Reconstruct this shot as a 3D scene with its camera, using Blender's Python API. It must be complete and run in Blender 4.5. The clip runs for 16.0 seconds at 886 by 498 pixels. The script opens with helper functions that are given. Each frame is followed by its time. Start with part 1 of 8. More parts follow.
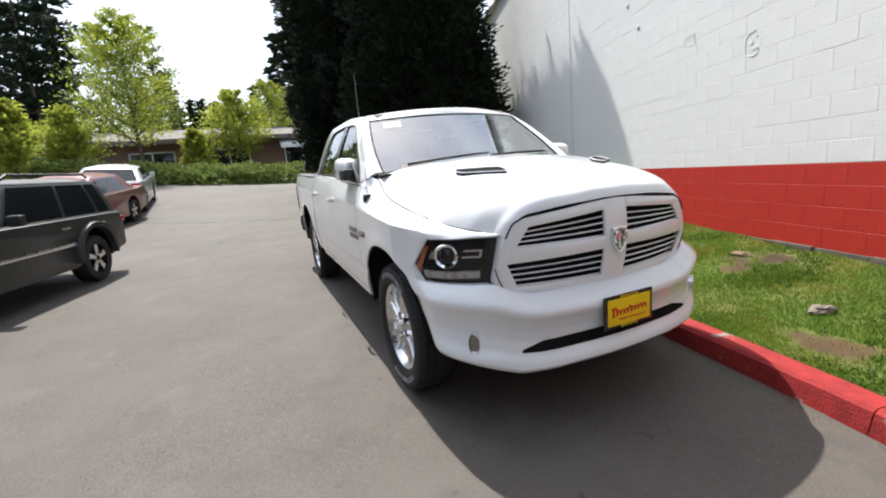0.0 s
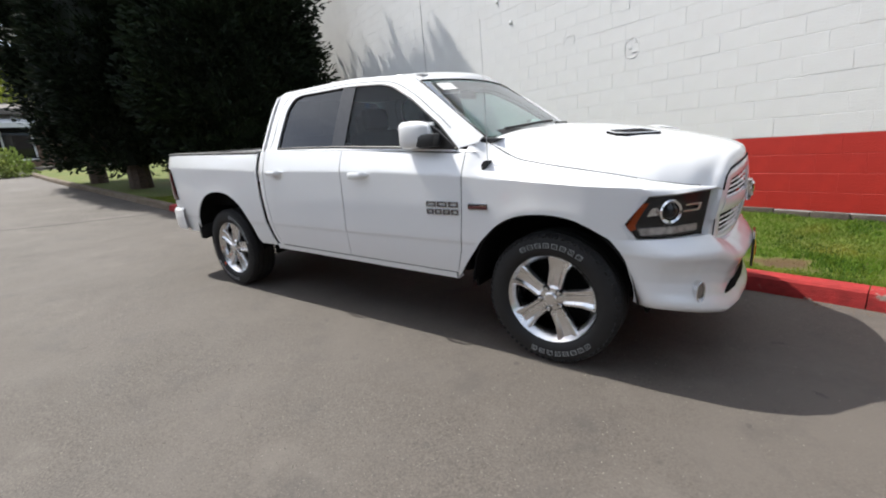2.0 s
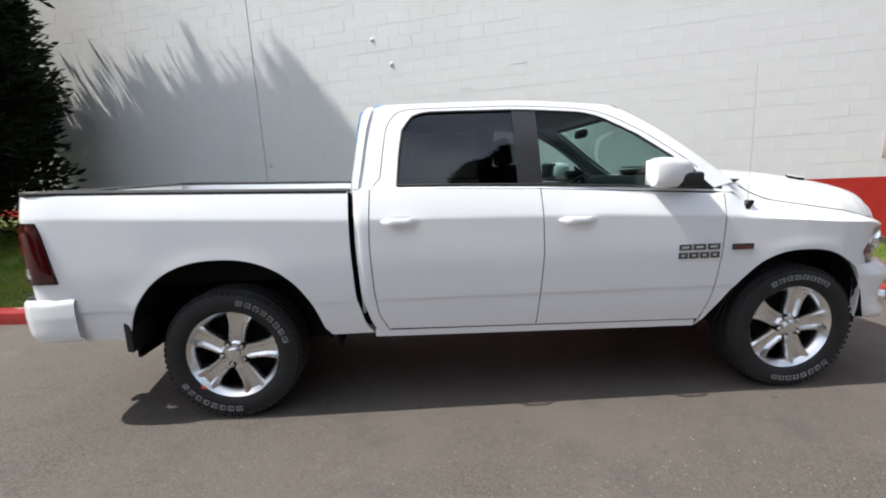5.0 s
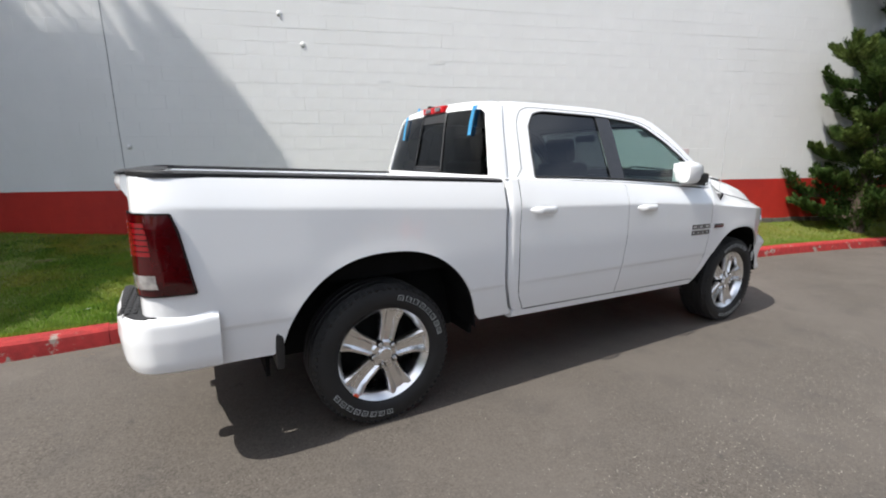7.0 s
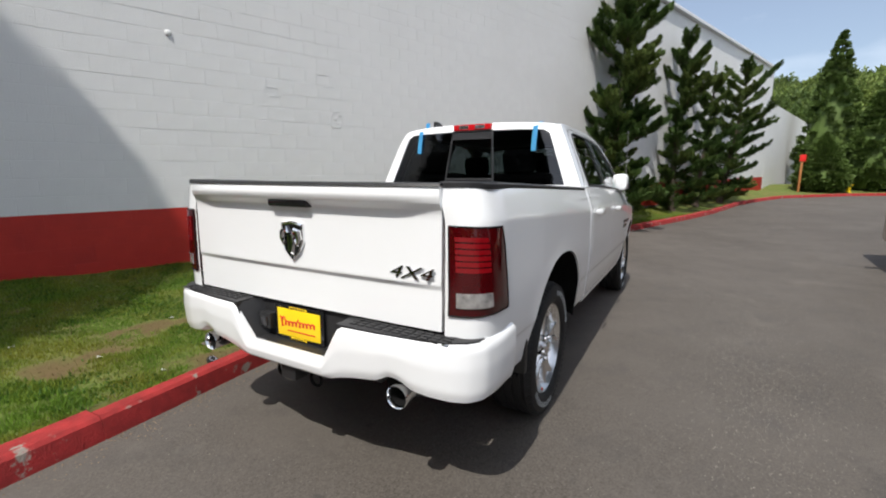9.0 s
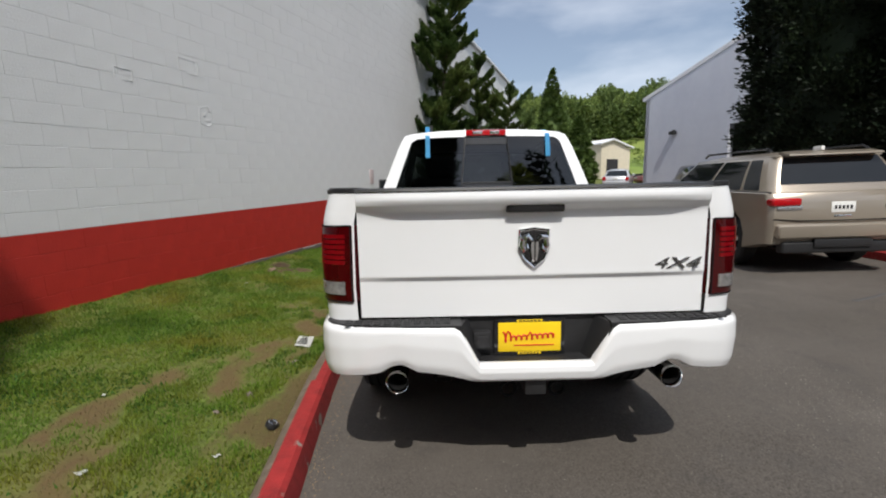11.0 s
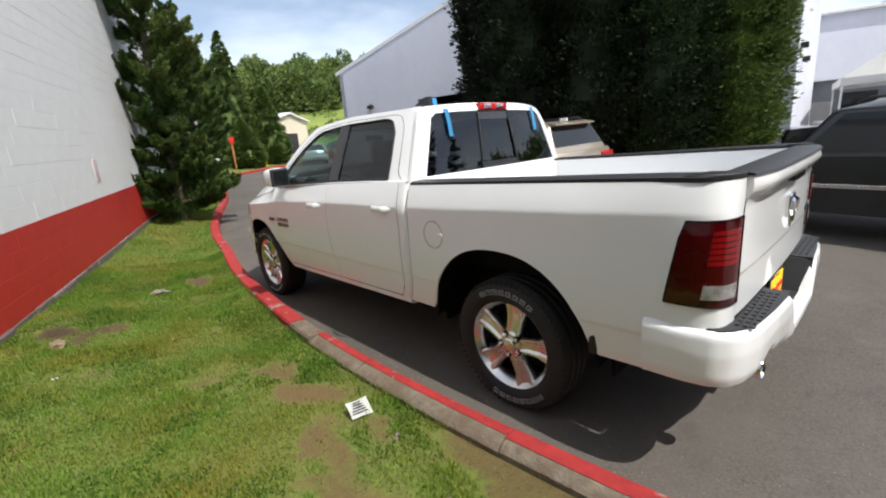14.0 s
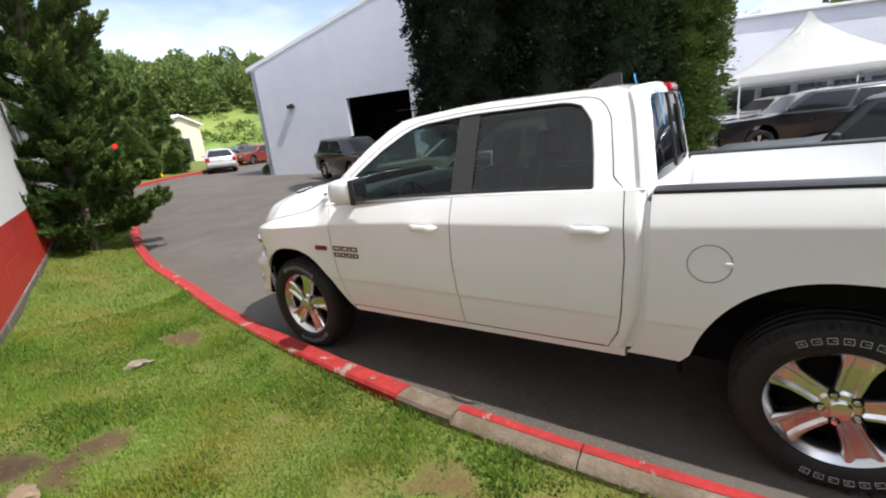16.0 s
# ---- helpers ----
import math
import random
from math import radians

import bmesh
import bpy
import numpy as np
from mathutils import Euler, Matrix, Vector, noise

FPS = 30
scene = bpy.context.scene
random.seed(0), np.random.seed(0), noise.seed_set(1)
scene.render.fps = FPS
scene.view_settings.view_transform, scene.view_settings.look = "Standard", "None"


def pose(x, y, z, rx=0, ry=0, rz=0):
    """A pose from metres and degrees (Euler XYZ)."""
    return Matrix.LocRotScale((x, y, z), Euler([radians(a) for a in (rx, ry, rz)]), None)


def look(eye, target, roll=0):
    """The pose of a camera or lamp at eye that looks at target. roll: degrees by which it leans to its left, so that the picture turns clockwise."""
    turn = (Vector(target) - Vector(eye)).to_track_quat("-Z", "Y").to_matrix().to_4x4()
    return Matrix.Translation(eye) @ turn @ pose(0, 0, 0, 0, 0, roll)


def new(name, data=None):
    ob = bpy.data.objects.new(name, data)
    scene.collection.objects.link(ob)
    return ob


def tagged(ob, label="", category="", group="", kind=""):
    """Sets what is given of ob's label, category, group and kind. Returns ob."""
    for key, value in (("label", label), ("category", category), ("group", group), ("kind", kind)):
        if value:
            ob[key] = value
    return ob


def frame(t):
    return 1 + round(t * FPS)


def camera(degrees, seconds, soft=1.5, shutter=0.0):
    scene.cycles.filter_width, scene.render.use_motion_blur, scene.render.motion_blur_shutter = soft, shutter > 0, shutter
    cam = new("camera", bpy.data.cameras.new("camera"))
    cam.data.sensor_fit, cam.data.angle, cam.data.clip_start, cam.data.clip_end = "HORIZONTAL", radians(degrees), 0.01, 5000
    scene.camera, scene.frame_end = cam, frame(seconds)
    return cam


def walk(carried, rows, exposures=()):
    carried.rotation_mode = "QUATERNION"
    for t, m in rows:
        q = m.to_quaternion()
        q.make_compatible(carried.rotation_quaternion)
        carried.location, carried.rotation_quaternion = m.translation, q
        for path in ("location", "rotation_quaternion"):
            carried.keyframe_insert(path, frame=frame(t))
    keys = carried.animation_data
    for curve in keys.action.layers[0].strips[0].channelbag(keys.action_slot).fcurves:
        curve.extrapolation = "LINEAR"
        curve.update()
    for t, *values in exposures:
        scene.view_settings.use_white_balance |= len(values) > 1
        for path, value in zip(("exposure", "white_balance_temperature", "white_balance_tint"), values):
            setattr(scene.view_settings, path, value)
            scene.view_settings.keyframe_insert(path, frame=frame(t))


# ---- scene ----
cam = camera(91.7, 16.0, soft=2.0)
PATH = [
    (0, (4.328, -1.698, 1.406), (2.531, -0.912, 1.014), -4.8),
    (0.5, (4.05, -2.216, 1.402), (2.397, -1.165, 0.998), -5.3),
    (1, (3.665, -2.672, 1.391), (2.171, -1.408, 0.977), -4.3),
    (1.5, (3.225, -3.056, 1.39), (1.916, -1.611, 0.943), -3.6),
    (2, (2.711, -3.271, 1.394), (1.57, -1.708, 0.889), -4.1),
    (2.5, (2.139, -3.389, 1.414), (1.198, -1.691, 0.934), -2.8),
    (3, (1.567, -3.445, 1.439), (0.794, -1.659, 0.979), -4.4),
    (3.5, (1.018, -3.477, 1.463), (0.538, -1.577, 1.066), -3.8),
    (4, (0.46, -3.487, 1.472), (0.153, -1.546, 1.101), -3.9),
    (6.5, (-2.123, -3.267, 1.483), (-1.333, -1.464, 1.126), 1.7),
    (7, (-2.641, -3.062, 1.468), (-1.663, -1.363, 1.074), 0.9),
    (7.5, (-3.116, -2.757, 1.458), (-1.902, -1.21, 1.094), -0.3),
    (8, (-3.565, -2.442, 1.456), (-2.145, -1.069, 1.136), -0.0),
    (8.5, (-3.96, -2.061, 1.431), (-2.39, -0.865, 1.108), -0.4),
    (9, (-4.336, -1.615, 1.422), (-2.615, -0.647, 1.106), 0.4),
    (11.5, (-4.839, 0.858, 1.431), (-2.888, 0.616, 1.067), -1.3),
    (12, (-4.664, 1.228, 1.51), (-2.771, 0.754, 1.073), -1.1),
    (12.5, (-4.444, 1.635, 1.481), (-2.655, 0.868, 1.024), -1.5),
    (13, (-4.109, 2.075, 1.493), (-2.466, 1.078, 0.939), 1.8),
    (13.5, (-3.753, 2.468, 1.587), (-2.236, 1.291, 1.027), -0.8),
    (14, (-3.304, 2.792, 1.626), (-1.872, 1.484, 1.139), -4.9),
    (14.5, (-2.775, 3.014, 1.688), (-1.472, 1.594, 1.154), -6.4),
    (15, (-2.239, 3.119, 1.674), (-1.025, 1.611, 1.171), -7.0),
    (15.5, (-1.721, 3.2, 1.696), (-0.601, 1.62, 1.195), -6.2),
    (16, (-1.332, 3.171, 1.737), (-0.226, 1.588, 1.216), -6.1),
]
walk(cam, [(t, look(eye, target, roll)) for t, eye, target, roll in PATH],
     [(0, 0.76), (0.8, 0.61), (4, 0.60), (6.5, 0.60), (7.5, 0.56), (8.5, 0.37), (9, 0.18), (11.5, -0.14), (12.5, -0.14), (13.5, 0.17), (14.5, 0.56), (16, 0.67)])

# ---- light ----
world = bpy.data.worlds.new("sky")
scene.world = world
world.use_nodes = True
wn = world.node_tree.nodes
wl = world.node_tree.links
wn.clear()
w_out = wn.new("ShaderNodeOutputWorld")
w_bg = wn.new("ShaderNodeBackground")
w_sky = wn.new("ShaderNodeTexSky")
w_sky.sky_type = "NISHITA"
w_sky.sun_disc = False
w_sky.sun_elevation = radians(55.7)
w_sky.sun_rotation = radians(-92)
w_sky.dust_density = 2.0
w_co = wn.new("ShaderNodeTexCoord")
w_map = wn.new("ShaderNodeMapping")
w_map.inputs["Scale"].default_value = (1.0, 1.0, 3.2)
w_noise = wn.new("ShaderNodeTexNoise")
w_noise.inputs["Scale"].default_value = 1.6
w_noise.inputs["Detail"].default_value = 7
w_ramp = wn.new("ShaderNodeValToRGB")
w_ramp.color_ramp.elements[0].position = 0.40
w_ramp.color_ramp.elements[0].color = (0.12, 0.12, 0.12, 1)
w_ramp.color_ramp.elements[1].position = 0.70
w_ramp.color_ramp.elements[1].color = (0.8, 0.8, 0.8, 1)
w_mix = wn.new("ShaderNodeMixRGB")
w_mix.inputs["Color2"].default_value = (9.6, 10.1, 11.0, 1)
wl.new(w_co.outputs["Generated"], w_map.inputs["Vector"])
wl.new(w_map.outputs["Vector"], w_noise.inputs["Vector"])
wl.new(w_noise.outputs["Fac"], w_ramp.inputs["Fac"])
wl.new(w_ramp.outputs["Color"], w_mix.inputs["Fac"])
wl.new(w_sky.outputs["Color"], w_mix.inputs["Color1"])
wl.new(w_mix.outputs["Color"], w_bg.inputs["Color"])
w_bg.inputs["Strength"].default_value = 0.127
wl.new(w_bg.outputs["Background"], w_out.inputs["Surface"])

sun = new("sun", bpy.data.lights.new("sun", "SUN"))
sun.data.energy = 4.1
sun.data.angle = radians(0.55)
sun.data.color = (1.0, 0.965, 0.91)
sun.matrix_world = look((-6.8, -0.36, 10.0), (0, 0, 0))


# ---- materials ----
def mat(name, color, rough=0.6, metal=0.0, var=0.12, vscale=3.0, bump=0.0, bscale=60.0, second=None, sscale=0.7,
        coat=0.0, spec=0.5, amount=(0.45, 0.62), rnd=0.0, island=0.0, rvar=0.0):
    """Principled with grain and stains at two scales; second: colour of the stains."""
    m = bpy.data.materials.new(name)
    m.use_nodes = True
    n, l = m.node_tree.nodes, m.node_tree.links
    b = n["Principled BSDF"]
    b.inputs["Roughness"].default_value = rough
    b.inputs["Metallic"].default_value = metal
    b.inputs["Coat Weight"].default_value = coat
    b.inputs["Coat Roughness"].default_value = 0.03
    b.inputs["Specular IOR Level"].default_value = spec
    b.inputs["Base Color"].default_value = (*color, 1)
    co = n.new("ShaderNodeTexCoord")
    last = None
    if var > 0 or second:
        fine = n.new("ShaderNodeTexNoise")
        fine.inputs["Scale"].default_value = vscale
        fine.inputs["Detail"].default_value = 6
        l.new(co.outputs["Object"], fine.inputs["Vector"])
        mr = n.new("ShaderNodeMapRange")
        mr.inputs["From Min"].default_value = 0.25
        mr.inputs["From Max"].default_value = 0.75
        mr.inputs["To Min"].default_value = 1 - var
        mr.inputs["To Max"].default_value = 1 + var
        l.new(fine.outputs["Fac"], mr.inputs["Value"])
        mul = n.new("ShaderNodeVectorMath")
        mul.operation = "SCALE"
        mul.inputs[0].default_value = color
        l.new(mr.outputs["Result"], mul.inputs["Scale"])
        last = mul.outputs["Vector"]
        if second:
            wide = n.new("ShaderNodeTexNoise")
            wide.inputs["Scale"].default_value = sscale
            wide.inputs["Detail"].default_value = 8
            wide.inputs["Roughness"].default_value = 0.65
            l.new(co.outputs["Object"], wide.inputs["Vector"])
            rr = n.new("ShaderNodeMapRange")
            rr.inputs["From Min"].default_value, rr.inputs["From Max"].default_value = amount
            l.new(wide.outputs["Fac"], rr.inputs["Value"])
            mx = n.new("ShaderNodeMixRGB")
            mx.inputs["Color2"].default_value = (*second, 1)
            l.new(rr.outputs["Result"], mx.inputs["Fac"])
            l.new(last, mx.inputs["Color1"])
            last = mx.outputs["Color"]
    for amt, sock in ((rnd, "obj"), (island, "isl")):
        if amt > 0:
            if sock == "obj":
                src = n.new("ShaderNodeObjectInfo").outputs["Random"]
            else:
                src = n.new("ShaderNodeNewGeometry").outputs["Random Per Island"]
            r2 = n.new("ShaderNodeMapRange")
            r2.inputs["To Min"].default_value = 1 - amt
            r2.inputs["To Max"].default_value = 1 + amt
            l.new(src, r2.inputs["Value"])
            mu = n.new("ShaderNodeVectorMath")
            mu.operation = "SCALE"
            if last is None:
                mu.inputs[0].default_value = color
            else:
                l.new(last, mu.inputs[0])
            l.new(r2.outputs["Result"], mu.inputs["Scale"])
            last = mu.outputs["Vector"]
    if last is not None:
        l.new(last, b.inputs["Base Color"])
    if rvar > 0:
        rn = n.new("ShaderNodeTexNoise")
        rn.inputs["Scale"].default_value = 2.3
        rn.inputs["Detail"].default_value = 5
        l.new(co.outputs["Object"], rn.inputs["Vector"])
        r3 = n.new("ShaderNodeMapRange")
        r3.inputs["To Min"].default_value = max(0.0, rough - rvar)
        r3.inputs["To Max"].default_value = rough + rvar
        l.new(rn.outputs["Fac"], r3.inputs["Value"])
        l.new(r3.outputs["Result"], b.inputs["Roughness"])
    if bump > 0:
        bn = n.new("ShaderNodeTexNoise")
        bn.inputs["Scale"].default_value = bscale
        bn.inputs["Detail"].default_value = 4
        l.new(co.outputs["Object"], bn.inputs["Vector"])
        bp = n.new("ShaderNodeBump")
        bp.inputs["Strength"].default_value = bump
        bp.inputs["Distance"].default_value = 0.01
        l.new(bn.outputs["Fac"], bp.inputs["Height"])
        l.new(bp.outputs["Normal"], b.inputs["Normal"])
    return m


def glass_mat(name, tint, rough=0.0, mixing=0.05):
    """Thin window glass: a tinted clear pane with a real reflection."""
    m = bpy.data.materials.new(name)
    m.use_nodes = True
    n, l = m.node_tree.nodes, m.node_tree.links
    n.clear()
    out = n.new("ShaderNodeOutputMaterial")
    tr = n.new("ShaderNodeBsdfTransparent")
    tr.inputs["Color"].default_value = (*tint, 1)
    gl = n.new("ShaderNodeBsdfGlossy")
    gl.inputs["Roughness"].default_value = rough
    gl.inputs["Color"].default_value = (0.95, 0.97, 1.0, 1)
    lw = n.new("ShaderNodeLayerWeight")
    pw = n.new("ShaderNodeMath")
    pw.operation = "POWER"
    pw.inputs[1].default_value = 5.0
    l.new(lw.outputs["Facing"], pw.inputs[0])
    fr = n.new("ShaderNodeMapRange")
    fr.inputs["To Min"].default_value = mixing
    l.new(pw.outputs["Value"], fr.inputs["Value"])
    mx = n.new("ShaderNodeMixShader")
    l.new(fr.outputs["Result"], mx.inputs["Fac"])
    l.new(tr.outputs["BSDF"], mx.inputs[1])
    l.new(gl.outputs["BSDF"], mx.inputs[2])
    l.new(mx.outputs["Shader"], out.inputs["Surface"])
    return m


def leaf_mat(name, color, vary=0.35, second=None, trans=0.25, sscale=0.5):
    m = mat(name, color, rough=0.6, var=0.25, vscale=1.2, second=second, sscale=sscale, island=vary, spec=0.25)
    n, l = m.node_tree.nodes, m.node_tree.links
    b = n["Principled BSDF"]
    out = n["Material Output"]
    t = n.new("ShaderNodeBsdfTranslucent")
    src = b.inputs["Base Color"].links[0].from_socket
    l.new(src, t.inputs["Color"])
    mx = n.new("ShaderNodeMixShader")
    mx.inputs["Fac"].default_value = trans
    l.new(b.outputs["BSDF"], mx.inputs[1])
    l.new(t.outputs["BSDF"], mx.inputs[2])
    l.new(mx.outputs["Shader"], out.inputs["Surface"])
    return m


M_WHITE = mat("white_car_paint", (0.865, 0.875, 0.88), rough=0.35, coat=1.0, var=0.012, vscale=2, spec=0.5)
M_BLACKP = mat("black_plastic", (0.018, 0.018, 0.019), rough=0.5, var=0.2, vscale=30, bump=0.12, bscale=300)
M_GLOSSBLK = mat("gloss_black", (0.012, 0.012, 0.013), rough=0.08, coat=0.5, var=0)
M_DARKIN = mat("dark_underbody", (0.011, 0.011, 0.011), rough=0.95, var=0.3, vscale=6, spec=0.08)
M_CHROME = mat("chrome", (0.82, 0.83, 0.84), rough=0.07, metal=1.0, var=0.03, vscale=8)
M_DKCHROME = mat("dark_chrome", (0.30, 0.30, 0.31), rough=0.12, metal=1.0, var=0.05, vscale=8)
M_BAR = mat("satin_chrome", (0.90, 0.90, 0.91), rough=0.30, metal=0.45, var=0.02)
M_ALU = mat("polished_aluminium", (0.77, 0.77, 0.77), rough=0.27, metal=1.0, var=0.05, vscale=12, rvar=0.05)
M_RUBBER = mat("tyre_rubber", (0.014, 0.0135, 0.0135), rough=0.72, var=0.25, vscale=7, bump=0.15, bscale=200)
M_TYREWHITE = mat("tyre_outline_white", (0.45, 0.47, 0.47), rough=0.7, var=0.25, vscale=18)
M_ORANGEP = mat("orange_tag", (0.85, 0.09, 0.02), rough=0.5, var=0.05)
M_GLASS_C = glass_mat("clear_tinted_glass", (0.54, 0.66, 0.64), 0.0, 0.022)
M_GLASS_D = glass_mat("dark_privacy_glass", (0.10, 0.105, 0.11), 0.0, 0.06)
M_GLASS_W = glass_mat("windscreen_glass", (0.66, 0.84, 0.80), 0.0, 0.32)
M_LENS = glass_mat("clear_lens", (0.92, 0.93, 0.94), 0.0, 0.035)
M_REDLENS = mat("red_lens", (0.050, 0.001, 0.002), rough=0.10, coat=0.25, var=0.1, vscale=20)
M_REDLIT = mat("red_reflector", (0.42, 0.006, 0.01), rough=0.15, coat=0.5, var=0.15, vscale=60)
M_REDBAR = mat("red_lamp_bar", (0.20, 0.003, 0.006), rough=0.15, coat=0.5, var=0.15, vscale=60)
M_AMBER = mat("amber_reflector", (0.34, 0.055, 0.012), rough=0.12, coat=0.5, var=0.1, vscale=60)
M_LAMPBLK = mat("black_lamp_housing", (0.007, 0.007, 0.008), rough=0.35, var=0.1, vscale=20, spec=0.25)
M_CLEARWHITE = mat("clear_ribbed_lens", (0.50, 0.49, 0.48), rough=0.10, metal=0.6, var=0.45, vscale=34, coat=0.8, bump=0.4, bscale=70)
# near-black for the painted shade in panel gaps, and for the hood scoop
M_SEAM = mat("gap_shade_black", (0.012, 0.012, 0.013), rough=0.95, var=0.1, spec=0.1)
M_MAST = mat("grey_mast", (0.42, 0.42, 0.42), rough=0.4, var=0.1)
M_SMOKE = mat("smoked_bezel", (0.03, 0.03, 0.032), rough=0.22, var=0.1, vscale=20)
M_YELLOW = mat("yellow_dealer_plate", (0.92, 0.62, 0.01), rough=0.45, var=0.05, vscale=6)
M_REDTXT = mat("red_lettering", (0.62, 0.015, 0.01), rough=0.5, var=0.03)
M_BADGERED = mat("dark_red_badge", (0.10, 0.028, 0.025), rough=0.35, var=0.1)
M_BLUETAPE = mat("blue_masking_tape", (0.09, 0.45, 0.78), rough=0.6, var=0.08, vscale=30)
M_CLOTH = mat("dark_seat_cloth", (0.05, 0.05, 0.052), rough=0.9, var=0.2, vscale=30)
M_PAPER = mat("white_paper", (0.78, 0.78, 0.75), rough=0.8, var=0.05, vscale=30)


def asphalt_mat():
    """Worn asphalt: fine stone in a dark binder, wide blotches, drip stains and a few pale chips."""
    m = mat("worn_asphalt", (0.078, 0.067, 0.056), rough=0.76, var=0.75, vscale=95, bump=0.34, bscale=170,
            second=(0.108, 0.094, 0.081), sscale=0.45, amount=(0.36, 0.68), rvar=0.08)
    n, l = m.node_tree.nodes, m.node_tree.links
    b = n["Principled BSDF"]
    last = b.inputs["Base Color"].links[0].from_socket
    co = n.new("ShaderNodeTexCoord")
    for scale, lo, hi, color, detail, rough in ((2.6, 0.52, 0.72, (0.060, 0.054, 0.049), 9, 0.72), (1.1, 0.56, 0.70, (0.132, 0.116, 0.100), 8, 0.7), (7.0, 0.66, 0.72, (0.046, 0.042, 0.039), 6, 0.6)):
        t = n.new("ShaderNodeTexNoise")
        t.inputs["Scale"].default_value = scale
        t.inputs["Detail"].default_value = detail
        t.inputs["Roughness"].default_value = rough
        l.new(co.outputs["Object"], t.inputs["Vector"])
        r = n.new("ShaderNodeMapRange")
        r.inputs["From Min"].default_value, r.inputs["From Max"].default_value = lo, hi
        r.inputs["To Max"].default_value = 0.7
        l.new(t.outputs["Fac"], r.inputs["Value"])
        mx = n.new("ShaderNodeMixRGB")
        mx.inputs["Color2"].default_value = (*color, 1)
        l.new(r.outputs["Result"], mx.inputs["Fac"])
        l.new(last, mx.inputs["Color1"])
        last = mx.outputs["Color"]
    v = n.new("ShaderNodeTexVoronoi")
    v.inputs["Scale"].default_value = 55
    l.new(co.outputs["Object"], v.inputs["Vector"])
    r = n.new("ShaderNodeMapRange")
    r.inputs["From Min"].default_value, r.inputs["From Max"].default_value = 0.22, 0.12
    l.new(v.outputs["Distance"], r.inputs["Value"])
    sp = n.new("ShaderNodeSeparateColor")
    l.new(v.outputs["Color"], sp.inputs["Color"])
    g = n.new("ShaderNodeMapRange")
    g.inputs["From Min"].default_value, g.inputs["From Max"].default_value = 0.88, 0.94
    l.new(sp.outputs["Red"], g.inputs["Value"])
    mu = n.new("ShaderNodeMath")
    mu.operation = "MULTIPLY"
    l.new(r.outputs["Result"], mu.inputs[0])
    l.new(g.outputs["Result"], mu.inputs[1])
    mx = n.new("ShaderNodeMixRGB")
    mx.inputs["Color2"].default_value = (0.19, 0.175, 0.155, 1)
    l.new(mu.outputs["Value"], mx.inputs["Fac"])
    l.new(last, mx.inputs["Color1"])
    l.new(mx.outputs["Color"], b.inputs["Base Color"])
    return m


M_ASPHALT = asphalt_mat()
M_PATCH = mat("asphalt_crack_filler", (0.075, 0.072, 0.07), rough=0.85, var=0.3, vscale=60, bump=0.4, bscale=120)
M_CRUMB = mat("dark_asphalt_crumbs", (0.075, 0.068, 0.062), rough=0.95, var=0.2, island=0.4)
M_GRIT = mat("loose_grit", (0.175, 0.160, 0.140), rough=0.9, var=0.25, vscale=20, island=0.5)
M_WALLW = mat("white_painted_block", (0.715, 0.715, 0.705), rough=0.62, var=0.035, vscale=4, bump=0.35, bscale=55,
              second=(0.65, 0.65, 0.635), sscale=0.5, amount=(0.45, 0.8), spec=0.35)
M_WALLR = mat("red_painted_block", (0.44, 0.028, 0.019), rough=0.55, var=0.10, vscale=5, bump=0.35, bscale=55,
              second=(0.33, 0.022, 0.018), sscale=1.1, amount=(0.45, 0.75), spec=0.35)
M_FOOT = mat("rough_concrete_footing", (0.095, 0.08, 0.066), rough=0.95, var=0.35, vscale=9, bump=0.9, bscale=25, second=(0.10, 0.08, 0.065), sscale=2)
M_KERBR = mat("worn_red_kerb_paint", (0.30, 0.019, 0.018), rough=0.85, var=0.30, vscale=14, bump=0.5, bscale=90,
              second=(0.27, 0.23, 0.195), sscale=5.5, amount=(0.595, 0.64))
M_KERBG = mat("bare_concrete_kerb", (0.165, 0.132, 0.098), rough=0.9, var=0.3, vscale=22, bump=0.8, bscale=60, second=(0.12, 0.088, 0.058), sscale=5, amount=(0.40, 0.62))
M_SOIL = mat("bare_soil", (0.20, 0.145, 0.095), rough=0.95, var=0.25, vscale=30, bump=0.6, bscale=50)
M_BARK = mat("bark", (0.09, 0.065, 0.05), rough=0.95, var=0.35, vscale=14, bump=0.8, bscale=40)
M_STONE = mat("field_stone", (0.20, 0.165, 0.135), rough=0.95, var=0.45, vscale=14, bump=0.6, bscale=35)
M_SIDING = mat("pale_blue_grey_painted_wall", (0.62, 0.635, 0.70), rough=0.7, var=0.03, vscale=3, second=(0.53, 0.55, 0.63), sscale=0.25, amount=(0.45, 0.7), bump=0.1)
M_TRIMW = mat("white_trim", (0.75, 0.75, 0.76), rough=0.6, var=0.04)
M_ROOF = mat("grey_brown_shingle_roof", (0.17, 0.15, 0.14), rough=0.9, var=0.25, vscale=6, bump=0.3, bscale=15)
M_BRICK = mat("brown_brick_wall", (0.20, 0.125, 0.09), rough=0.9, var=0.2, vscale=9)
# near-black that paints the shade inside open bays and doorways
M_OPENSHADE = mat("interior_shade_black", (0.02, 0.02, 0.022), rough=0.9, var=0.2)
M_TAN = mat("tan_stucco", (0.62, 0.55, 0.42), rough=0.85, var=0.06)
M_TENT = mat("white_tent_fabric", (0.68, 0.68, 0.665), rough=0.7, var=0.03, vscale=1.0)
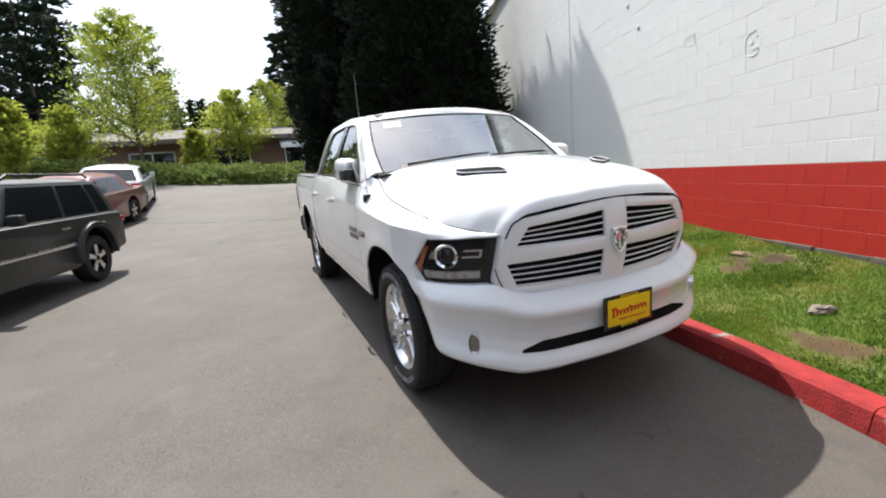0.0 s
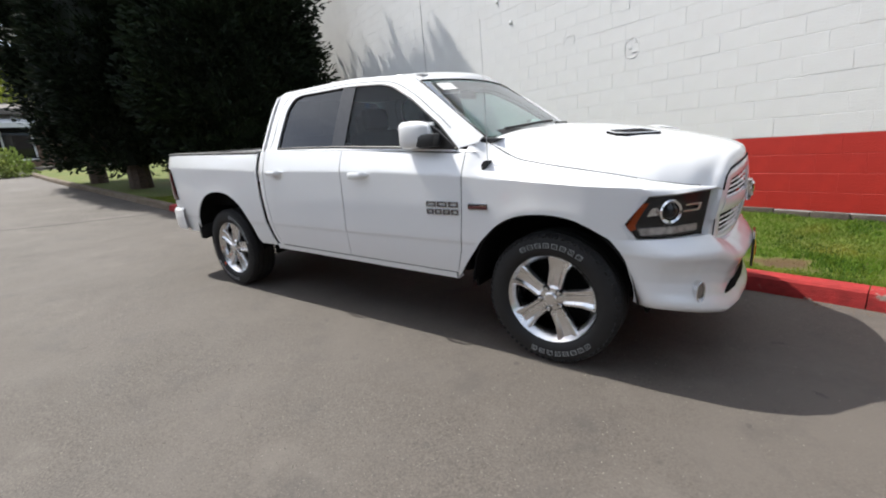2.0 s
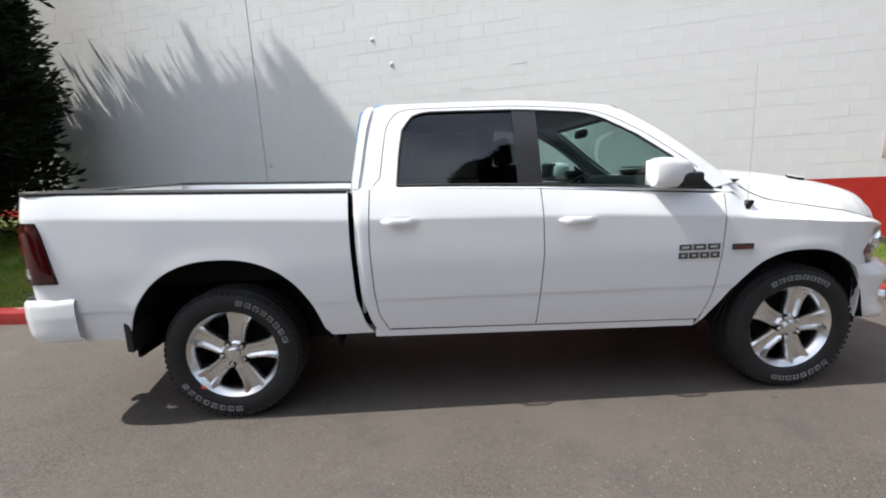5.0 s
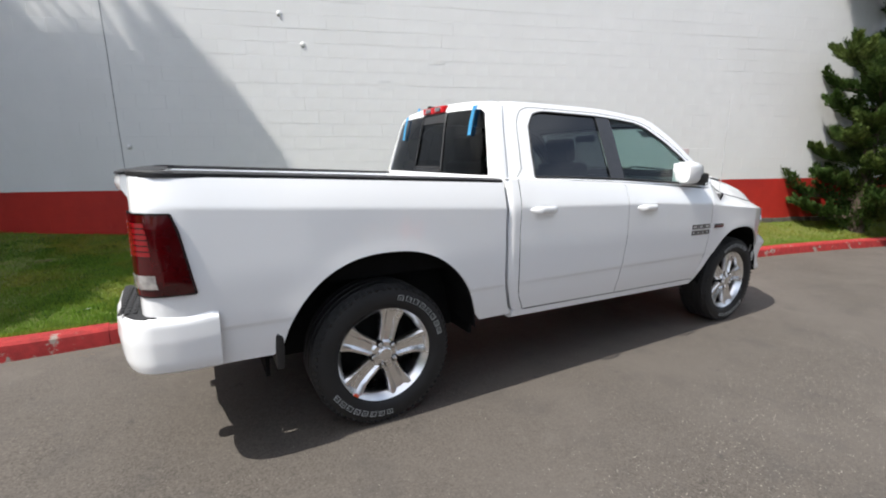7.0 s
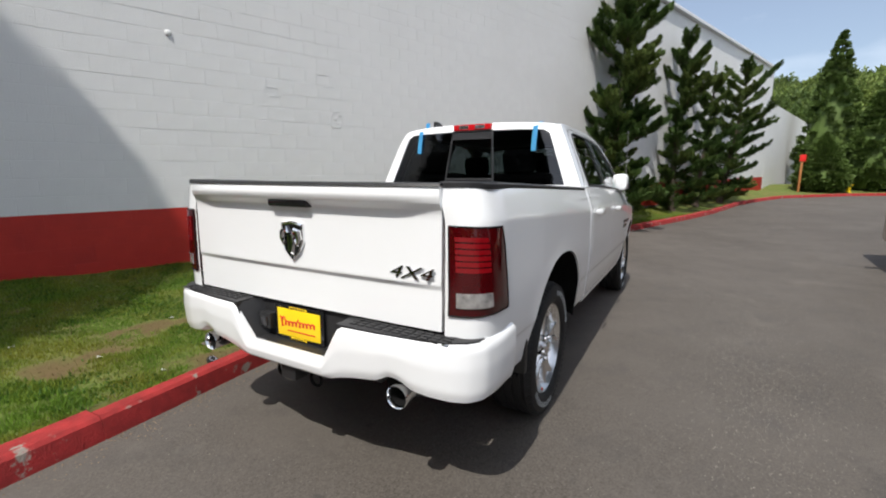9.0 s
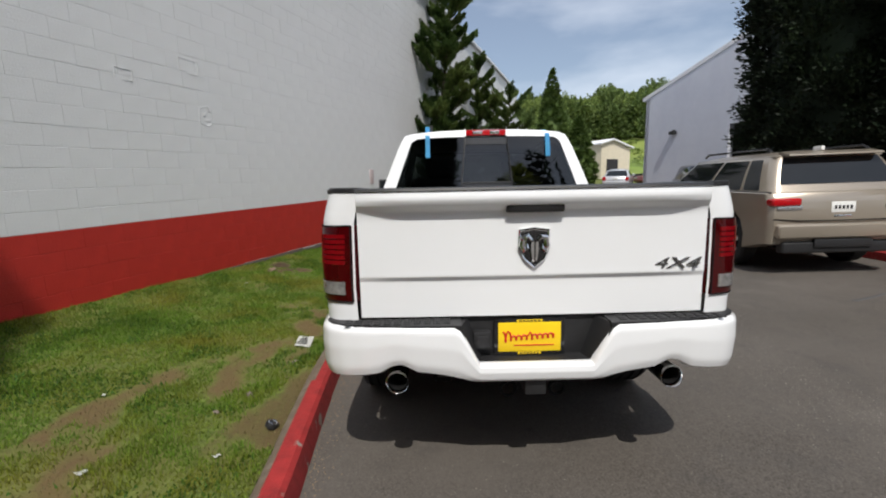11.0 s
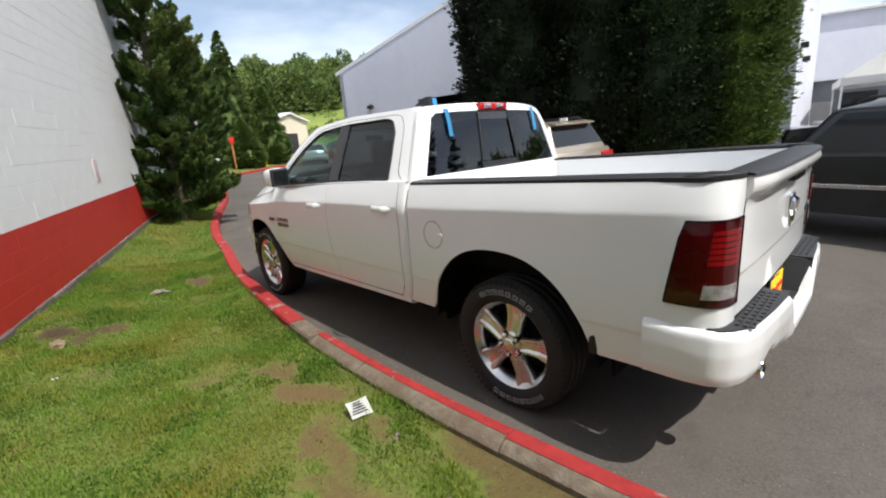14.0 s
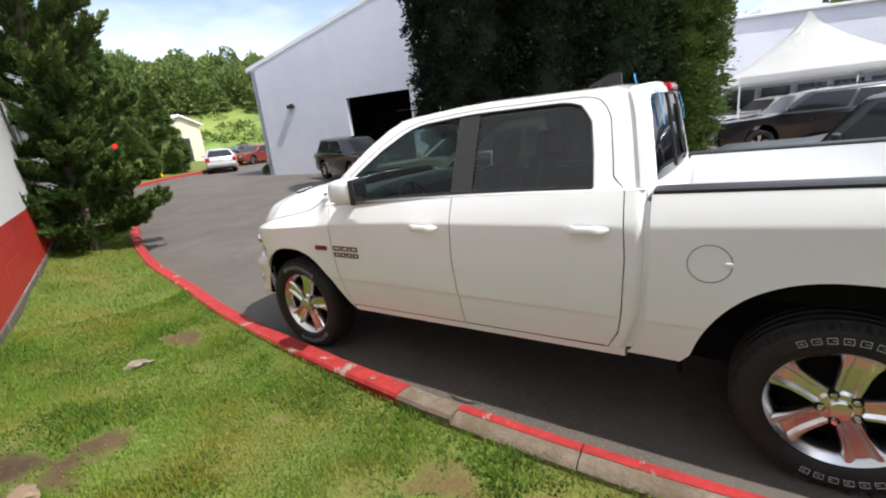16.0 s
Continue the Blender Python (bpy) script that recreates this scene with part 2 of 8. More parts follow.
M_GLASSF = mat("far_window_glass", (0.012, 0.014, 0.016), rough=0.06, var=0.1, spec=0.45)
M_CONE = mat("orange_cone_plastic", (0.85, 0.12, 0.02), rough=0.5, var=0.08)
M_SILVER = mat("silver_car_paint", (0.55, 0.56, 0.58), rough=0.3, metal=0.4, coat=0.6, var=0.02)
M_GOLD = mat("champagne_car_paint", (0.360, 0.310, 0.248), rough=0.3, metal=0.45, coat=0.6, var=0.02)
M_XJ = mat("dark_green_grey_car_paint", (0.014, 0.017, 0.017), rough=0.42, coat=0.12, var=0.1, vscale=4, second=(0.022, 0.023, 0.023), sscale=2)
M_MAROON = mat("maroon_car_paint", (0.17, 0.028, 0.022), rough=0.3, coat=0.5, var=0.05)
M_BLACKCAR = mat("black_car_paint", (0.012, 0.012, 0.014), rough=0.2, coat=0.6, var=0.05)
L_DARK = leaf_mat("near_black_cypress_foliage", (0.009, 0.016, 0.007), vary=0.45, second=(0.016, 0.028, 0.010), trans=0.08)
L_HILL = leaf_mat("pale_spring_hill_leaves", (0.21, 0.27, 0.07), vary=0.35, second=(0.13, 0.19, 0.05), trans=0.35)
L_CYPRESS = leaf_mat("dark_cypress_foliage", (0.020, 0.036, 0.014), vary=0.5, second=(0.032, 0.06, 0.017), trans=0.12)
L_PINE = leaf_mat("juniper_foliage", (0.055, 0.100, 0.024), vary=0.45, second=(0.135, 0.175, 0.045), trans=0.25)
L_ARB = leaf_mat("arborvitae_foliage", (0.085, 0.135, 0.030), vary=0.4, second=(0.08, 0.12, 0.03), trans=0.2)
L_SPRING = leaf_mat("fresh_spring_leaves", (0.36, 0.40, 0.065), vary=0.35, second=(0.28, 0.34, 0.055), trans=0.5)
L_WOOD = leaf_mat("mixed_woodland_leaves", (0.14, 0.20, 0.05), vary=0.4, second=(0.085, 0.13, 0.035), trans=0.35)
L_FIR = leaf_mat("fir_foliage", (0.022, 0.038, 0.020), vary=0.4, trans=0.1)
L_BUSHDARK = leaf_mat("dark_woodland_leaves", (0.10, 0.15, 0.045), vary=0.4, second=(0.15, 0.20, 0.05), trans=0.3)
L_BUSH = leaf_mat("hedge_leaves", (0.17, 0.23, 0.055), vary=0.4, second=(0.22, 0.26, 0.075), trans=0.3)
L_GRASS = leaf_mat("grass_blades", (0.130, 0.228, 0.024), vary=0.32, second=(0.228, 0.236, 0.033), trans=0.45, sscale=1.4)
L_CLOVER = leaf_mat("clover_leaves", (0.050, 0.120, 0.018), vary=0.35, second=(0.08, 0.155, 0.024), trans=0.35)
L_DRY = leaf_mat("dry_grass", (0.20, 0.165, 0.075), vary=0.4, second=(0.15, 0.14, 0.055), trans=0.3)


# ---- building blocks ----
def part(name, bm, material, parent=None, label="", smooth=True, angle=35):
    """Link a bmesh as one mesh object, under a thing or a part."""
    me = bpy.data.meshes.new(name)
    bmesh.ops.recalc_face_normals(bm, faces=bm.faces[:])
    bm.to_mesh(me)
    bm.free()
    return finish(name, me, material, parent, label, smooth, angle)


def finish(name, me, material, parent=None, label="", smooth=True, angle=35):
    me.materials.append(material)
    me.polygons.foreach_set("use_smooth", [smooth] * len(me.polygons))
    if smooth:
        me.set_sharp_from_angle(angle=radians(angle))
    ob = new(name, me)
    if parent is not None:
        ob.parent = parent
    if label:
        ob["label"] = label
    return ob


def thing(name, label, category, m=None, group="", kind=""):
    ob = new(name)
    ob.empty_display_size = 0.2
    if m is not None:
        ob.matrix_world = m
    return tagged(ob, label, category, group, kind)


def box(bm, c, s, bevel=0.0, seg=2, m=None):
    """A box with rounded edges: centre, size."""
    r = bmesh.ops.create_cube(bm, size=1)
    vs = r["verts"]
    bmesh.ops.scale(bm, verts=vs, vec=s)
    if bevel > 0:
        es = list({e for v in vs for e in v.link_edges})
        rb = bmesh.ops.bevel(bm, geom=es, offset=bevel, segments=seg, affect="EDGES", profile=0.6)
        vs = list({v for f in rb["faces"] for v in f.verts} | {v for v in vs if v.is_valid})
    bmesh.ops.translate(bm, verts=vs, vec=c)
    if m is not None:
        bmesh.ops.transform(bm, matrix=m, verts=vs)
    return vs


def lathe(bm, profile, seg=40, axis="Y", centre=(0, 0, 0)):
    """Turn a profile of (radius, along) about an axis."""
    rings = []
    for r, a in profile:
        ring = []
        for i in range(seg):
            t = 2 * math.pi * i / seg
            c, s = r * math.cos(t), r * math.sin(t)
            p = {"Y": (c, a, s), "X": (a, c, s), "Z": (c, s, a)}[axis]
            ring.append(bm.verts.new((p[0] + centre[0], p[1] + centre[1], p[2] + centre[2])))
        rings.append(ring)
    for a, b in zip(rings, rings[1:]):
        for i in range(seg):
            j = (i + 1) % seg
            bm.faces.new((a[i], a[j], b[j], b[i]))
    return rings


def cap(bm, ring):
    bm.faces.new(ring)


def loft(bm, rings, closed=True, caps=True):
    """Skin a run of point rings."""
    vr = [[bm.verts.new(p) for p in ring] for ring in rings]
    n = len(vr[0])
    for a, b in zip(vr, vr[1:]):
        for i in range(n if closed else n - 1):
            j = (i + 1) % n
            bm.faces.new((a[i], a[j], b[j], b[i]))
    if caps and closed:
        bm.faces.new(vr[0])
        bm.faces.new(list(reversed(vr[-1])))
    return vr


def tube(bm, pts, radii, seg=8, caps=True):
    """A round bar along points."""
    pts = [Vector(p) for p in pts]
    rings = []
    side = None
    for i, p in enumerate(pts):
        d = (pts[min(i + 1, len(pts) - 1)] - pts[max(i - 1, 0)]).normalized()
        if side is None:
            side = d.orthogonal().normalized()
        side = (side - d * side.dot(d)).normalized()
        up = d.cross(side)
        r = radii[i] if isinstance(radii, (list, tuple)) else radii
        rings.append([p + (side * math.cos(2 * math.pi * k / seg) + up * math.sin(2 * math.pi * k / seg)) * r for k in range(seg)])
    loft(bm, rings, True, caps)


def prism(bm, outline, a, b, axis="Y"):
    """Push a closed outline of (u, v) from a to b along an axis."""
    def at(u, v, w):
        return {"Y": (u, w, v), "X": (w, u, v), "Z": (u, v, w)}[axis]
    va = [bm.verts.new(at(u, v, a)) for u, v in outline]
    vb = [bm.verts.new(at(u, v, b)) for u, v in outline]
    bm.faces.new(va)
    bm.faces.new(list(reversed(vb)))
    n = len(va)
    for i in range(n):
        j = (i + 1) % n
        bm.faces.new((va[i], vb[i], vb[j], va[j]))


def np_mesh(name, verts, faces, material, parent=None, label="", smooth=False):
    """A mesh from arrays; all faces have the same number of corners."""
    me = bpy.data.meshes.new(name)
    verts = np.asarray(verts, dtype=np.float32).reshape(-1, 3)
    faces = np.asarray(faces, dtype=np.int32)
    k = faces.shape[1]
    me.vertices.add(len(verts))
    me.vertices.foreach_set("co", verts.ravel())
    me.loops.add(faces.size)
    me.loops.foreach_set("vertex_index", faces.ravel())
    me.polygons.add(len(faces))
    me.polygons.foreach_set("loop_start", np.arange(0, faces.size, k, dtype=np.int32))
    me.update(calc_edges=True)
    me.validate()
    return finish(name, me, material, parent, label, smooth)


def sprays(centres, dirs, length, width, rng, fold=0.25):
    """Small folded leaf sprays: verts and triangles."""
    n = len(centres)
    d = dirs / (np.linalg.norm(dirs, axis=1, keepdims=True) + 1e-9)
    o = rng.normal(size=(n, 3))
    s = np.cross(d, o)
    s /= np.linalg.norm(s, axis=1, keepdims=True) + 1e-9
    u = np.cross(s, d)
    L = (length * rng.uniform(0.6, 1.3, n))[:, None]
    Wd = (width * rng.uniform(0.6, 1.3, n))[:, None]
    a = centres - d * L * 0.5
    b = centres + d * L * 0.5
    c = centres + s * Wd * 0.5 + u * Wd * fold
    e = centres - s * Wd * 0.5 + u * Wd * fold
    v = np.stack([a, c, b, e], 1).reshape(-1, 3)
    i = np.arange(n)[:, None] * 4
    f = np.concatenate([i + np.array([[0, 1, 2]]), i + np.array([[0, 2, 3]])], 0)
    return v, f


def smooth_poly(pts, step=0.25):
    """A smooth line through points (Catmull-Rom), resampled."""
    p = [np.array(q, float) for q in pts]
    p = [2 * p[0] - p[1]] + p + [2 * p[-1] - p[-2]]
    out = []
    for i in range(1, len(p) - 2):
        n = max(2, int(np.linalg.norm(p[i + 1] - p[i]) / step))
        for k in range(n):
            t = k / n
            out.append(0.5 * (2 * p[i] + (p[i + 1] - p[i - 1]) * t + (2 * p[i - 1] - 5 * p[i] + 4 * p[i + 1] - p[i + 2]) * t * t
                              + (3 * p[i] - p[i - 1] - 3 * p[i + 1] + p[i + 2]) * t ** 3))
    out.append(p[-2])
    return out

# ---- ground ----
def lay(x, y):
    """Height of the ground: level by the truck, rising behind it, ahead along the drive and to the far side."""
    u = max(0.0, -x - 3.6)
    rise = 0.066 * (u * u / (u + 1.5)) * (1 - 0.055 * (max(-14.0, min(6.0, y)) + 1))
    if u > 22:
        rise = 0.066 * (22 * 22 / 23.5) * (1 - 0.055 * (max(-14.0, min(6.0, y)) + 1)) + (u - 22) * 0.012
    side = min(max(0.0, -y - 2.5), 3.0 + 27.0 * min(1.0, max(0.0, (-x - 5.0) / 8.0)))
    ahead = min(max(0.0, x - 3.5), 34.0)
    return rise + 0.03 * side + 0.034 * ahead * ahead / (ahead + 3.0) - 0.017


def axis_steps(lo, hi, near, grow=1.17, fine=0.5):
    out = [0.0]
    step = fine
    while out[-1] < hi:
        out.append(out[-1] + step)
        if out[-1] > near:
            step *= grow
    neg = [0.0]
    step = fine
    while neg[-1] > lo:
        neg.append(neg[-1] - step)
        if neg[-1] < -near:
            step *= grow
    return sorted(set(neg + out))


gx = axis_steps(-900, 900, 26)
gy = axis_steps(-900, 900, 24)
gv = [(x, y, lay(x, y)) for y in gy for x in gx]
nx = len(gx)
gf = [(j * nx + i, j * nx + i + 1, (j + 1) * nx + i + 1, (j + 1) * nx + i) for j in range(len(gy) - 1) for i in range(nx - 1)]
ground = np_mesh("ground", gv, gf, M_ASPHALT, smooth=True)
tagged(ground, "worn grey asphalt lot with fine cracks and pale aggregate", "asphalt", kind="structure")

# the kerb line along the verge: inner top edge, from behind the truck to far ahead
KERB = [(-27, 6.0), (-25.5, 3.2), (-24, 2.2), (-20, 1.75), (-15, 1.5), (-11, 1.36), (-8.2, 1.24), (-5.5, 1.18), (-4, 1.22), (-3.0, 1.29), (-1.8, 1.385), (-0.7, 1.41),
        (0.2, 1.385), (1, 1.31), (2.2, 1.17), (3.3, 0.99), (4.6, 0.70), (6.6, 0.30), (9.0, -0.42), (12.5, -1.72),
        (15.8, -2.75), (18.6, -3.55), (21.4, -4.85), (23.2, -5.95), (24.6, -7.45), (25.9, -8.9), (26.7, -10.2), (28.2, -13), (31, -17.5), (36, -24)]
kerb_line = smooth_poly(KERB, 0.2)
KW, KH = 0.155, 0.135


def kerb_normal(i):
    a, b = kerb_line[max(0, i - 1)], kerb_line[min(len(kerb_line) - 1, i + 1)]
    d = (b - a) / np.linalg.norm(b - a)
    return np.array([d[1], -d[0]])  # towards the road


_kx = [p[0] for p in kerb_line if p[1] < 3.1]
_ky = [p[1] for p in kerb_line if p[1] < 3.1]
KERB_TABLE = [float(q) for q in np.interp(np.arange(-30, 54, 0.05), _kx, _ky)]


def kerb_at(x):
    """The kerb's y at x."""
    return KERB_TABLE[max(0, min(len(KERB_TABLE) - 1, int((x + 30) / 0.05)))]


# ---- the white block wall ----
WS, WN = Vector((0.9451, -0.3260, 0.0)), Vector((-0.3260, -0.9451, 0.0))
W_TILT = 0.0235
W0 = Vector((1.19, 3.54, 0.0))
wall_e = Vector((WS.x, WS.y, W_TILT)).normalized()
wall_u = wall_e.cross(WN).normalized()
if wall_u.z < 0:
    wall_u = -wall_u
WALL_M = Matrix((( wall_e.x, WN.x, wall_u.x, W0.x), (wall_e.y, WN.y, wall_u.y, W0.y), (wall_e.z, WN.z, wall_u.z, W0.z), (0, 0, 0, 1)))
# wall frame: x along it, y out of it towards the lot, z up; course 0 starts at BASE
BASE, COURSE, BLOCK = 0.28, 0.2025, 0.405
RED_COURSES = 4
WALL_L, WALL_R, WALL_TOP = -14.0, 27.3, 7.0


def wall_y(x):
    return 3.95 - 0.345 * x


def verge_z(x, y):
    """The verge rises from the kerb to the foot of the wall."""
    k = kerb_at(x)
    w = max(1.2, wall_y(x) - k) if x < 26 else 6.0
    t = min(1.3, max(0.0, (y - k) / w))
    d = max(0.0, y - k)
    fill = 0.055 * (min(1.0, max(0.0, (x - 0.8) / 1.6)) + min(1.0, max(0.0, (-x - 2.6) / 0.8))) * (1 - min(1.0, t))
    bumps = 0.018 * noise.noise(Vector((x * 1.3, y * 1.3, 0.3))) + 0.008 * noise.noise(Vector((x * 4, y * 4, 1.7)))
    return lay(x, k) + 0.027 + 0.055 * math.exp(-d / 0.11) + 0.265 * t ** 1.7 + fill + bumps * min(1.0, t * 6)


BALD = [(-0.38, 1.66, 0.36), (-0.42, 1.85, 0.30), (-0.05, 2.13, 0.28), (-0.95, 2.10, 0.30), (0.05, 2.76, 0.20), (1.17, 2.68, 0.24), (1.87, 2.80, 0.34), (1.95, 3.06, 0.28), (2.42, 2.78, 0.26),
        (1.74, 2.42, 0.18), (-0.22, 2.86, 0.18), (-1.19, 1.84, 0.22), (-1.52, 1.62, 0.26), (-1.23, 2.10, 0.24), (-1.64, 2.14, 0.30), (-1.90, 2.14, 0.34), (-2.27, 1.64, 0.34), (-1.72, 1.52, 0.30),
        (1.51, 1.55, 0.26), (3.2, 1.54, 0.32), (2.9, 1.40, 0.3), (-1.90, 2.76, 0.34), (-2.05, 2.92, 0.30), (-2.66, 1.38, 0.26), (-2.85, 1.36, 0.26), (-3.5, 1.82, 0.36), (-2.75, 3.02, 0.30), (-2.3, 2.95, 0.30),
        (-0.75, 1.50, 0.22), (-3.3, 2.4, 0.26), (-3.9, 2.1, 0.3), (2.2, 1.7, 0.18), (-2.13, 2.67, 0.34), (-2.89, 1.96, 0.32), (-2.74, 2.65, 0.36), (-2.59, 2.45, 0.28), (0.72, 2.69, 0.2), (-2.38, 1.58, 0.26)]


def bare(x, y):
    """How bare the turf is, 0 to 1: worn patches with ragged edges, and a worn strip by the kerb."""
    a = noise.fractal(Vector((x * 1.5 + 3.1, y * 1.9 - 1.0, 0.0)), 0.9, 2.0, 5)
    v = (a - 0.46) * 1.3
    if -4.5 < x < 0.4:
        v += max(0.0, 1 - (y - kerb_at(x)) / 0.36) * (0.42 + 0.6 * a)
    for px, py, pr in BALD:
        d = math.hypot(x - px, (y - py) * 1.3) / (0.86 * pr)
        if d < 1.9:
            v += max(0.0, 1.0 - d / 1.9) * (0.85 + 1.0 * a)
    return max(0.0, min(0.85, v * 0.85))


vx = list(np.arange(-27, -8, 1.0)) + list(np.arange(-8, 10, 0.09)) + list(np.arange(10, 52, 1.0))
VT = 44
vv, vcol = [], []
for x in vx:
    k = kerb_at(x)
    far = wall_y(x) + 0.15 if x < 27.3 else k + 9
    if x < -13.2:
        far = k + 12
    far = max(far, k + 0.7)
    for j in range(VT + 1):
        t = j / VT
        y = k - 0.02 + (far - k + 0.02) * t
        vv.append((x, y, verge_z(x, y) if j else lay(x, k) + 0.03))
        vcol.append(bare(x, y))
vf = [(i * (VT + 1) + j, (i + 1) * (VT + 1) + j, (i + 1) * (VT + 1) + j + 1, i * (VT + 1) + j + 1) for i in range(len(vx) - 1) for j in range(VT)]


def verge_material():
    m = mat("turf_and_soil", (0.092, 0.128, 0.018), rough=0.95, var=0.5, vscale=30, bump=0.9, bscale=60, second=(0.135, 0.132, 0.030), sscale=1.5, amount=(0.42, 0.66))
    n, l = m.node_tree.nodes, m.node_tree.links
    b = n["Principled BSDF"]
    src = b.inputs["Base Color"].links[0].from_socket
    at = n.new("ShaderNodeAttribute")
    at.attribute_name = "bare"
    so = n.new("ShaderNodeTexNoise")
    so.inputs["Scale"].default_value = 11
    so.inputs["Detail"].default_value = 7
    rp = n.new("ShaderNodeValToRGB")
    rp.color_ramp.elements[0].color = (0.042, 0.023, 0.011, 1)
    rp.color_ramp.elements[0].position = 0.36
    rp.color_ramp.elements[1].color = (0.138, 0.072, 0.033, 1)
    rp.color_ramp.elements[1].position = 0.66
    l.new(so.outputs["Fac"], rp.inputs["Fac"])
    mx = n.new("ShaderNodeMixRGB")
    edge = n.new("ShaderNodeTexNoise")
    edge.inputs["Scale"].default_value = 13
    edge.inputs["Detail"].default_value = 8
    edge.inputs["Roughness"].default_value = 0.7
    su = n.new("ShaderNodeMath")
    su.operation = "ADD"
    l.new(at.outputs["Fac"], su.inputs[0])
    l.new(edge.outputs["Fac"], su.inputs[1])
    st = n.new("ShaderNodeMapRange")
    st.inputs["From Min"].default_value = 0.78
    st.inputs["From Max"].default_value = 1.42
    l.new(su.outputs["Value"], st.inputs["Value"])
    l.new(st.outputs["Result"], mx.inputs["Fac"])
    l.new(src, mx.inputs["Color1"])
    l.new(rp.outputs["Color"], mx.inputs["Color2"])
    l.new(mx.outputs["Color"], b.inputs["Base Color"])
    return m


M_VERGE = verge_material()
verge = np_mesh("verge", vv, vf, M_VERGE, smooth=True)
at = verge.data.attributes.new("bare", "FLOAT", "POINT")
at.data.foreach_set("value", np.array(vcol, dtype=np.float32))
tagged(verge, "patchy green lawn strip with bare soil between kerb and wall", "lawn", kind="structure")

# grass blades
rng = np.random.default_rng(4)


def blades(n, x0, x1, depth, hgt, wide=1.0, patch=None, on_bare=False):
    xs = rng.uniform(x0, x1, n * 2)
    cs, hs = [], []
    for x in xs:
        k = kerb_at(x)
        y = k + 0.01 + (depth[1] - depth[0]) * rng.random() + depth[0]
        if y > wall_y(x) - 0.01:
            continue
        bb = bare(x, y)
        if patch is not None and noise.fractal(Vector((x * 1.7, y * 1.7, patch)), 0.8, 2.0, 4) < 0.12:
            continue
        if on_bare:
            if rng.random() > 0.15 + bb:
                continue
        elif rng.random() < bb * 1.3 + 0.2 * (noise.noise(Vector((x * 9, y * 9, 2.0))) > 0.15):
            continue
        clump = 0.6 + 0.8 * max(0.0, noise.noise(Vector((x * 2.2, y * 2.2, 5.0))) + 0.3)
        cs.append((x, y, verge_z(x, y)))
        hs.append(hgt * clump)
        if len(cs) >= n:
            break
    c = np.array(cs)
    h = np.array(hs) * rng.uniform(0.5, 1.3, len(cs))
    ang = rng.uniform(0, 2 * np.pi, len(cs))
    lean = rng.uniform(0.1, 0.75, len(cs)) * h
    d = np.stack([np.cos(ang), np.sin(ang), 0 * ang], 1)
    s = np.stack([-np.sin(ang), np.cos(ang), 0 * ang], 1) * (rng.uniform(0.002, 0.0042, len(cs)) * wide)[:, None]
    top = c + d * lean[:, None] + np.array([0, 0, 1]) * h[:, None]
    v = np.stack([c - s, c + s, top], 1).reshape(-1, 3)
    f = np.arange(len(cs) * 3).reshape(-1, 3)
    return v, f


bv1, bf1 = blades(230000, -4.5, 4.5, (0.0, 4.4), 0.030)
bv2, bf2 = blades(32000, 4.5, 13.0, (0.0, 2.4), 0.045)
bv3, bf3 = blades(95000, -10.0, -4.5, (0.0, 5.2), 0.036)
bv = np.concatenate([bv1, bv2, bv3])
bf = np.concatenate([bf1, bf2 + len(bv1), bf3 + len(bv1) + len(bv2)])
grass = np_mesh("grass", bv, bf, L_GRASS)
tagged(grass, "short spring grass with yellowish tufts on the verge", "grass", kind="stuff")
cv, cf = blades(60000, -5.5, 4.5, (0.0, 4.2), 0.024, 2.6, 7.0)
tagged(np_mesh("clover", cv, cf, L_CLOVER), "dark green clover patches in the lawn", "clover", kind="stuff")
dv_, df_ = blades(14000, -5.0, 4.0, (0.0, 3.6), 0.018, 0.9, None, True)
tagged(np_mesh("dry_grass", dv_, df_, L_DRY), "thin dry grass on the worn patches", "grass", kind="stuff")

# ---- wall body behind the block skin ----
bm = bmesh.new()
box(bm, ((WALL_L + WALL_R) / 2, -0.1475, (WALL_TOP - 0.6) / 2), (WALL_R - WALL_L, 0.29, WALL_TOP + 0.6), 0)
wall = part("wall_north", bm, M_WALLW, smooth=False)
wall.matrix_world = WALL_M
tagged(wall, "tall white painted concrete block wall with a red painted base", "wall", kind="structure")
bm = bmesh.new()
box(bm, ((WALL_L + WALL_R) / 2, -0.12, WALL_TOP + 0.06), (WALL_R - WALL_L + 0.1, 0.5, 0.12), 0.015)
coping = part("coping", bm, M_TRIMW, wall, "pale metal coping along the wall top")
bm = bmesh.new()
box(bm, ((WALL_L + WALL_R) / 2, -0.022, BASE + RED_COURSES * COURSE / 2 - 0.002), (WALL_R - WALL_L - 0.01, 0.0405, RED_COURSES * COURSE - 0.002), 0)
part("red_backing", bm, M_WALLR, wall, smooth=False)
bm = bmesh.new()
pts = []
xx = WALL_L
while xx < WALL_R:
    w = random.uniform(0.25, 0.6)
    box(bm, (xx + w / 2, 0.0 + random.uniform(-0.012, 0.02), BASE - 0.16 + random.uniform(-0.015, 0.012)), (w * 0.99, 0.05, 0.32), 0.012)
    xx += w
footing = part("footing", bm, M_FOOT, wall, "rough grey concrete footing under the red base")
bm = bmesh.new()
box(bm, ((WALL_L + WALL_R) / 2, -10.5, WALL_TOP / 2), (WALL_R - WALL_L - 0.2, 20.4, WALL_TOP - 0.2), 0)
hall = part("roof", bm, M_ROOF, wall, smooth=False)
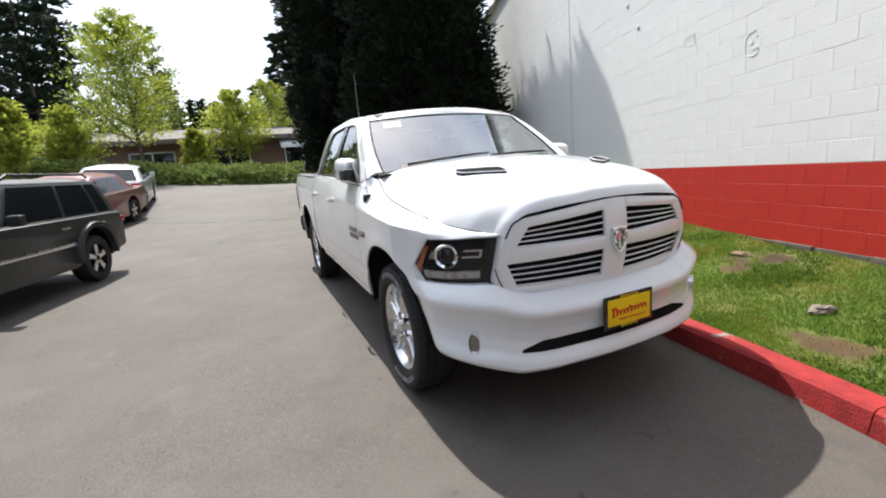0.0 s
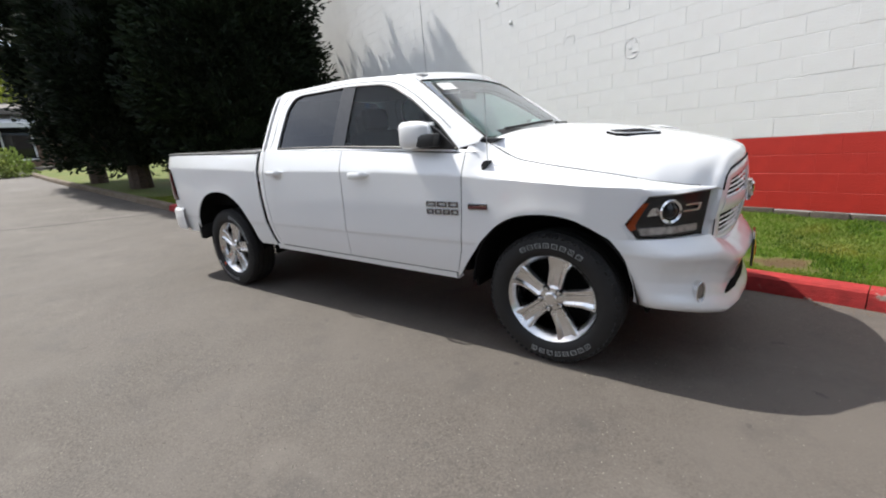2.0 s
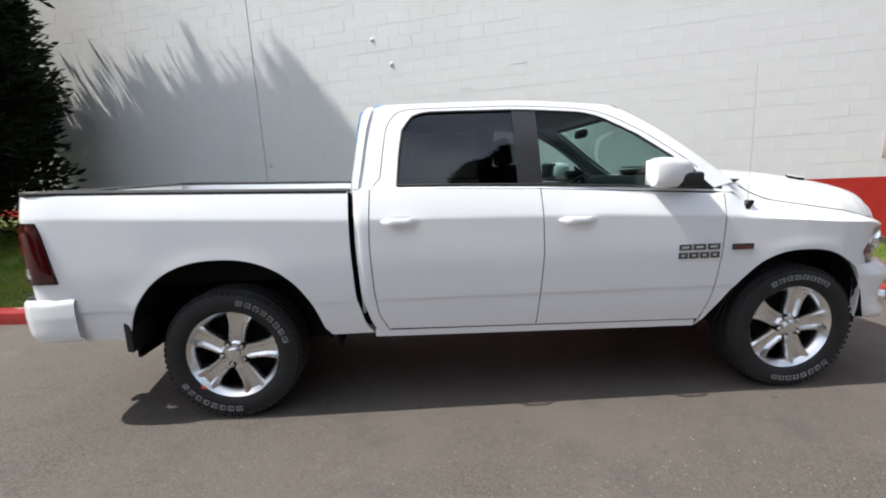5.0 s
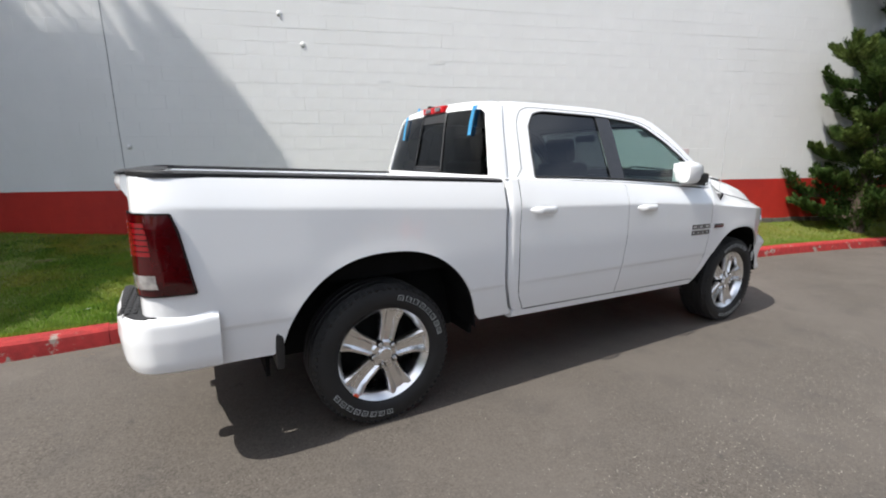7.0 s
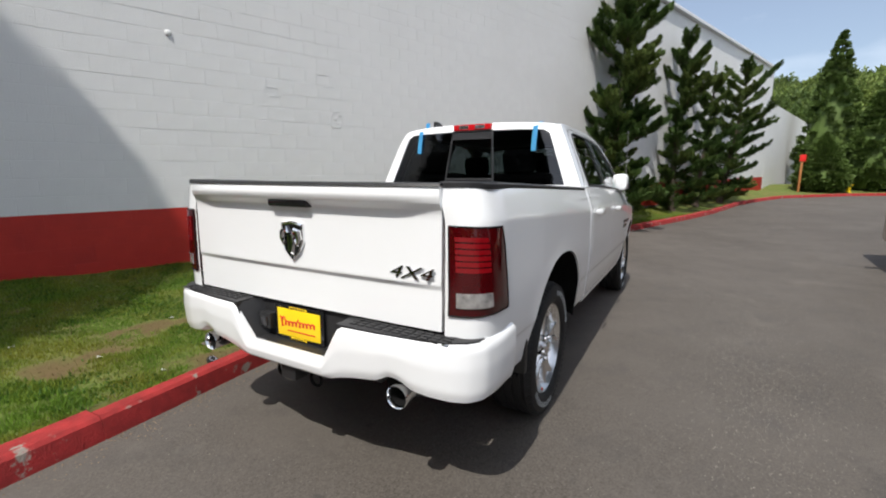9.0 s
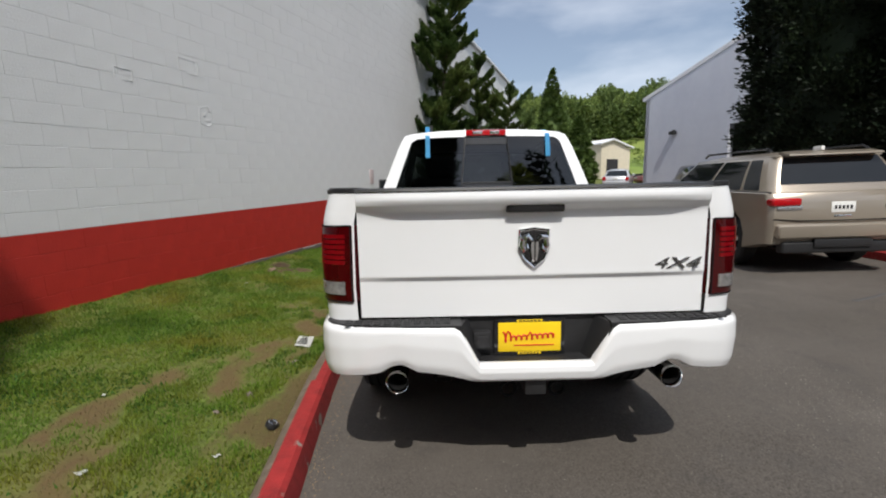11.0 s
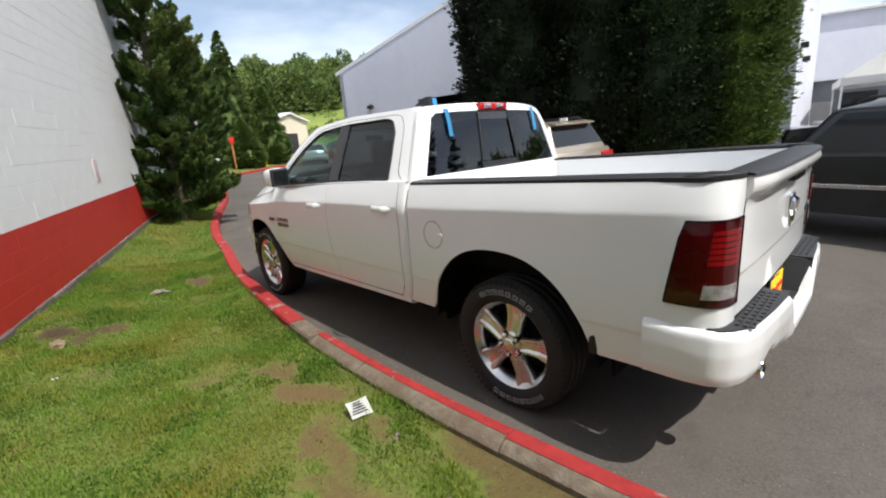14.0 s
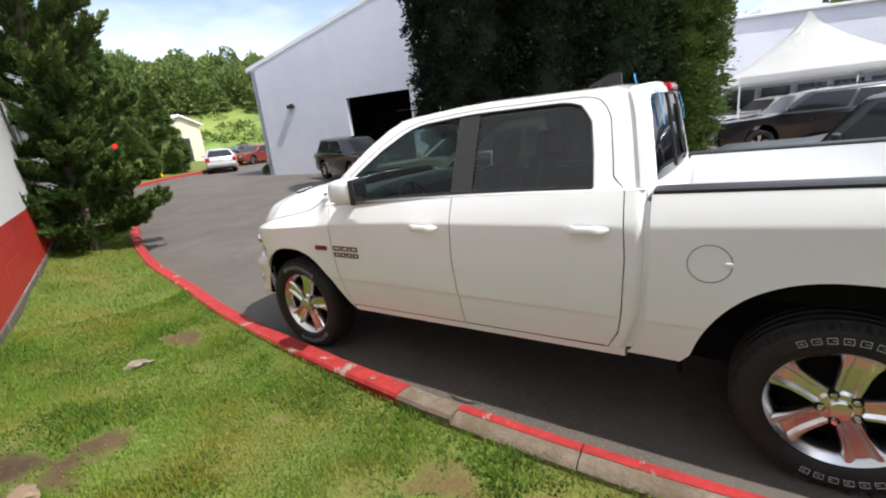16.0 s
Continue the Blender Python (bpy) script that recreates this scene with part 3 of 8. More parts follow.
# the lower shed beyond the wall's end
bm = bmesh.new()
prism(bm, [(WALL_R + 0.02, -0.6), (WALL_R + 16, -0.6), (WALL_R + 16, 4.6), (WALL_R + 0.02, 5.3)], -9.0, 0.0)
shed = part("low_shed", bm, M_WALLW, smooth=False)
shed.matrix_world = WALL_M
tagged(shed, "low white shed with a sloping parapet beside the block wall", "shed")

# ---- trees ----
trng = np.random.default_rng(21)


def column_tree(name, x, y, z, height, radius, n, leaf, label, category, bottom=0.3, spray=(0.20, 0.08), taper=0.55, seed=0, core=True, trunk_r=0.22, group="", cone=0.0, tuft=0.42, shag=0.5):
    """A dense upright evergreen: trunk, stubs of limbs, and a crown of many rounded tufts of small sprays."""
    r_ = np.random.default_rng(seed)
    t = thing(name, label, category, pose(x, y, z), group)
    bm = bmesh.new()
    tube(bm, [(0, 0, -0.3), (0.03, 0, height * 0.12), (0.0, 0.05, height * 0.5), (0, 0, height * 0.93)], [trunk_r * 1.25, trunk_r, trunk_r * 0.6, 0.03], 10)
    for k in range(7):
        a = r_.uniform(0, 6.28)
        zz = height * r_.uniform(0.03, 0.12) + bottom * 0.5
        tube(bm, [(0, 0, zz), (0.5 * math.cos(a) * radius, 0.5 * math.sin(a) * radius, zz + 0.25), (0.8 * math.cos(a) * radius, 0.8 * math.sin(a) * radius, zz + 0.9)], [0.06, 0.045, 0.02], 6)
    part("trunk", bm, M_BARK, t)

    def profile(u):
        p = np.minimum(1.0, 0.70 + 1.6 * u)
        if cone:
            return p * np.maximum(0.0, 1 - np.maximum(0.0, u - taper) / (1 - taper)) ** cone
        return p * np.sqrt(np.maximum(0.0, 1 - (np.maximum(0.0, u - taper) / (1 - taper)) ** 1.6))

    def lobes(a, h):
        return 0.7 * noise.noise(Vector((math.cos(a) * 1.3 + seed, math.sin(a) * 1.3, h * 0.45)))
    per = 60
    tufts = max(12, n // per)
    u = r_.random(tufts) ** 0.85
    zz = bottom + (height - bottom) * u
    ang = r_.uniform(0, 2 * np.pi, tufts)
    lob = np.array([lobes(a, h) for a, h in zip(ang, zz)])
    size = tuft * r_.uniform(0.6, 1.35, tufts) * np.minimum(1.0, 0.35 + profile(u))
    rr = np.maximum(0.02, radius * profile(u) * (1 + 0.18 * lob) - size * 0.55 + r_.normal(size=tufts) * 0.10 * shag)
    c0 = np.stack([np.cos(ang) * rr, np.sin(ang) * rr, zz], 1)
    out = np.stack([np.cos(ang), np.sin(ang), 0 * ang], 1)
    dv = r_.normal(size=(tufts, per, 3))
    dv /= np.linalg.norm(dv, axis=2, keepdims=True)
    dv = dv + out[:, None, :] * 0.55
    pos = c0[:, None, :] + dv * (size[:, None, None] * np.array([1.0, 1.0, 0.62])) * r_.uniform(0.55, 1.0, (tufts, per, 1))
    pos[:, :, 2] += np.linalg.norm(pos[:, :, :2] - c0[:, None, :2], axis=2) * 0.18
    dirs = dv + out[:, None, :] * 0.4 + np.array([0, 0, 0.45]) + r_.normal(size=(tufts, per, 3)) * 0.35
    v, f = sprays(pos.reshape(-1, 3), dirs.reshape(-1, 3), spray[0], spray[1], r_)
    if core:
        ns, nh = 18, 22
        cv_ = []
        for i in range(nh + 1):
            q = i / nh
            for k in range(ns):
                a = 2 * math.pi * k / ns
                hh = bottom + 0.15 + (height - bottom - 0.4) * q
                w = max(0.0, radius * float(profile(np.array(q))) * (1 + 0.18 * lobes(a, hh)) - tuft * 0.95)
                cv_.append((math.cos(a) * w, math.sin(a) * w, hh))
        ct = []
        for i in range(nh):
            for k in range(ns):
                a, b = i * ns + k, i * ns + (k + 1) % ns
                ct += [(a, b, b + ns), (a, b + ns, a + ns)]
        f = np.concatenate([f, np.array(ct) + len(v)])
        v = np.concatenate([v, np.array(cv_)])
    np_mesh("crown", v, f, leaf, t)
    return t


def limb_tree(name, x, y, z, height, spread, n, leaf, label, category, seed=0, limbs=26, leaf_size=(0.16, 0.1), first=0.25, up=0.5, trunk_r=0.12, group="", thin=1.0, pad=0.42, bend=0.15):
    """A tree with bare limbs that carry clumps of leaves or needles."""
    r_ = np.random.default_rng(seed)
    t = thing(name, label, category, pose(x, y, z, 0, 0, 0), group)
    bm = bmesh.new()
    tube(bm, [(0, 0, -0.25), (0.02, 0.0, height * 0.2), (r_.normal() * bend, r_.normal() * bend, height * 0.6), (0, 0, height * 0.97)], [trunk_r * 1.3, trunk_r, trunk_r * 0.6, 0.015], 8)
    cen, dr = [], []
    per = n // limbs
    for k in range(limbs):
        u = first + (1 - first) * (k + r_.random() * 0.6) / limbs
        a = k * 2.4 + r_.normal() * 0.35
        L = spread * thin * (1.12 - u) ** 0.8 * r_.uniform(0.6, 1.2)
        base = np.array([0, 0, height * u])
        tip = base + np.array([math.cos(a) * L, math.sin(a) * L, L * up * r_.uniform(0.6, 1.4)])
        mid = (base + tip) / 2 + np.array([0, 0, -0.06 * L])
        tube(bm, [base, mid, tip], [trunk_r * 0.4 * (1.1 - u) + 0.012, trunk_r * 0.25 * (1.1 - u) + 0.008, 0.005], 5)
        for q in range(per):
            s = r_.random() ** 0.7
            p = base * (1 - s) ** 2 + mid * 2 * s * (1 - s) + tip * s * s
            cl = np.round(s * 4) / 4
            sp = pad * L * 0.42 * (0.35 + 0.65 * s)
            off = r_.normal(size=3) * sp * np.array([1, 1, 0.6])
            cen.append(p + off)
            dr.append(off + np.array([math.cos(a), math.sin(a), 0.5]) * 0.25 * L)
    part("trunk", bm, M_BARK, t)
    v, f = sprays(np.array(cen), np.array(dr), leaf_size[0], leaf_size[1], r_)
    np_mesh("crown", v, f, leaf, t)
    return t


def bough_tree(name, x, y, z, height, spread, leaf, label, category, seed=0, boughs=30, group="", m=150, lean=(0.0, 0.0), low=1.0):
    """A windswept juniper: curved rising boughs that end in points, each with side plumes of short needles."""
    r_ = np.random.default_rng(seed)
    t = thing(name, label, category, pose(x, y, z), group)
    bm = bmesh.new()
    top = np.array([lean[0], lean[1], height])

    def stem(u):
        return np.array([lean[0] * u ** 1.5 + 0.10 * math.sin(5 * u + seed), lean[1] * u ** 1.5 + 0.10 * math.cos(4 * u + seed), height * u])
    tube(bm, [(0, 0, -0.3)] + [tuple(stem(u)) for u in (0.06, 0.25, 0.5, 0.75, 1.0)], [0.15, 0.12, 0.09, 0.06, 0.035, 0.012], 8)
    cen, dr = [], []

    def plume(a, b, c, thick, k):
        """Needles round a curved spine a, b, c, thinning to a point at c."""
        q = r_.random(k) ** 0.8
        p = a * ((1 - q) ** 2)[:, None] + b * (2 * q * (1 - q))[:, None] + c * (q * q)[:, None]
        w = thick * (0.25 + 0.75 * np.sin(np.minimum(1.0, q * 1.9) * math.pi / 2)) * np.maximum(0.06, 1 - q) ** 0.55
        o = r_.normal(size=(k, 3))
        o /= np.linalg.norm(o, axis=1, keepdims=True)
        cen.append(p + o * w[:, None] * np.array([1, 1, 0.62]) * r_.uniform(0.3, 1.0, (k, 1)))
        ax = (c - a) / (np.linalg.norm(c - a) + 1e-9)
        dr.append(o * 0.8 + ax * 0.9 + np.array([0, 0, 0.35]))
    for k in range(boughs):
        u = 0.02 + 0.92 * ((k + r_.random()) / boughs) ** 1.15
        a = k * 2.39996 + r_.normal() * 0.35
        L = spread * (0.36 + 0.66 * (1 - u) ** 0.6) * r_.uniform(0.52, 1.22)
        L *= low + (1 - low) * min(1.0, u / 0.3)
        base = stem(u)
        out = np.array([math.cos(a), math.sin(a), 0.0])
        rise = r_.uniform(-0.10, 0.30) + 0.75 * u * r_.uniform(0.5, 1.2)
        tip = base + out * L + np.array([0, 0, L * rise])
        mid = base + out * L * 0.62 + np.array([0, 0, L * rise * 0.22])
        tube(bm, [base, (base + mid) / 2, mid, (mid + tip) / 2], [0.04 * (1.2 - u), 0.028 * (1.2 - u), 0.016, 0.006], 5)
        plume(base + (mid - base) * 0.35, mid, tip, 0.20 + 0.06 * L, int(m * (0.9 + 0.8 * L)))
        sub = 4 + int(3.2 * L)
        for q in range(sub):
            f_ = 0.28 + 0.66 * (q + r_.random()) / sub
            p = base * (1 - f_) ** 2 + mid * 2 * f_ * (1 - f_) + tip * f_ * f_
            turn = (0.55 + 0.5 * r_.random()) * (1 if q % 2 else -1)
            so = np.array([math.cos(a + turn), math.sin(a + turn), 0.0])
            l2 = L * (0.12 + 0.22 * (1 - f_)) * r_.uniform(0.7, 1.2) + 0.12
            e = p + so * l2 + np.array([0, 0, l2 * (0.35 + 0.55 * r_.random() + 0.4 * u)])
            plume(p, p + so * l2 * 0.6 + np.array([0, 0, l2 * 0.08]), e, 0.17 + 0.08 * l2, int(m * 0.75))
        plume(base - np.array([0, 0, 0.15]), base + out * L * 0.22, base + out * L * 0.48 + np.array([0, 0, L * 0.22]), 0.34 * (1.15 - 0.6 * u), int(m * 1.3))
    plume(stem(0.86), stem(0.95), top + np.array([0.05, 0, 0.25]), 0.16, m)
    part("trunk", bm, M_BARK, t)
    v, f = sprays(np.concatenate(cen), np.concatenate(dr), 0.105, 0.036, r_)
    np_mesh("crown", v, f, leaf, t)
    return t


# three tall dark cypresses behind the truck
CY = "tall dark green columnar cypress on the lawn island"
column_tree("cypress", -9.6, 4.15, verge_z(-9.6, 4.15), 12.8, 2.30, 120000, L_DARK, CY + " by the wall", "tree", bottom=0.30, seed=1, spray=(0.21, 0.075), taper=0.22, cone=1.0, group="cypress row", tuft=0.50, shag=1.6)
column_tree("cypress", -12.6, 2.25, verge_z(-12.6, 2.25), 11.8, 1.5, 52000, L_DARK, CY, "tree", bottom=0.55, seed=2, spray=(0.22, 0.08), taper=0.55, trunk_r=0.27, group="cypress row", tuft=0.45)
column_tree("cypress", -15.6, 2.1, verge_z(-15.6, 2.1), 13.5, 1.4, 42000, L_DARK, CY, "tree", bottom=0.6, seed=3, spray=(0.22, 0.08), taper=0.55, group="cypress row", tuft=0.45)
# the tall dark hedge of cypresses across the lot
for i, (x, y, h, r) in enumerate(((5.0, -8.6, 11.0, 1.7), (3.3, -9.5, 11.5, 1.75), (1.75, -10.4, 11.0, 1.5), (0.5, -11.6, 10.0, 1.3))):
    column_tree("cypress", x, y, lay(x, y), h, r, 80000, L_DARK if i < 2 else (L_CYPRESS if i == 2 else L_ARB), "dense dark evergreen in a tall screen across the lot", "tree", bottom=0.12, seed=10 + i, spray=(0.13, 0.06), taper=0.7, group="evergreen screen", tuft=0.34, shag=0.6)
# junipers along the wall
for i, (x, y, h, s, ln, bo, lw) in enumerate(((8.9, 0.24, 7.5, 1.36, (0.3, -0.30), 66, 0.95), (13.3, -1.20, 6.0, 1.22, (0.1, 0.1), 40, 0.9), (15.4, -1.95, 5.2, 0.95, (0.2, -0.2), 28, 0.9), (18.0, -2.85, 5.7, 1.60, (0.6, -0.7), 40, 0.75))):
    bough_tree("juniper", x, y, verge_z(x, y), h, s, L_PINE, "windswept green juniper growing close to the white wall", "tree", seed=30 + i, boughs=bo, m=230 if i == 0 else 190, group="junipers by the wall", lean=ln, low=lw)
# arborvitae further on
for i, (x, y, h, r) in enumerate(((27.4, -8.05, 3.2, 1.25), (29.2, -10.5, 5.5, 1.42), (31.8, -9.1, 9.5, 1.7))):
    column_tree("arborvitae", x, y, lay(x, y) + 0.05, h, r, 26000, L_ARB, "broad green arborvitae beside the drive", "tree", bottom=0.05, seed=50 + i, spray=(0.20, 0.08), taper=0.20, cone=0.80, group="arborvitae by the drive", tuft=0.22, shag=0.2)

# spring-leaved trees and firs round the lot's rear
for i, (x, y, h, s) in enumerate(((-26.8, -7.0, 9.2, 3.3), (-29.2, -1.6, 5.7, 2.7), (-24.4, -9.6, 4.0, 1.5), (-20.5, -10.6, 3.8, 1.5), (-28.4, -4.3, 3.1, 1.0), (-40, 1.4, 8.5, 3.2), (-36, 4.6, 7.0, 2.4), (-43, -11.5, 13.5, 3.6), (-45, -8.0, 14.0, 3.4))):
    limb_tree("spring_tree", x, y, min(1.7, lay(x, y)), h, s, 9000, L_SPRING if i < 7 else L_BUSH, "young street tree with fresh yellow-green leaves", "tree", seed=60 + i, limbs=34, leaf_size=(0.17, 0.12), first=0.22, up=0.75, trunk_r=0.11, group="spring trees", pad=0.6)
FIRS = [(-50, -18.3, 22), (-51.8, -17.0, 24), (-56.7, -17.6, 21), (-54, -21, 24), (-58, -24, 25), (-50, -26, 23), (-68.6, -9.8, 15.5), (-74, -9.4, 12.5), (-74.4, -7.5, 12.5), (-76.4, -6, 13), (-74.6, -4.2, 12.3), (-76, -2, 12.5),
        (-70, -13, 15), (-66, 1.5, 13), (-53.1, 3.9, 16.5), (-50.7, 5.2, 17.5), (-54, 8.5, 20), (-48, 11, 19), (-60, -33, 24), (-52, -42, 22)]
for i, (x, y, h) in enumerate(FIRS):
    limb_tree("fir", x, y, 1.6, h, h * 0.17 + 0.6, 3400, L_FIR, "tall dark fir in the woods behind the lot", "tree", seed=90 + i, limbs=60, leaf_size=(0.7, 0.3), first=0.06, up=-0.22, trunk_r=0.2, group="far firs", pad=0.38)


def wood_mass(name, pts, n, leaf, size, label, category, seed):
    """Far woodland: many small clumps over uneven mounds; points of (x, y, z, radius, height)."""
    r_ = np.random.default_rng(seed)
    cen, dr = [], []
    for x, y, z, r, h in pts:
        m = int(n * r * h)
        d = r_.normal(size=(m, 3))
        d /= np.linalg.norm(d, axis=1, keepdims=True)
        d[:, 2] = np.abs(d[:, 2])
        k = np.array([1 + 0.3 * noise.noise(Vector((q[0] * 2 + x, q[1] * 2 + y, q[2] * 2))) for q in d])[:, None]
        cen.append(np.array([x, y, z]) + d * np.array([r, r, h]) * k * r_.uniform(0.8, 1.05, (m, 1)))
        dr.append(d + r_.normal(size=(m, 3)) * 0.6)
    v, f = sprays(np.concatenate(cen), np.concatenate(dr), size, size * 0.6, r_)
    return tagged(np_mesh(name, v, f, leaf), label, category, kind="stuff")


# a green hill ahead, and woods behind
r_ = np.random.default_rng(5)
meadow, crowns, dark_crowns = [], [], []
for i in range(300):
    a = r_.uniform(-0.62, 0.12)
    dist = r_.uniform(76, 190)
    g = (dist - 66) * 0.24
    x, y = dist * math.cos(a), dist * math.sin(a) - 4
    if dist < 108:
        meadow.append((x, y, g - 0.3, r_.uniform(1.2, 3.4), r_.uniform(0.9, 3.0)))
    else:
        w = r_.uniform(2.6, 5.2)
        (dark_crowns if r_.random() < 0.55 else crowns).append((x, y, g + 0.5, w, w * r_.uniform(1.3, 2.4)))
wood_mass("bushes", meadow, 26.0, L_HILL, 0.8, "bright bushes on the meadow below the woods", "bushes", 6)
wood_mass("woods", crowns, 26.0, L_HILL, 1.0, "spring-green woodland on a rising hill", "woods", 12)
wood_mass("woods", dark_crowns, 26.0, L_BUSHDARK, 1.0, "darker crowns along the top of the hill", "woods", 13)
hv, hf = [], []
for i in range(31):
    for j in range(21):
        a = -0.95 + 1.5 * i / 30
        dist = 72 + 160 * j / 20
        hv.append((dist * math.cos(a), dist * math.sin(a) - 4, max(0.6, (dist - 66) * 0.24 + 0.4)))
for i in range(30):
    for j in range(20):
        hf.append((i * 21 + j, (i + 1) * 21 + j, (i + 1) * 21 + j + 1, i * 21 + j + 1))
M_HILL = mat("hillside_grass", (0.125, 0.185, 0.032), rough=0.95, var=0.45, vscale=0.35, second=(0.20, 0.24, 0.05), sscale=0.06)
tagged(np_mesh("hillside", hv, hf, M_HILL, smooth=True), "grassy hillside under the woods", "hill", kind="structure")
back = []
for i in range(70):
    x = -50 - 25 * r_.random()
    y = -70 + 95 * r_.random()
    back.append((x - 8, y, 1.0, r_.uniform(4, 7), r_.uniform(5, 8.5)))
wood_mass("woods", back, 9.0, L_WOOD, 1.2, "mixed trees closing the rear of the lot", "woods", 7)
side = []
for i in range(46):
    x = -48 + 80 * r_.random()
    y = -46 - 18 * r_.random()
    side.append((x, y, lay(x, y) - 1, r_.uniform(4, 7), r_.uniform(6, 11)))
wood_mass("woods", side, 8.0, L_WOOD, 1.2, "trees along the far side of the lot", "woods", 8)
# low ivy hedge on the rear island
hedge = []
for i in range(26):
    t = i / 25
    x, y = -22.6 - 1.0 * t + r_.normal() * 0.4, -15.0 + 15.6 * t
    hedge.append((x, y, lay(x, y) - 0.1, 1.5 + 0.3 * r_.random(), 0.95 + 0.3 * r_.random()))
wood_mass("hedge", hedge, 620, L_BUSH, 0.2, "low bushy green hedge on the lot's rear island", "hedge", 9)

# ---- buildings ----
def low_shop(x, y, yaw, length, label):
    z = 1.45
    t = thing("low_building", label, "building", pose(x, y, z, 0, 0, yaw))
    bm = bmesh.new()
    box(bm, (length / 2, 4, 1.5), (length, 8, 3.2), 0)
    part("wall", bm, M_BRICK, t)
    bm = bmesh.new()
    prism(bm, [(-1.0, 2.7), (9.2, 4.4), (9.2, 4.6), (-1.0, 3.0)], -0.6, length + 0.6, "X")
    part("roof", bm, M_ROOF, t, "shallow grey-brown shingle roof")
    k = 1.2
    while k < length - 3:
        bm = bmesh.new()
        box(bm, (k + 1.3, -0.02, 1.25), (2.6, 0.1, 1.9), 0.02)
        w = part("window", bm, M_GLASSF, t)
        bm = bmesh.new()
        for dx in (0, 1.3, 2.6):
            box(bm, (k + dx, -0.08, 1.25), (0.09, 0.06, 2.0), 0.01)
        for dz in (0.3, 2.2):
            box(bm, (k + 1.3, -0.08, dz), (2.7, 0.06, 0.09), 0.01)
        part("frame", bm, M_TRIMW, w)
        if random.random() < 0.6:
            bm = bmesh.new()
            prism(bm, [(-1.25, 2.25), (-0.05, 2.75), (-0.05, 2.55), (-1.25, 2.0)], k - 0.3, k + 3.0, "X")
            part("awning", bm, M_TRIMW, t, "white fabric awning")
        k += random.uniform(4.2, 5.6)
    return t


low_shop(-31, -30, 90, 42, "long low brown brick shop building with a shingle roof")

# the pale service building with the open bay
SB = Vector((18.73, -10.72))
sd = Vector((-8.01, -1.90)).normalized()
SB_YAW = math.degrees(math.atan2(sd.y, sd.x))
svc = thing("service_building", "pale blue-grey gabled service building with an open dark bay", "building", pose(SB.x, SB.y, 0.25, 0, 0, SB_YAW))
# along x: away from the corner; y positive is to the inside after the turn
T = 0.25
bm = bmesh.new()
EAVE, RIDGE = 5.35, 8.2
d0, d1, dh = 5.15, 8.35, 3.45


def gable(s):
    return EAVE + (RIDGE - EAVE) * min(s, 22 - s) / 11.0


def slab(bm, pts, y0, y1):
    prism(bm, pts, y0, y1)


slab(bm, [(0, -0.4), (d0, -0.4), (d0, gable(d0)), (0, gable(0))], 0, T)
slab(bm, [(d0, dh), (d1, dh), (d1, gable(d1)), (d0, gable(d0))], 0, T)
slab(bm, [(d1, -0.4), (18.7, -0.4), (18.7, gable(18.7)), (11, gable(11)), (d1, gable(d1))], 0, T)
part("wall", bm, M_SIDING, svc, smooth=False)
bm = bmesh.new()
box(bm, (0.0 + T / 2, 10, 2.5), (T, 20, 5.6), 0)
part("wall", bm, M_SIDING, svc, smooth=False)
# bay walls and ceiling coloured near-black, so the interior shade is painted in
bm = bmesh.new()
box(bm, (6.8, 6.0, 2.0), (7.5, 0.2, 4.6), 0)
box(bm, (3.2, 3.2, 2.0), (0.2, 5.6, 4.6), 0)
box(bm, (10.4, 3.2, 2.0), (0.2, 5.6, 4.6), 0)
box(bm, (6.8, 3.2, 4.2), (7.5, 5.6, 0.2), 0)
part("bay_lining", bm, M_OPENSHADE, svc, smooth=False)
bm = bmesh.new()
for s0, s1 in ((-0.25, 11), (11, 18.9)):
    prism(bm, [(s0, gable(s0)), (s1, gable(s1)), (s1, gable(s1) + 0.18), (s0, gable(s0) + 0.18)], -0.025, 20)
part("roof", bm, M_TRIMW, svc, "pale metal roof edge", smooth=False)
bm = bmesh.new()
box(bm, (2.1, -0.12, 3.42), (0.34, 0.2, 0.16), 0.03)
box(bm, (2.1, -0.05, 3.5), (0.12, 0.1, 0.12), 0.02)
part("wall_lamp", bm, M_BLACKP, svc, "small dark floodlight")
for sx_ in (5.9, 7.4):
    bm = bmesh.new()
    box(bm, (sx_, 4.6, 2.9), (0.9, 0.10, 0.06), 0.015)
    part("strip_lamp", bm, M_TRIMW, svc, "pale strip lamp inside the bay")
# the showroom behind the tent
sh = thing("showroom_building", "low white showroom with a dark band of windows", "building", pose(0.3, -26.0, 0.2, 0, 0, 25))
bm = bmesh.new()
box(bm, (-19.7, -4, 4.2), (40, 8, 3.0), 0.02)
part("wall", bm, M_SIDING, sh, smooth=False)
bm = bmesh.new()
box(bm, (-19.7, -4.2, 1.15), (39.6, 7.9, 3.2), 0)
part("lower_wall", bm, mat("grey_painted_lower_wall", (0.20, 0.205, 0.22), rough=0.7, var=0.08), sh, smooth=False)
for k in range(15):
    bm = bmesh.new()
    box(bm, (-1.9 - 1.75 * k, -0.2, 1.55), (1.35, 0.14, 1.05), 0.02)
    part("window", bm, M_GLASSF, sh)
bm = bmesh.new()
box(bm, (-19.7, 0.05, 5.72), (40.2, 0.3, 0.14), 0.02)
part("trim", bm, M_TRIMW, sh)
bm = bmesh.new()
prism(bm, [(-3.2, 5.6), (-3.2, 6.3), (-6.2, 7.6), (-6.2, 5.6)], -5, -1.5)
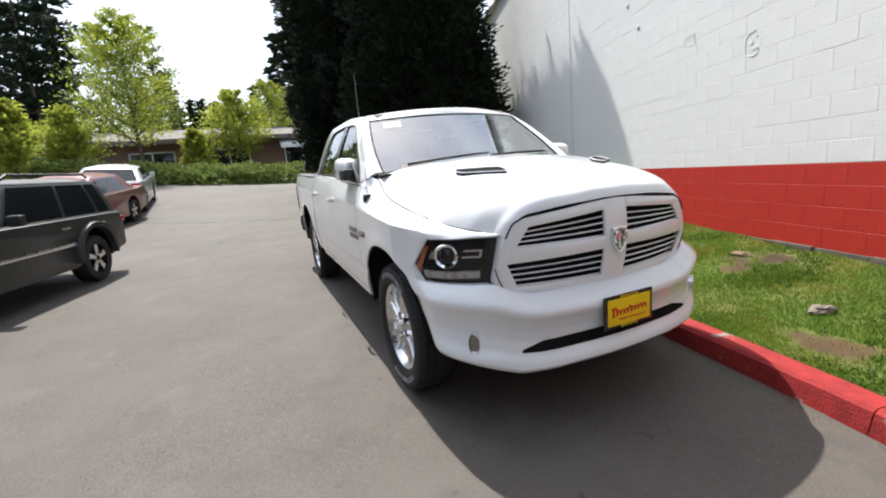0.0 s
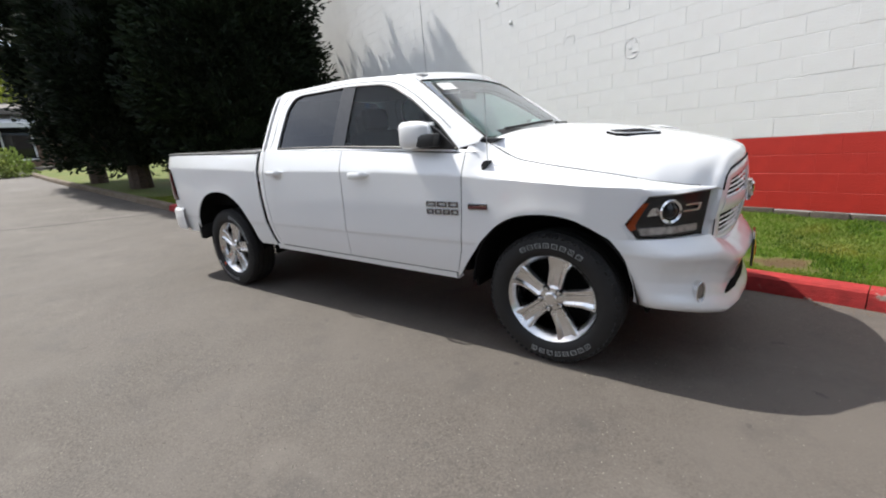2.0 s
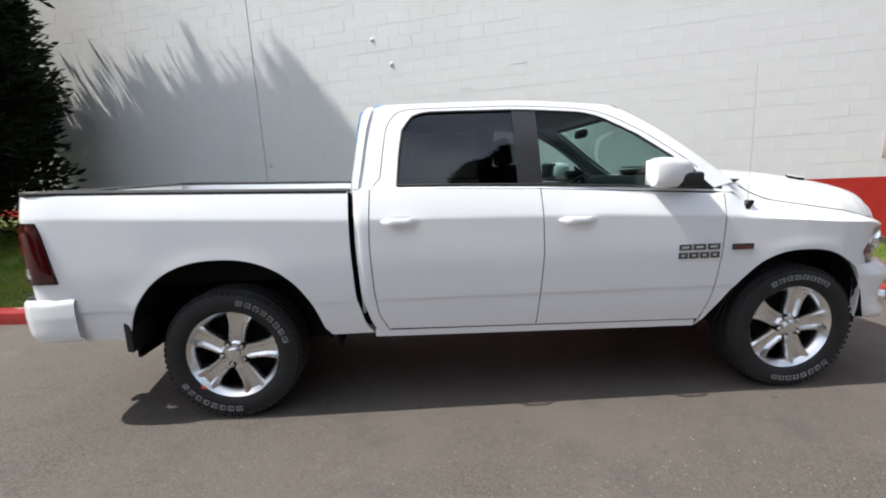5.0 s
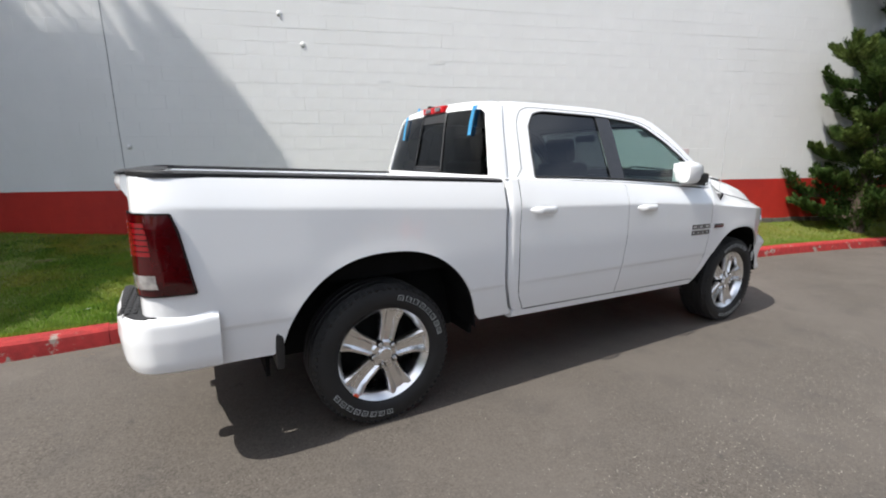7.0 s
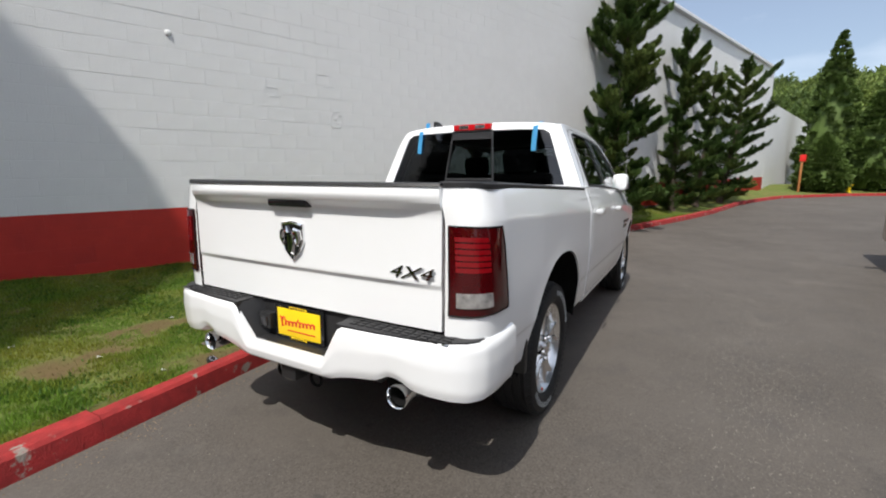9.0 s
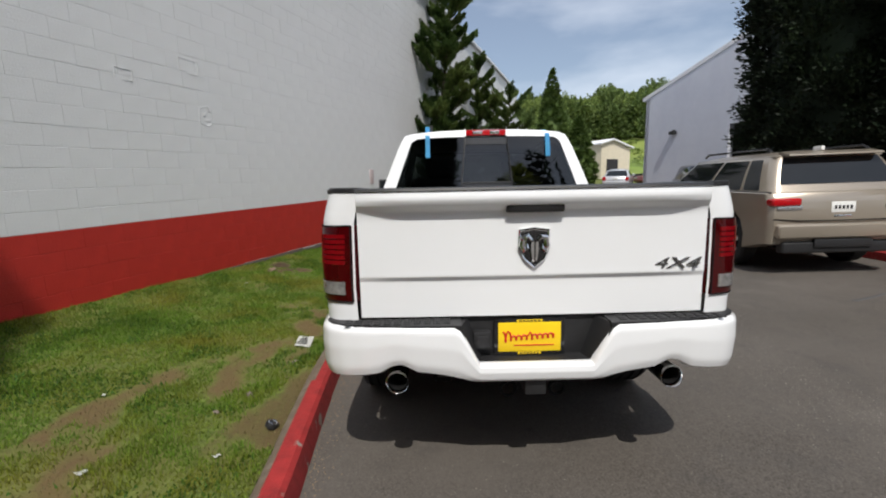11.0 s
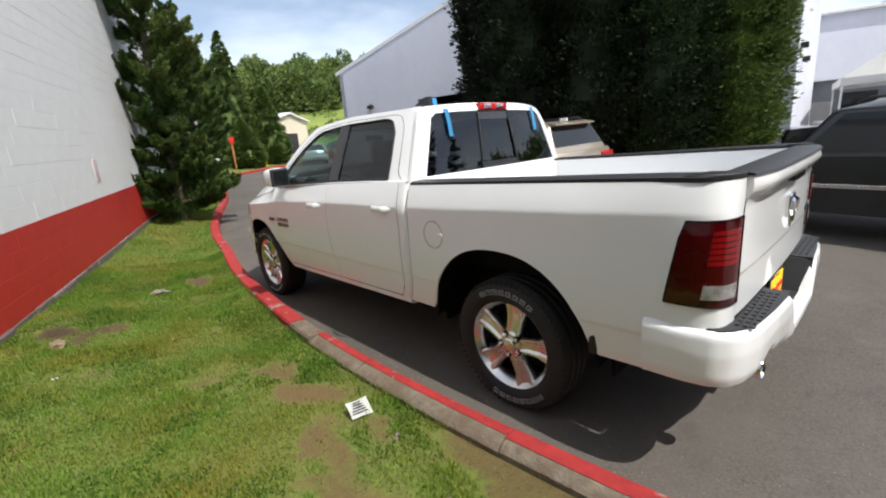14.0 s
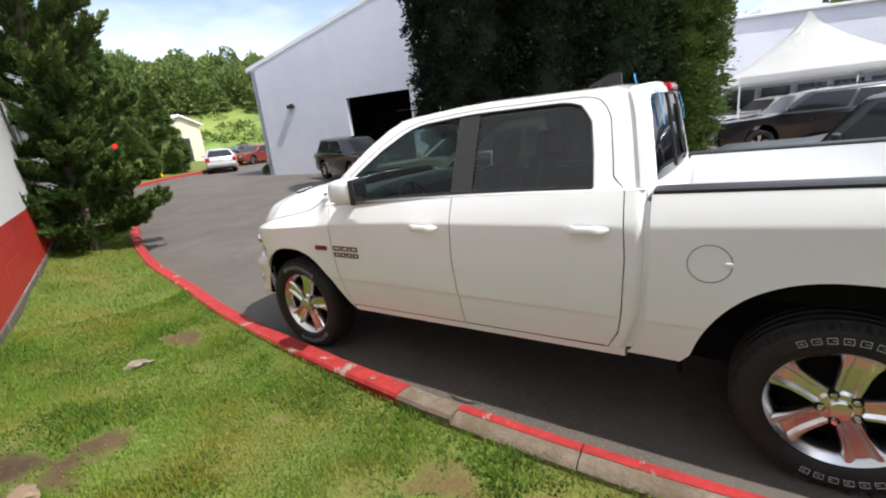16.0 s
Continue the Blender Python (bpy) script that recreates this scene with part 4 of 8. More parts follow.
part("stair_tower", bm, M_SIDING, sh, smooth=False)
# its white side wing by the evergreens
wing = thing("side_wing", "white rendered side wing of the service building", "building", pose(-0.55, -15.6, 0.2, 0, 0, 4.7))
bm = bmesh.new()
prism(bm, [(0, -0.4), (0.3, -0.4), (0.3, 6.8), (0, 6.8)], -10.4, 0.2)
part("wall", bm, M_SIDING, wing, smooth=False)
for yy, zz in ((-0.2, 3.4), (-1.6, 3.1)):
    bm = bmesh.new()
    box(bm, (-0.12, yy, zz), (0.2, 0.3, 0.16), 0.02)
    part("wall_lamp", bm, M_BLACKP, wing)

# a low shrub in the bed at the service building's corner
shr = []
for i in range(7):
    shr.append((19.6 + 0.35 * i + r_.normal() * 0.1, -11.4 - 0.25 * i + r_.normal() * 0.15, lay(20, -11.5), 0.35 + 0.15 * r_.random(), 0.3 + 0.3 * r_.random()))
wood_mass("shrub", shr, 900, L_PINE, 0.12, "low straggling shrubs at the building corner", "shrub", 14)
# frame tent
tent = thing("frame_tent", "white high-peak frame tent on slim poles", "tent", pose(-3.62, -23.2, 0.30, 0, 0, 8))
HB, EV, PK = 2.8, 2.35, 4.85
rings = []
for i in range(9):
    q = i / 8
    half_w = HB * (1 - q) ** 1.4 + 0.04
    rings.append([(sx * half_w * (1 if abs(sx) else 1), sy * half_w, EV + (PK - EV) * q) for sx, sy in ((-1, -1), (0, -1), (1, -1), (1, 0), (1, 1), (0, 1), (-1, 1), (-1, 0))])
bm = bmesh.new()
loft(bm, rings, True, False)
bmesh.ops.solidify(bm, geom=bm.faces[:], thickness=0.02)
part("canopy", bm, M_TENT, tent, smooth=True, angle=60)
bm = bmesh.new()
for sx, sy, px, py in ((0, -1, HB, 0), (0, 1, HB, 0), (-1, 0, 0, HB), (1, 0, 0, HB)):
    box(bm, (sx * HB, sy * HB, EV - 0.12), (2 * HB if px else 0.02, 2 * HB if py else 0.02, 0.3), 0.004)
part("valance", bm, M_TENT, tent)
for sx in (-1, 1):
    for sy in (-1, 1):
        bm = bmesh.new()
        tube(bm, [(sx * HB * 0.98, sy * HB * 0.98, -0.05), (sx * HB * 0.98, sy * HB * 0.98, EV)], 0.035, 8)
        part("pole", bm, M_TRIMW, tent)
# far tan shed
far = thing("far_shed", "small tan stucco shed with a dark open door", "shed", pose(42.5, -18.9, 1.0, 0, 0, -68))
bm = bmesh.new()
prism(bm, [(-2.0, -0.3), (2.0, -0.3), (2.0, 3.9), (-0.6, 4.7), (-2.0, 4.3)], 0, 10)
part("wall", bm, M_TAN, far, smooth=False)
# flat near-black slab on the wall paints the shade of the open doorway
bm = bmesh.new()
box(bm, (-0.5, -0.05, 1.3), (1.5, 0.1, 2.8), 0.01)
part("door", bm, M_OPENSHADE, far)
bm = bmesh.new()
prism(bm, [(-2.2, 4.25), (-0.6, 4.72), (2.25, 3.85), (2.25, 4.0), (-0.6, 4.88), (-2.2, 4.4)], -0.3, 10)
part("roof", bm, M_TRIMW, far, smooth=False)
# kerbed bed under the evergreen screen
bedk = thing("planting_bed", "red kerbed planting bed under the evergreen screen", "kerb", kind="structure")
bp = smooth_poly([(-6.5, -13.5), (-3.2, -9.3), (-1.5, -7.2), (-0.1, -6.52), (1.4, -6.62), (4.6, -6.7), (7.5, -6.9), (8.5, -8.2), (8.2, -10.5)], 0.4)
rings = []
for i, a in enumerate(bp):
    b, c = bp[max(0, i - 1)], bp[min(len(bp) - 1, i + 1)]
    d = (c - b) / np.linalg.norm(c - b)
    nn = np.array([-d[1], d[0]])
    g = lay(a[0], a[1])
    rings.append([(a[0] + nn[0] * o, a[1] + nn[1] * o, g + zz) for o, zz in ((0, -0.1), (0, 0.13), (-0.03, 0.15), (-0.15, 0.15), (-0.17, -0.1))])
bm = bmesh.new()
loft(bm, rings, True, True)
part("kerb_edge", bm, M_KERBR, bedk)
bm = bmesh.new()
vs = [bm.verts.new((a[0], a[1] - 0.1, lay(a[0], a[1]) + 0.10)) for a in bp]
vb = [bm.verts.new((a[0] * 0.6 + 0.6, -12.8, lay(a[0], -12.8) + 0.16)) for a in bp]
for i in range(len(vs) - 1):
    bm.faces.new((vs[i], vs[i + 1], vb[i + 1], vb[i]))
part("bed_soil", bm, M_SOIL, bedk)
# bed at the service building's corner
M_DRYBED = M_SOIL

# ---- the white pickup ----
def tab(x, xs, ys):
    return float(np.interp(x, xs, ys))


HUB_X, HUB_Z, TYRE_R = 1.780, 0.394, 0.412
SEAM_X = [1.30, 1.40, 1.48, 1.58, 1.80, 2.10, 2.30, 2.45, 2.57]
SEAM_Y = [0.838, 0.850, 0.860, 0.872, 0.888, 0.868, 0.810, 0.725, 0.620]
SEAM_Z = [1.350, 1.315, 1.268, 1.228, 1.190, 1.140, 1.095, 1.065, 1.045]


def crease(x):
    return tab(x, [-2.9, -1.0, 0.5, 1.3, 2.3], [1.275, 1.205, 1.185, 1.145, 1.065])


def top_edge(x):
    """Half width and height of the upper edge of the body side."""
    if x < -1.0:
        return 0.950, tab(x, [-2.9, -2.6, -1.0], [1.402, 1.400, 1.362])
    if x < 1.30:
        return 0.944, tab(x, [-1.0, -0.7, 0.1, 1.15, 1.30], [1.372, 1.372, 1.345, 1.285, 1.30])
    return tab(x, SEAM_X, SEAM_Y), tab(x, SEAM_X, SEAM_Z)


def side_base(x, z):
    y = tab(z, [0.40, 0.46, 0.52, 0.62, 0.705, 0.722, 0.95, 1.28], [0.915, 0.940, 0.960, 0.980, 0.989, 0.997, 1.006, 1.000])
    y -= tab(x, [-2.9, -2.6, -2.2, 1.75, 2.0, 2.17, 2.29, 2.4], [0.035, 0.012, 0.0, 0.0, 0.012, 0.052, 0.098, 0.165])
    for hx, rr in ((1.76, 0.515), (-1.769, 0.575)):
        r = math.hypot(x - hx, (z - 0.43))
        y += 0.004 * math.exp(-((r - rr) / 0.05) ** 2) if z < 1.12 else 0
    return y


def side_y(x, z):
    zc = crease(x)
    if z <= zc:
        return side_base(x, z)
    b = side_base(x, zc)
    yt, zt = top_edge(x)
    t = min(1.0, (z - zc) / max(0.02, zt - zc))
    return b - (b - yt) * (0.8 * t + 0.2 * t * t)


def arch(x, front):
    """Height of the wheel opening's rim at x, or 0 outside it."""
    c, w, top = (1.757, 0.516, 0.928) if front else (-1.769, 0.598, 1.003)
    q = abs(x - c) / w
    if q >= 1:
        return 0.0
    return 0.30 + (top - 0.30) * (1 - q ** 2.35) ** 0.46


def rim_in(bm, vec):
    """Turn the open edges of a sheet inwards, to give it an edge."""
    es = [e for e in bm.edges if e.is_boundary]
    r = bmesh.ops.extrude_edge_only(bm, edges=es)
    bmesh.ops.translate(bm, verts=[g for g in r["geom"] if isinstance(g, bmesh.types.BMVert)], vec=vec)


def sheet(bm, rows):
    """A grid of points, row by row."""
    vr = [[bm.verts.new(p) for p in row] for row in rows]
    for a, b in zip(vr, vr[1:]):
        for i in range(len(a) - 1):
            bm.faces.new((a[i], a[i + 1], b[i + 1], b[i]))
    return vr


def lerp(a, b, t):
    return tuple(p + (q - p) * t for p, q in zip(a, b))


def ruled(A, B, n):
    """Rows of points between two lines of points."""
    return [[lerp(a, b, k / n) for a, b in zip(A, B)] for k in range(n + 1)]


def resample(pts, n):
    pts = [np.array(p, float) for p in pts]
    d = [0.0]
    for a, b in zip(pts, pts[1:]):
        d.append(d[-1] + np.linalg.norm(b - a))
    out = []
    for k in range(n + 1):
        t = d[-1] * k / n
        out.append(tuple(float(np.interp(t, d, [p[c] for p in pts])) for c in range(len(pts[0]))))
    return out


ROWS = 26


def levels(x, lo, hi):
    """Heights of the mesh rows at x: close together at the two creases of the body side."""
    zc = crease(x)
    br = [(lo, 0), (0.700, 5), (0.707, 1), (0.719, 1), (0.727, 1), (zc - 0.014, 9), (zc - 0.002, 1), (zc + 0.010, 1), (hi, 7)]
    out = [lo]
    for k, (z, n) in enumerate(br[1:]):
        z = min(max(z, lo + 0.004 * (k + 1)), hi - 0.004 * (len(br) - 2 - k))
        a = out[-1]
        out += [a + (z - a) * (j + 1) / n for j in range(n)]
    return out


# Near-black bar; laid in a panel gap it stands in for the shade there.
def dark_line(name, pts, r=0.0035, par=None):
    bm = bmesh.new()
    tube(bm, pts, r, 5)
    return part(name, bm, M_SEAM, par or truck)


truck = thing("pickup_truck", "white crew-cab pickup truck with polished wheels, parked by the red kerb", "pickup truck")


def side_panel(xs, low, high, s, rows=22):
    """A body panel over stations along the truck, from low(x) to high(x), on the body side."""
    bm = bmesh.new()
    grid = []
    for k in range(rows + 1):
        v = k / rows
        grid.append([(x, s * side_y(x, low(x) + (high(x) - low(x)) * v), low(x) + (high(x) - low(x)) * v) for x in xs])
    sheet(bm, grid)
    rim_in(bm, (0, -s * 0.03, 0))
    return bm


def door_panel(xa, xb, zlo, s, rows=24, cols=18):
    """A door skin between two upright cut lines."""
    bm = bmesh.new()
    grid = []
    for k in range(ROWS + 1):
        row = []
        for j in range(cols + 1):
            u = j / cols
            xm = xa(0.9) + (xb(0.9) - xa(0.9)) * u
            z = levels(xm, zlo(xm), top_edge(xm)[1])[k]
            x = xa(z) + (xb(z) - xa(z)) * u
            row.append((x, s * side_y(x, z), z))
        grid.append(row)
    sheet(bm, grid)
    rim_in(bm, (0, -s * 0.035, 0))
    return bm


def sill(x):
    return tab(x, [-1.0, 1.25], [0.466, 0.430])


def cut_rear(z):
    return tab(z, [0.48, 0.56, 0.62, 0.75, 1.04, 1.4], [-0.795, -0.83, -0.865, -0.885, -0.90, -0.885])


def cut_mid(z):
    return tab(z, [0.45, 0.6, 0.96, 1.4], [0.088, 0.10, 0.128, 0.115])


def cut_front(z):
    return tab(z, [0.44, 0.53, 0.66, 0.92, 1.14, 1.4], [1.118, 1.15, 1.192, 1.222, 1.232, 1.245])


def gh_y(x, z):
    """Half width of the cab above the belt."""
    y = 0.944 - (z - 1.33) * 0.42 - 0.10 * max(0, z - 1.60) ** 1.5
    return y - 0.10 * max(0.0, (x - 0.9)) * 0.6 - 0.14 * max(0.0, -x - 0.82)


OPEN = [(-0.73, 1.388), (-0.715, 1.56), (-0.69, 1.72), (-0.63, 1.795), (-0.55, 1.820), (-0.01, 1.822), (0.15, 1.815), (0.42, 1.795), (0.53, 1.765), (0.74, 1.655), (1.0, 1.475), (1.175, 1.315)]
OUT = [(-0.985, 1.362), (-0.952, 1.56), (-0.925, 1.74), (-0.895, 1.835), (-0.80, 1.872), (-0.05, 1.884), (0.15, 1.878), (0.48, 1.852), (0.62, 1.820), (0.83, 1.708), (1.10, 1.515), (1.315, 1.345)]
BELT_IN = [(1.175, 1.315), (0.6, 1.347), (0.1, 1.370), (-0.4, 1.384), (-0.73, 1.388)]
BELT_OUT = [(1.315, 1.290), (0.6, 1.322), (0.1, 1.349), (-0.4, 1.365), (-0.985, 1.376)]


def on_cab(p, off=0.0):
    return (p[0], gh_y(p[0], p[1]) + off, p[1])


def flank(s):
    side = "right" if s < 0 else "left"
    # bed side with its rounded rear corner
    xs = list(np.linspace(-1.003, -1.20, 8)) + list(np.linspace(-1.23, -2.30, 50)) + list(np.linspace(-2.34, -2.60, 8))
    K = resample([(-2.60, 0.0), (-2.70, 0.002), (-2.78, 0.010), (-2.83, 0.026), (-2.865, 0.058), (-2.884, 0.105), (-2.890, 0.165)], 14)
    bm = bmesh.new()
    grid = []
    for k in range(ROWS + 1):
        row = []
        for x in xs:
            lo = max(0.505 if x > -1.6 else 0.535, arch(x, False))
            z = levels(x, lo, top_edge(x)[1])[k]
            xx = x
            if x > -1.20:
                xx = x + (tab(z, [0.505, 0.56, 0.74, 1.04], [-0.908, -0.950, -1.000, -1.014]) + 1.003) * (x + 1.20) / 0.197
            row.append((xx, s * side_y(x, z), z))
        for x, inn in K[1:]:
            lo = 0.56 + 0.05 * (inn / 0.165)
            z = levels(x, lo, top_edge(x)[1])[k]
            row.append((x + 0.02 * max(0, z - 1.3) * 0, s * (side_y(-2.60, z) - inn), z))
        grid.append(row)
    sheet(bm, grid)
    rim_in(bm, (0, -s * 0.012, 0))
    part("bed_side", bm, M_WHITE, truck)
    # recessed white filler added in the kerb-side cab-bed joint, standing for the sunlit cab back
    if s > 0:
        bm = bmesh.new()
        grid = []
        for z in np.linspace(0.53, 1.32, 12):
            xc = tab(z, [0.505, 0.56, 0.74, 1.04], [-0.908, -0.950, -1.000, -1.014])
            grid.append([(xc + dx, s * (side_y(-1.0, z) - 0.022), z) for dx in (-0.035, 0.05)])
        sheet(bm, grid)
        part("joint_panel", bm, M_WHITE, truck)
    # bed rail cap
    bm = bmesh.new()
    rings = []
    for x in list(np.linspace(-1.02, -2.75, 14)) + [-2.79, -2.82, -2.845, -2.862, -2.875]:
        yt, zt = top_edge(x)
        o = tab(x, [-2.890, -2.884, -2.865, -2.83, -2.78], [0.15, 0.105, 0.058, 0.026, 0.0])
        rings.append([(x, s * (0.800), zt - 0.005), (x, s * 0.802, zt + 0.010), (x, s * 0.83, zt + 0.016), (x, s * max(0.835, yt - 0.018 - o), zt + 0.015), (x, s * max(0.845, yt + 0.004 - o), zt + 0.007), (x, s * max(0.845, yt + 0.003 - o), zt - 0.012)])
    loft(bm, rings, True, True)
    part("bed_rail_cap", bm, M_BLACKP, truck, "black plastic rail cap")
    bm = bmesh.new()
    corner = [(-2.76, 0.944)] + [(x - 0.003, 0.951 - inn) for x, inn in K[4:]] + [(-2.893, 0.792), (-2.76, 0.800)]
    rings = [[(x, s * y, z) for x, y in corner] for z in (1.394, 1.4135)]
    loft(bm, rings + [[(x + 0.004 * (1 if x < -2.8 else 0), s * (y - 0.004 if y > 0.85 else y), 1.4175) for x, y in corner]])
    part("rail_cap_end", bm, M_BLACKP, truck)
    # rear door, front door
    bm = door_panel(cut_rear, lambda z: cut_mid(z) - 0.003, lambda x: sill(x) + 0.062, s)
    rd = part("rear_door", bm, M_WHITE, truck)
    bm = door_panel(lambda z: cut_mid(z) + 0.003, lambda z: cut_front(z) - 0.003, lambda x: sill(x) + 0.062, s)
    fd = part("front_door", bm, M_WHITE, truck)
    zz_ = np.linspace(0.515, 1.36, 18)
    for cut, top in ((cut_rear, 1.37), (cut_mid, 1.345), (cut_front, 1.275)):
        dark_line("door_gap", [(cut(z), s * (side_y(cut(z), z) - 0.0035), z) for z in np.linspace(0.50, top, 18)], 0.0028)
    dark_line("door_gap", [(x, s * (side_y(x, sill(x) + 0.058) - 0.004), sill(x) + 0.0585) for x in np.linspace(-0.80, 1.12, 16)], 0.005)
    dark_line("hood_gap", [(x, s * (tab(x, SEAM_X, SEAM_Y) + 0.0005), tab(x, SEAM_X, SEAM_Z) + 0.0005) for x in np.linspace(1.36, 2.50, 24)], 0.0035)
    # sill under the doors and the cab's rear corner
    bm = bmesh.new()
    rings = []
    for x in np.linspace(-0.90, 1.115, 14):
        z0 = sill(x)
        y1 = side_y(x, z0 + 0.055)
        rings.append([(x, s * (y1 - 0.10), z0 + 0.005), (x, s * (y1 - 0.035), z0), (x, s * (y1 - 0.008), z0 + 0.012), (x, s * y1, z0 + 0.054), (x, s * (y1 - 0.05), z0 + 0.058)])
    loft(bm, rings, True, True)
    part("rocker_sill", bm, M_WHITE, truck)
    bm = bmesh.new()
    grid = []
    for k in range(21):
        z = 0.485 + (1.374 - 0.485) * k / 20
        xr = tab(z, [0.48, 0.56, 0.74, 1.04, 1.4], [-0.865, -0.915, -0.968, -0.985, -0.985])
        xf = cut_rear(z) - 0.006
        grid.append([(xr + (xf - xr) * q / 5, s * (side_y(xr + (xf - xr) * q / 5, z) - (0.016 * (1 - q / 2) ** 2 if q < 2 else 0)), z) for q in range(6)])
    sheet(bm, grid)
    rim_in(bm, (0.0, -s * 0.05, 0))
    part("cab_corner", bm, M_WHITE, truck)
    # cab frame round the side windows
    bm = bmesh.new()
    A = resample(OPEN, 44)
    B = resample(OUT, 44)
    grid = []
    for k in range(5):
        row = []
        for a, b in zip(A, B):
            q = lerp(a, b, k / 4)
            p = on_cab(q, 0.0)
            row.append((p[0], s * p[1], p[2]))
        grid.append(row)
    sheet(bm, grid)
    A = resample(BELT_IN, 30)
    B = resample(BELT_OUT, 30)
    sheet(bm, [[(q[0], s * (gh_y(q[0], q[1]) if k < 2 else 0.944), q[1]) for q in (lerp(a, b, k / 2) for a, b in zip(A, B))] for k in range(3)])
    rim_in(bm, (0, -s * 0.035, 0))
    part("cab_side_frame", bm, M_WHITE, truck)
    # the doors' upper edge on the cab frame
    seam = [lerp(a, b, 0.42) for a, b in zip(resample(OPEN, 44), resample(OUT, 44))]
    dark_line("door_gap", [(x, s * (gh_y(x, z) - 0.0005), z) for x, z in [(-0.885, 1.372)] + seam[1:42]], 0.0022)
    # belt moulding and window surround
    bm = bmesh.new()
    tube(bm, [(x, s * (gh_y(x, z) + 0.004), z) for x, z in resample(BELT_IN, 20)], 0.0075, 6)
    part("belt_moulding", bm, M_BLACKP, truck)
    bm = bmesh.new()
    tube(bm, [(x, s * (gh_y(x, z) + 0.001), z) for x, z in resample(OPEN, 44)], 0.0065, 6)
    part("window_seal", bm, M_BLACKP, truck)
    # panes and the black pillar between them

    def pane(x0, x1, name, m, par, inset):
        top = [(x, tab(x, [q[0] for q in OPEN], [q[1] for q in OPEN])) for x in np.linspace(x0, x1, 26)]
        bot = [(x, tab(x, [q[0] for q in reversed(BELT_IN)], [q[1] for q in reversed(BELT_IN)])) for x in np.linspace(x0, x1, 26)]
        bm = bmesh.new()
        grid = []
        for k in range(7):
            row = []
            for a, b in zip(bot, top):
                q = lerp(a, (b[0], max(b[1], a[1] + 0.004)), k / 6)
                row.append((q[0], s * (gh_y(*q) - inset), q[1]))
            grid.append(row)
        sheet(bm, grid)
        rim_in(bm, (0, -s * 0.005, 0))
        return part(name, bm, m, par)
    pane(-0.725, -0.012, "window", M_GLASS_D, rd, 0.010)
    pane(0.128, 1.172, "window", M_GLASS_C, fd, 0.010)
    pane(-0.015, 0.132, "pillar_trim", M_SMOKE, fd, -0.002)
    # handles
    for hx, dd, hz in ((0.325, fd, 1.160), (-0.715, rd, 1.185)):
        y = side_y(hx, hz)
        bm = bmesh.new()
        rings = []
        for q in range(13):
            u = q / 12
            x = hx - 0.115 + 0.23 * u
            e = min(1.0, 5.5 * min(u, 1 - u) + 0.25)
            out = 0.006 + 0.034 * min(1.0, 4.0 * min(u, 1 - u))
            rings.append([(x, s * (y + out + 0.011 * e * math.cos(a)), hz + 0.024 * e * math.sin(a)) for a in np.linspace(0, 2 * math.pi, 10, endpoint=False)])
        loft(bm, rings)
        part("door_handle", bm, M_WHITE, dd)
        bm = bmesh.new()
        rings = [[(hx + rx * r * math.cos(a), s * (y + oo), hz + 0.004 + rz * r * math.sin(a)) for a in np.linspace(0, 2 * math.pi, 20, endpoint=False)] for r, oo, rx, rz in ((1.0, 0.001, 0.075, 0.036), (0.9, 0.0025, 0.075, 0.036))]
        loft(bm, rings)
        part("handle_cup", bm, M_WHITE, dd)
    # front wing
    xs = list(np.linspace(1.242, 2.20, 56))
    bm = bmesh.new()
    grid = []
    for k in range(ROWS + 1):
        row = []
        for x in xs:
            lo = max(arch(x, True), 0.45)
            if x > 1.95:
                lo = max(lo, 0.785)
            hi = tab(x, SEAM_X, SEAM_Z)
            z = levels(x, lo, hi)[k]
            xb = tab(z, [0.45, 0.72, 0.80, 0.882, 1.030, 1.125], [2.20, 2.19, 2.250, 2.188, 2.300, 2.210])
            xx = x + (xb - 2.20) * max(0.0, (x - 1.95) / 0.25) ** 1.5
            if x < 1.40:
                xx += (cut_front(z) + 0.004 - 1.242) * (1.40 - x) / 0.158
            yw = side_y(max(xx, 1.301), z)
            wq = min(1.0, max(0.0, (xx - 1.25) / 0.17))
            wq = wq * wq * (3 - 2 * wq)
            if wq < 1:
                yd = side_y(1.24, z) if z < 1.285 else 0.944 - (z - 1.285) * 0.55
                yw = yd + (yw - yd) * wq
            row.append((xx, s * yw, z))
        grid.append(row)
    sheet(bm, grid)
    rim_in(bm, (0, -s * 0.012, 0))
    part("front_wing", bm, M_WHITE, truck)
    # arch liners
    for hx, hw_, fr in ((1.757, 0.513, True), (-1.769, 0.592, False)):
        bm = bmesh.new()
        rows = []
        for u in np.linspace(0, 1, 30):
            x = hx - hw_ + 2 * hw_ * u
            z = max(0.42, arch(x, fr) + 0.004)
            rows.append([(x, s * (side_y(x, max(z, 0.5)) - 0.011), z + 0.002), (x, s * 0.93, z + 0.02), (x, s * 0.55, z + 0.05)])
        sheet(bm, rows)
        part("arch_liner", bm, M_DARKIN, truck)
        bm = bmesh.new()
        box(bm, (hx, s * 0.595, 0.72), (1.22, 0.02, 0.72), 0)
        part("liner_wall", bm, M_DARKIN, truck)
        for ex in (-1, 1):
            bm = bmesh.new()
            box(bm, (hx + ex * (hw_ + 0.03), s * 0.69, 0.62), (0.02, 0.30, 0.5), 0)
            part("splash_guard", bm, M_DARKIN, truck)
        if not fr:
            bm = bmesh.new()
            box(bm, (hx, s * 0.812, 0.955), (1.08, 0.012, 0.25), 0)
            part("liner_panel", bm, M_DARKIN, truck)
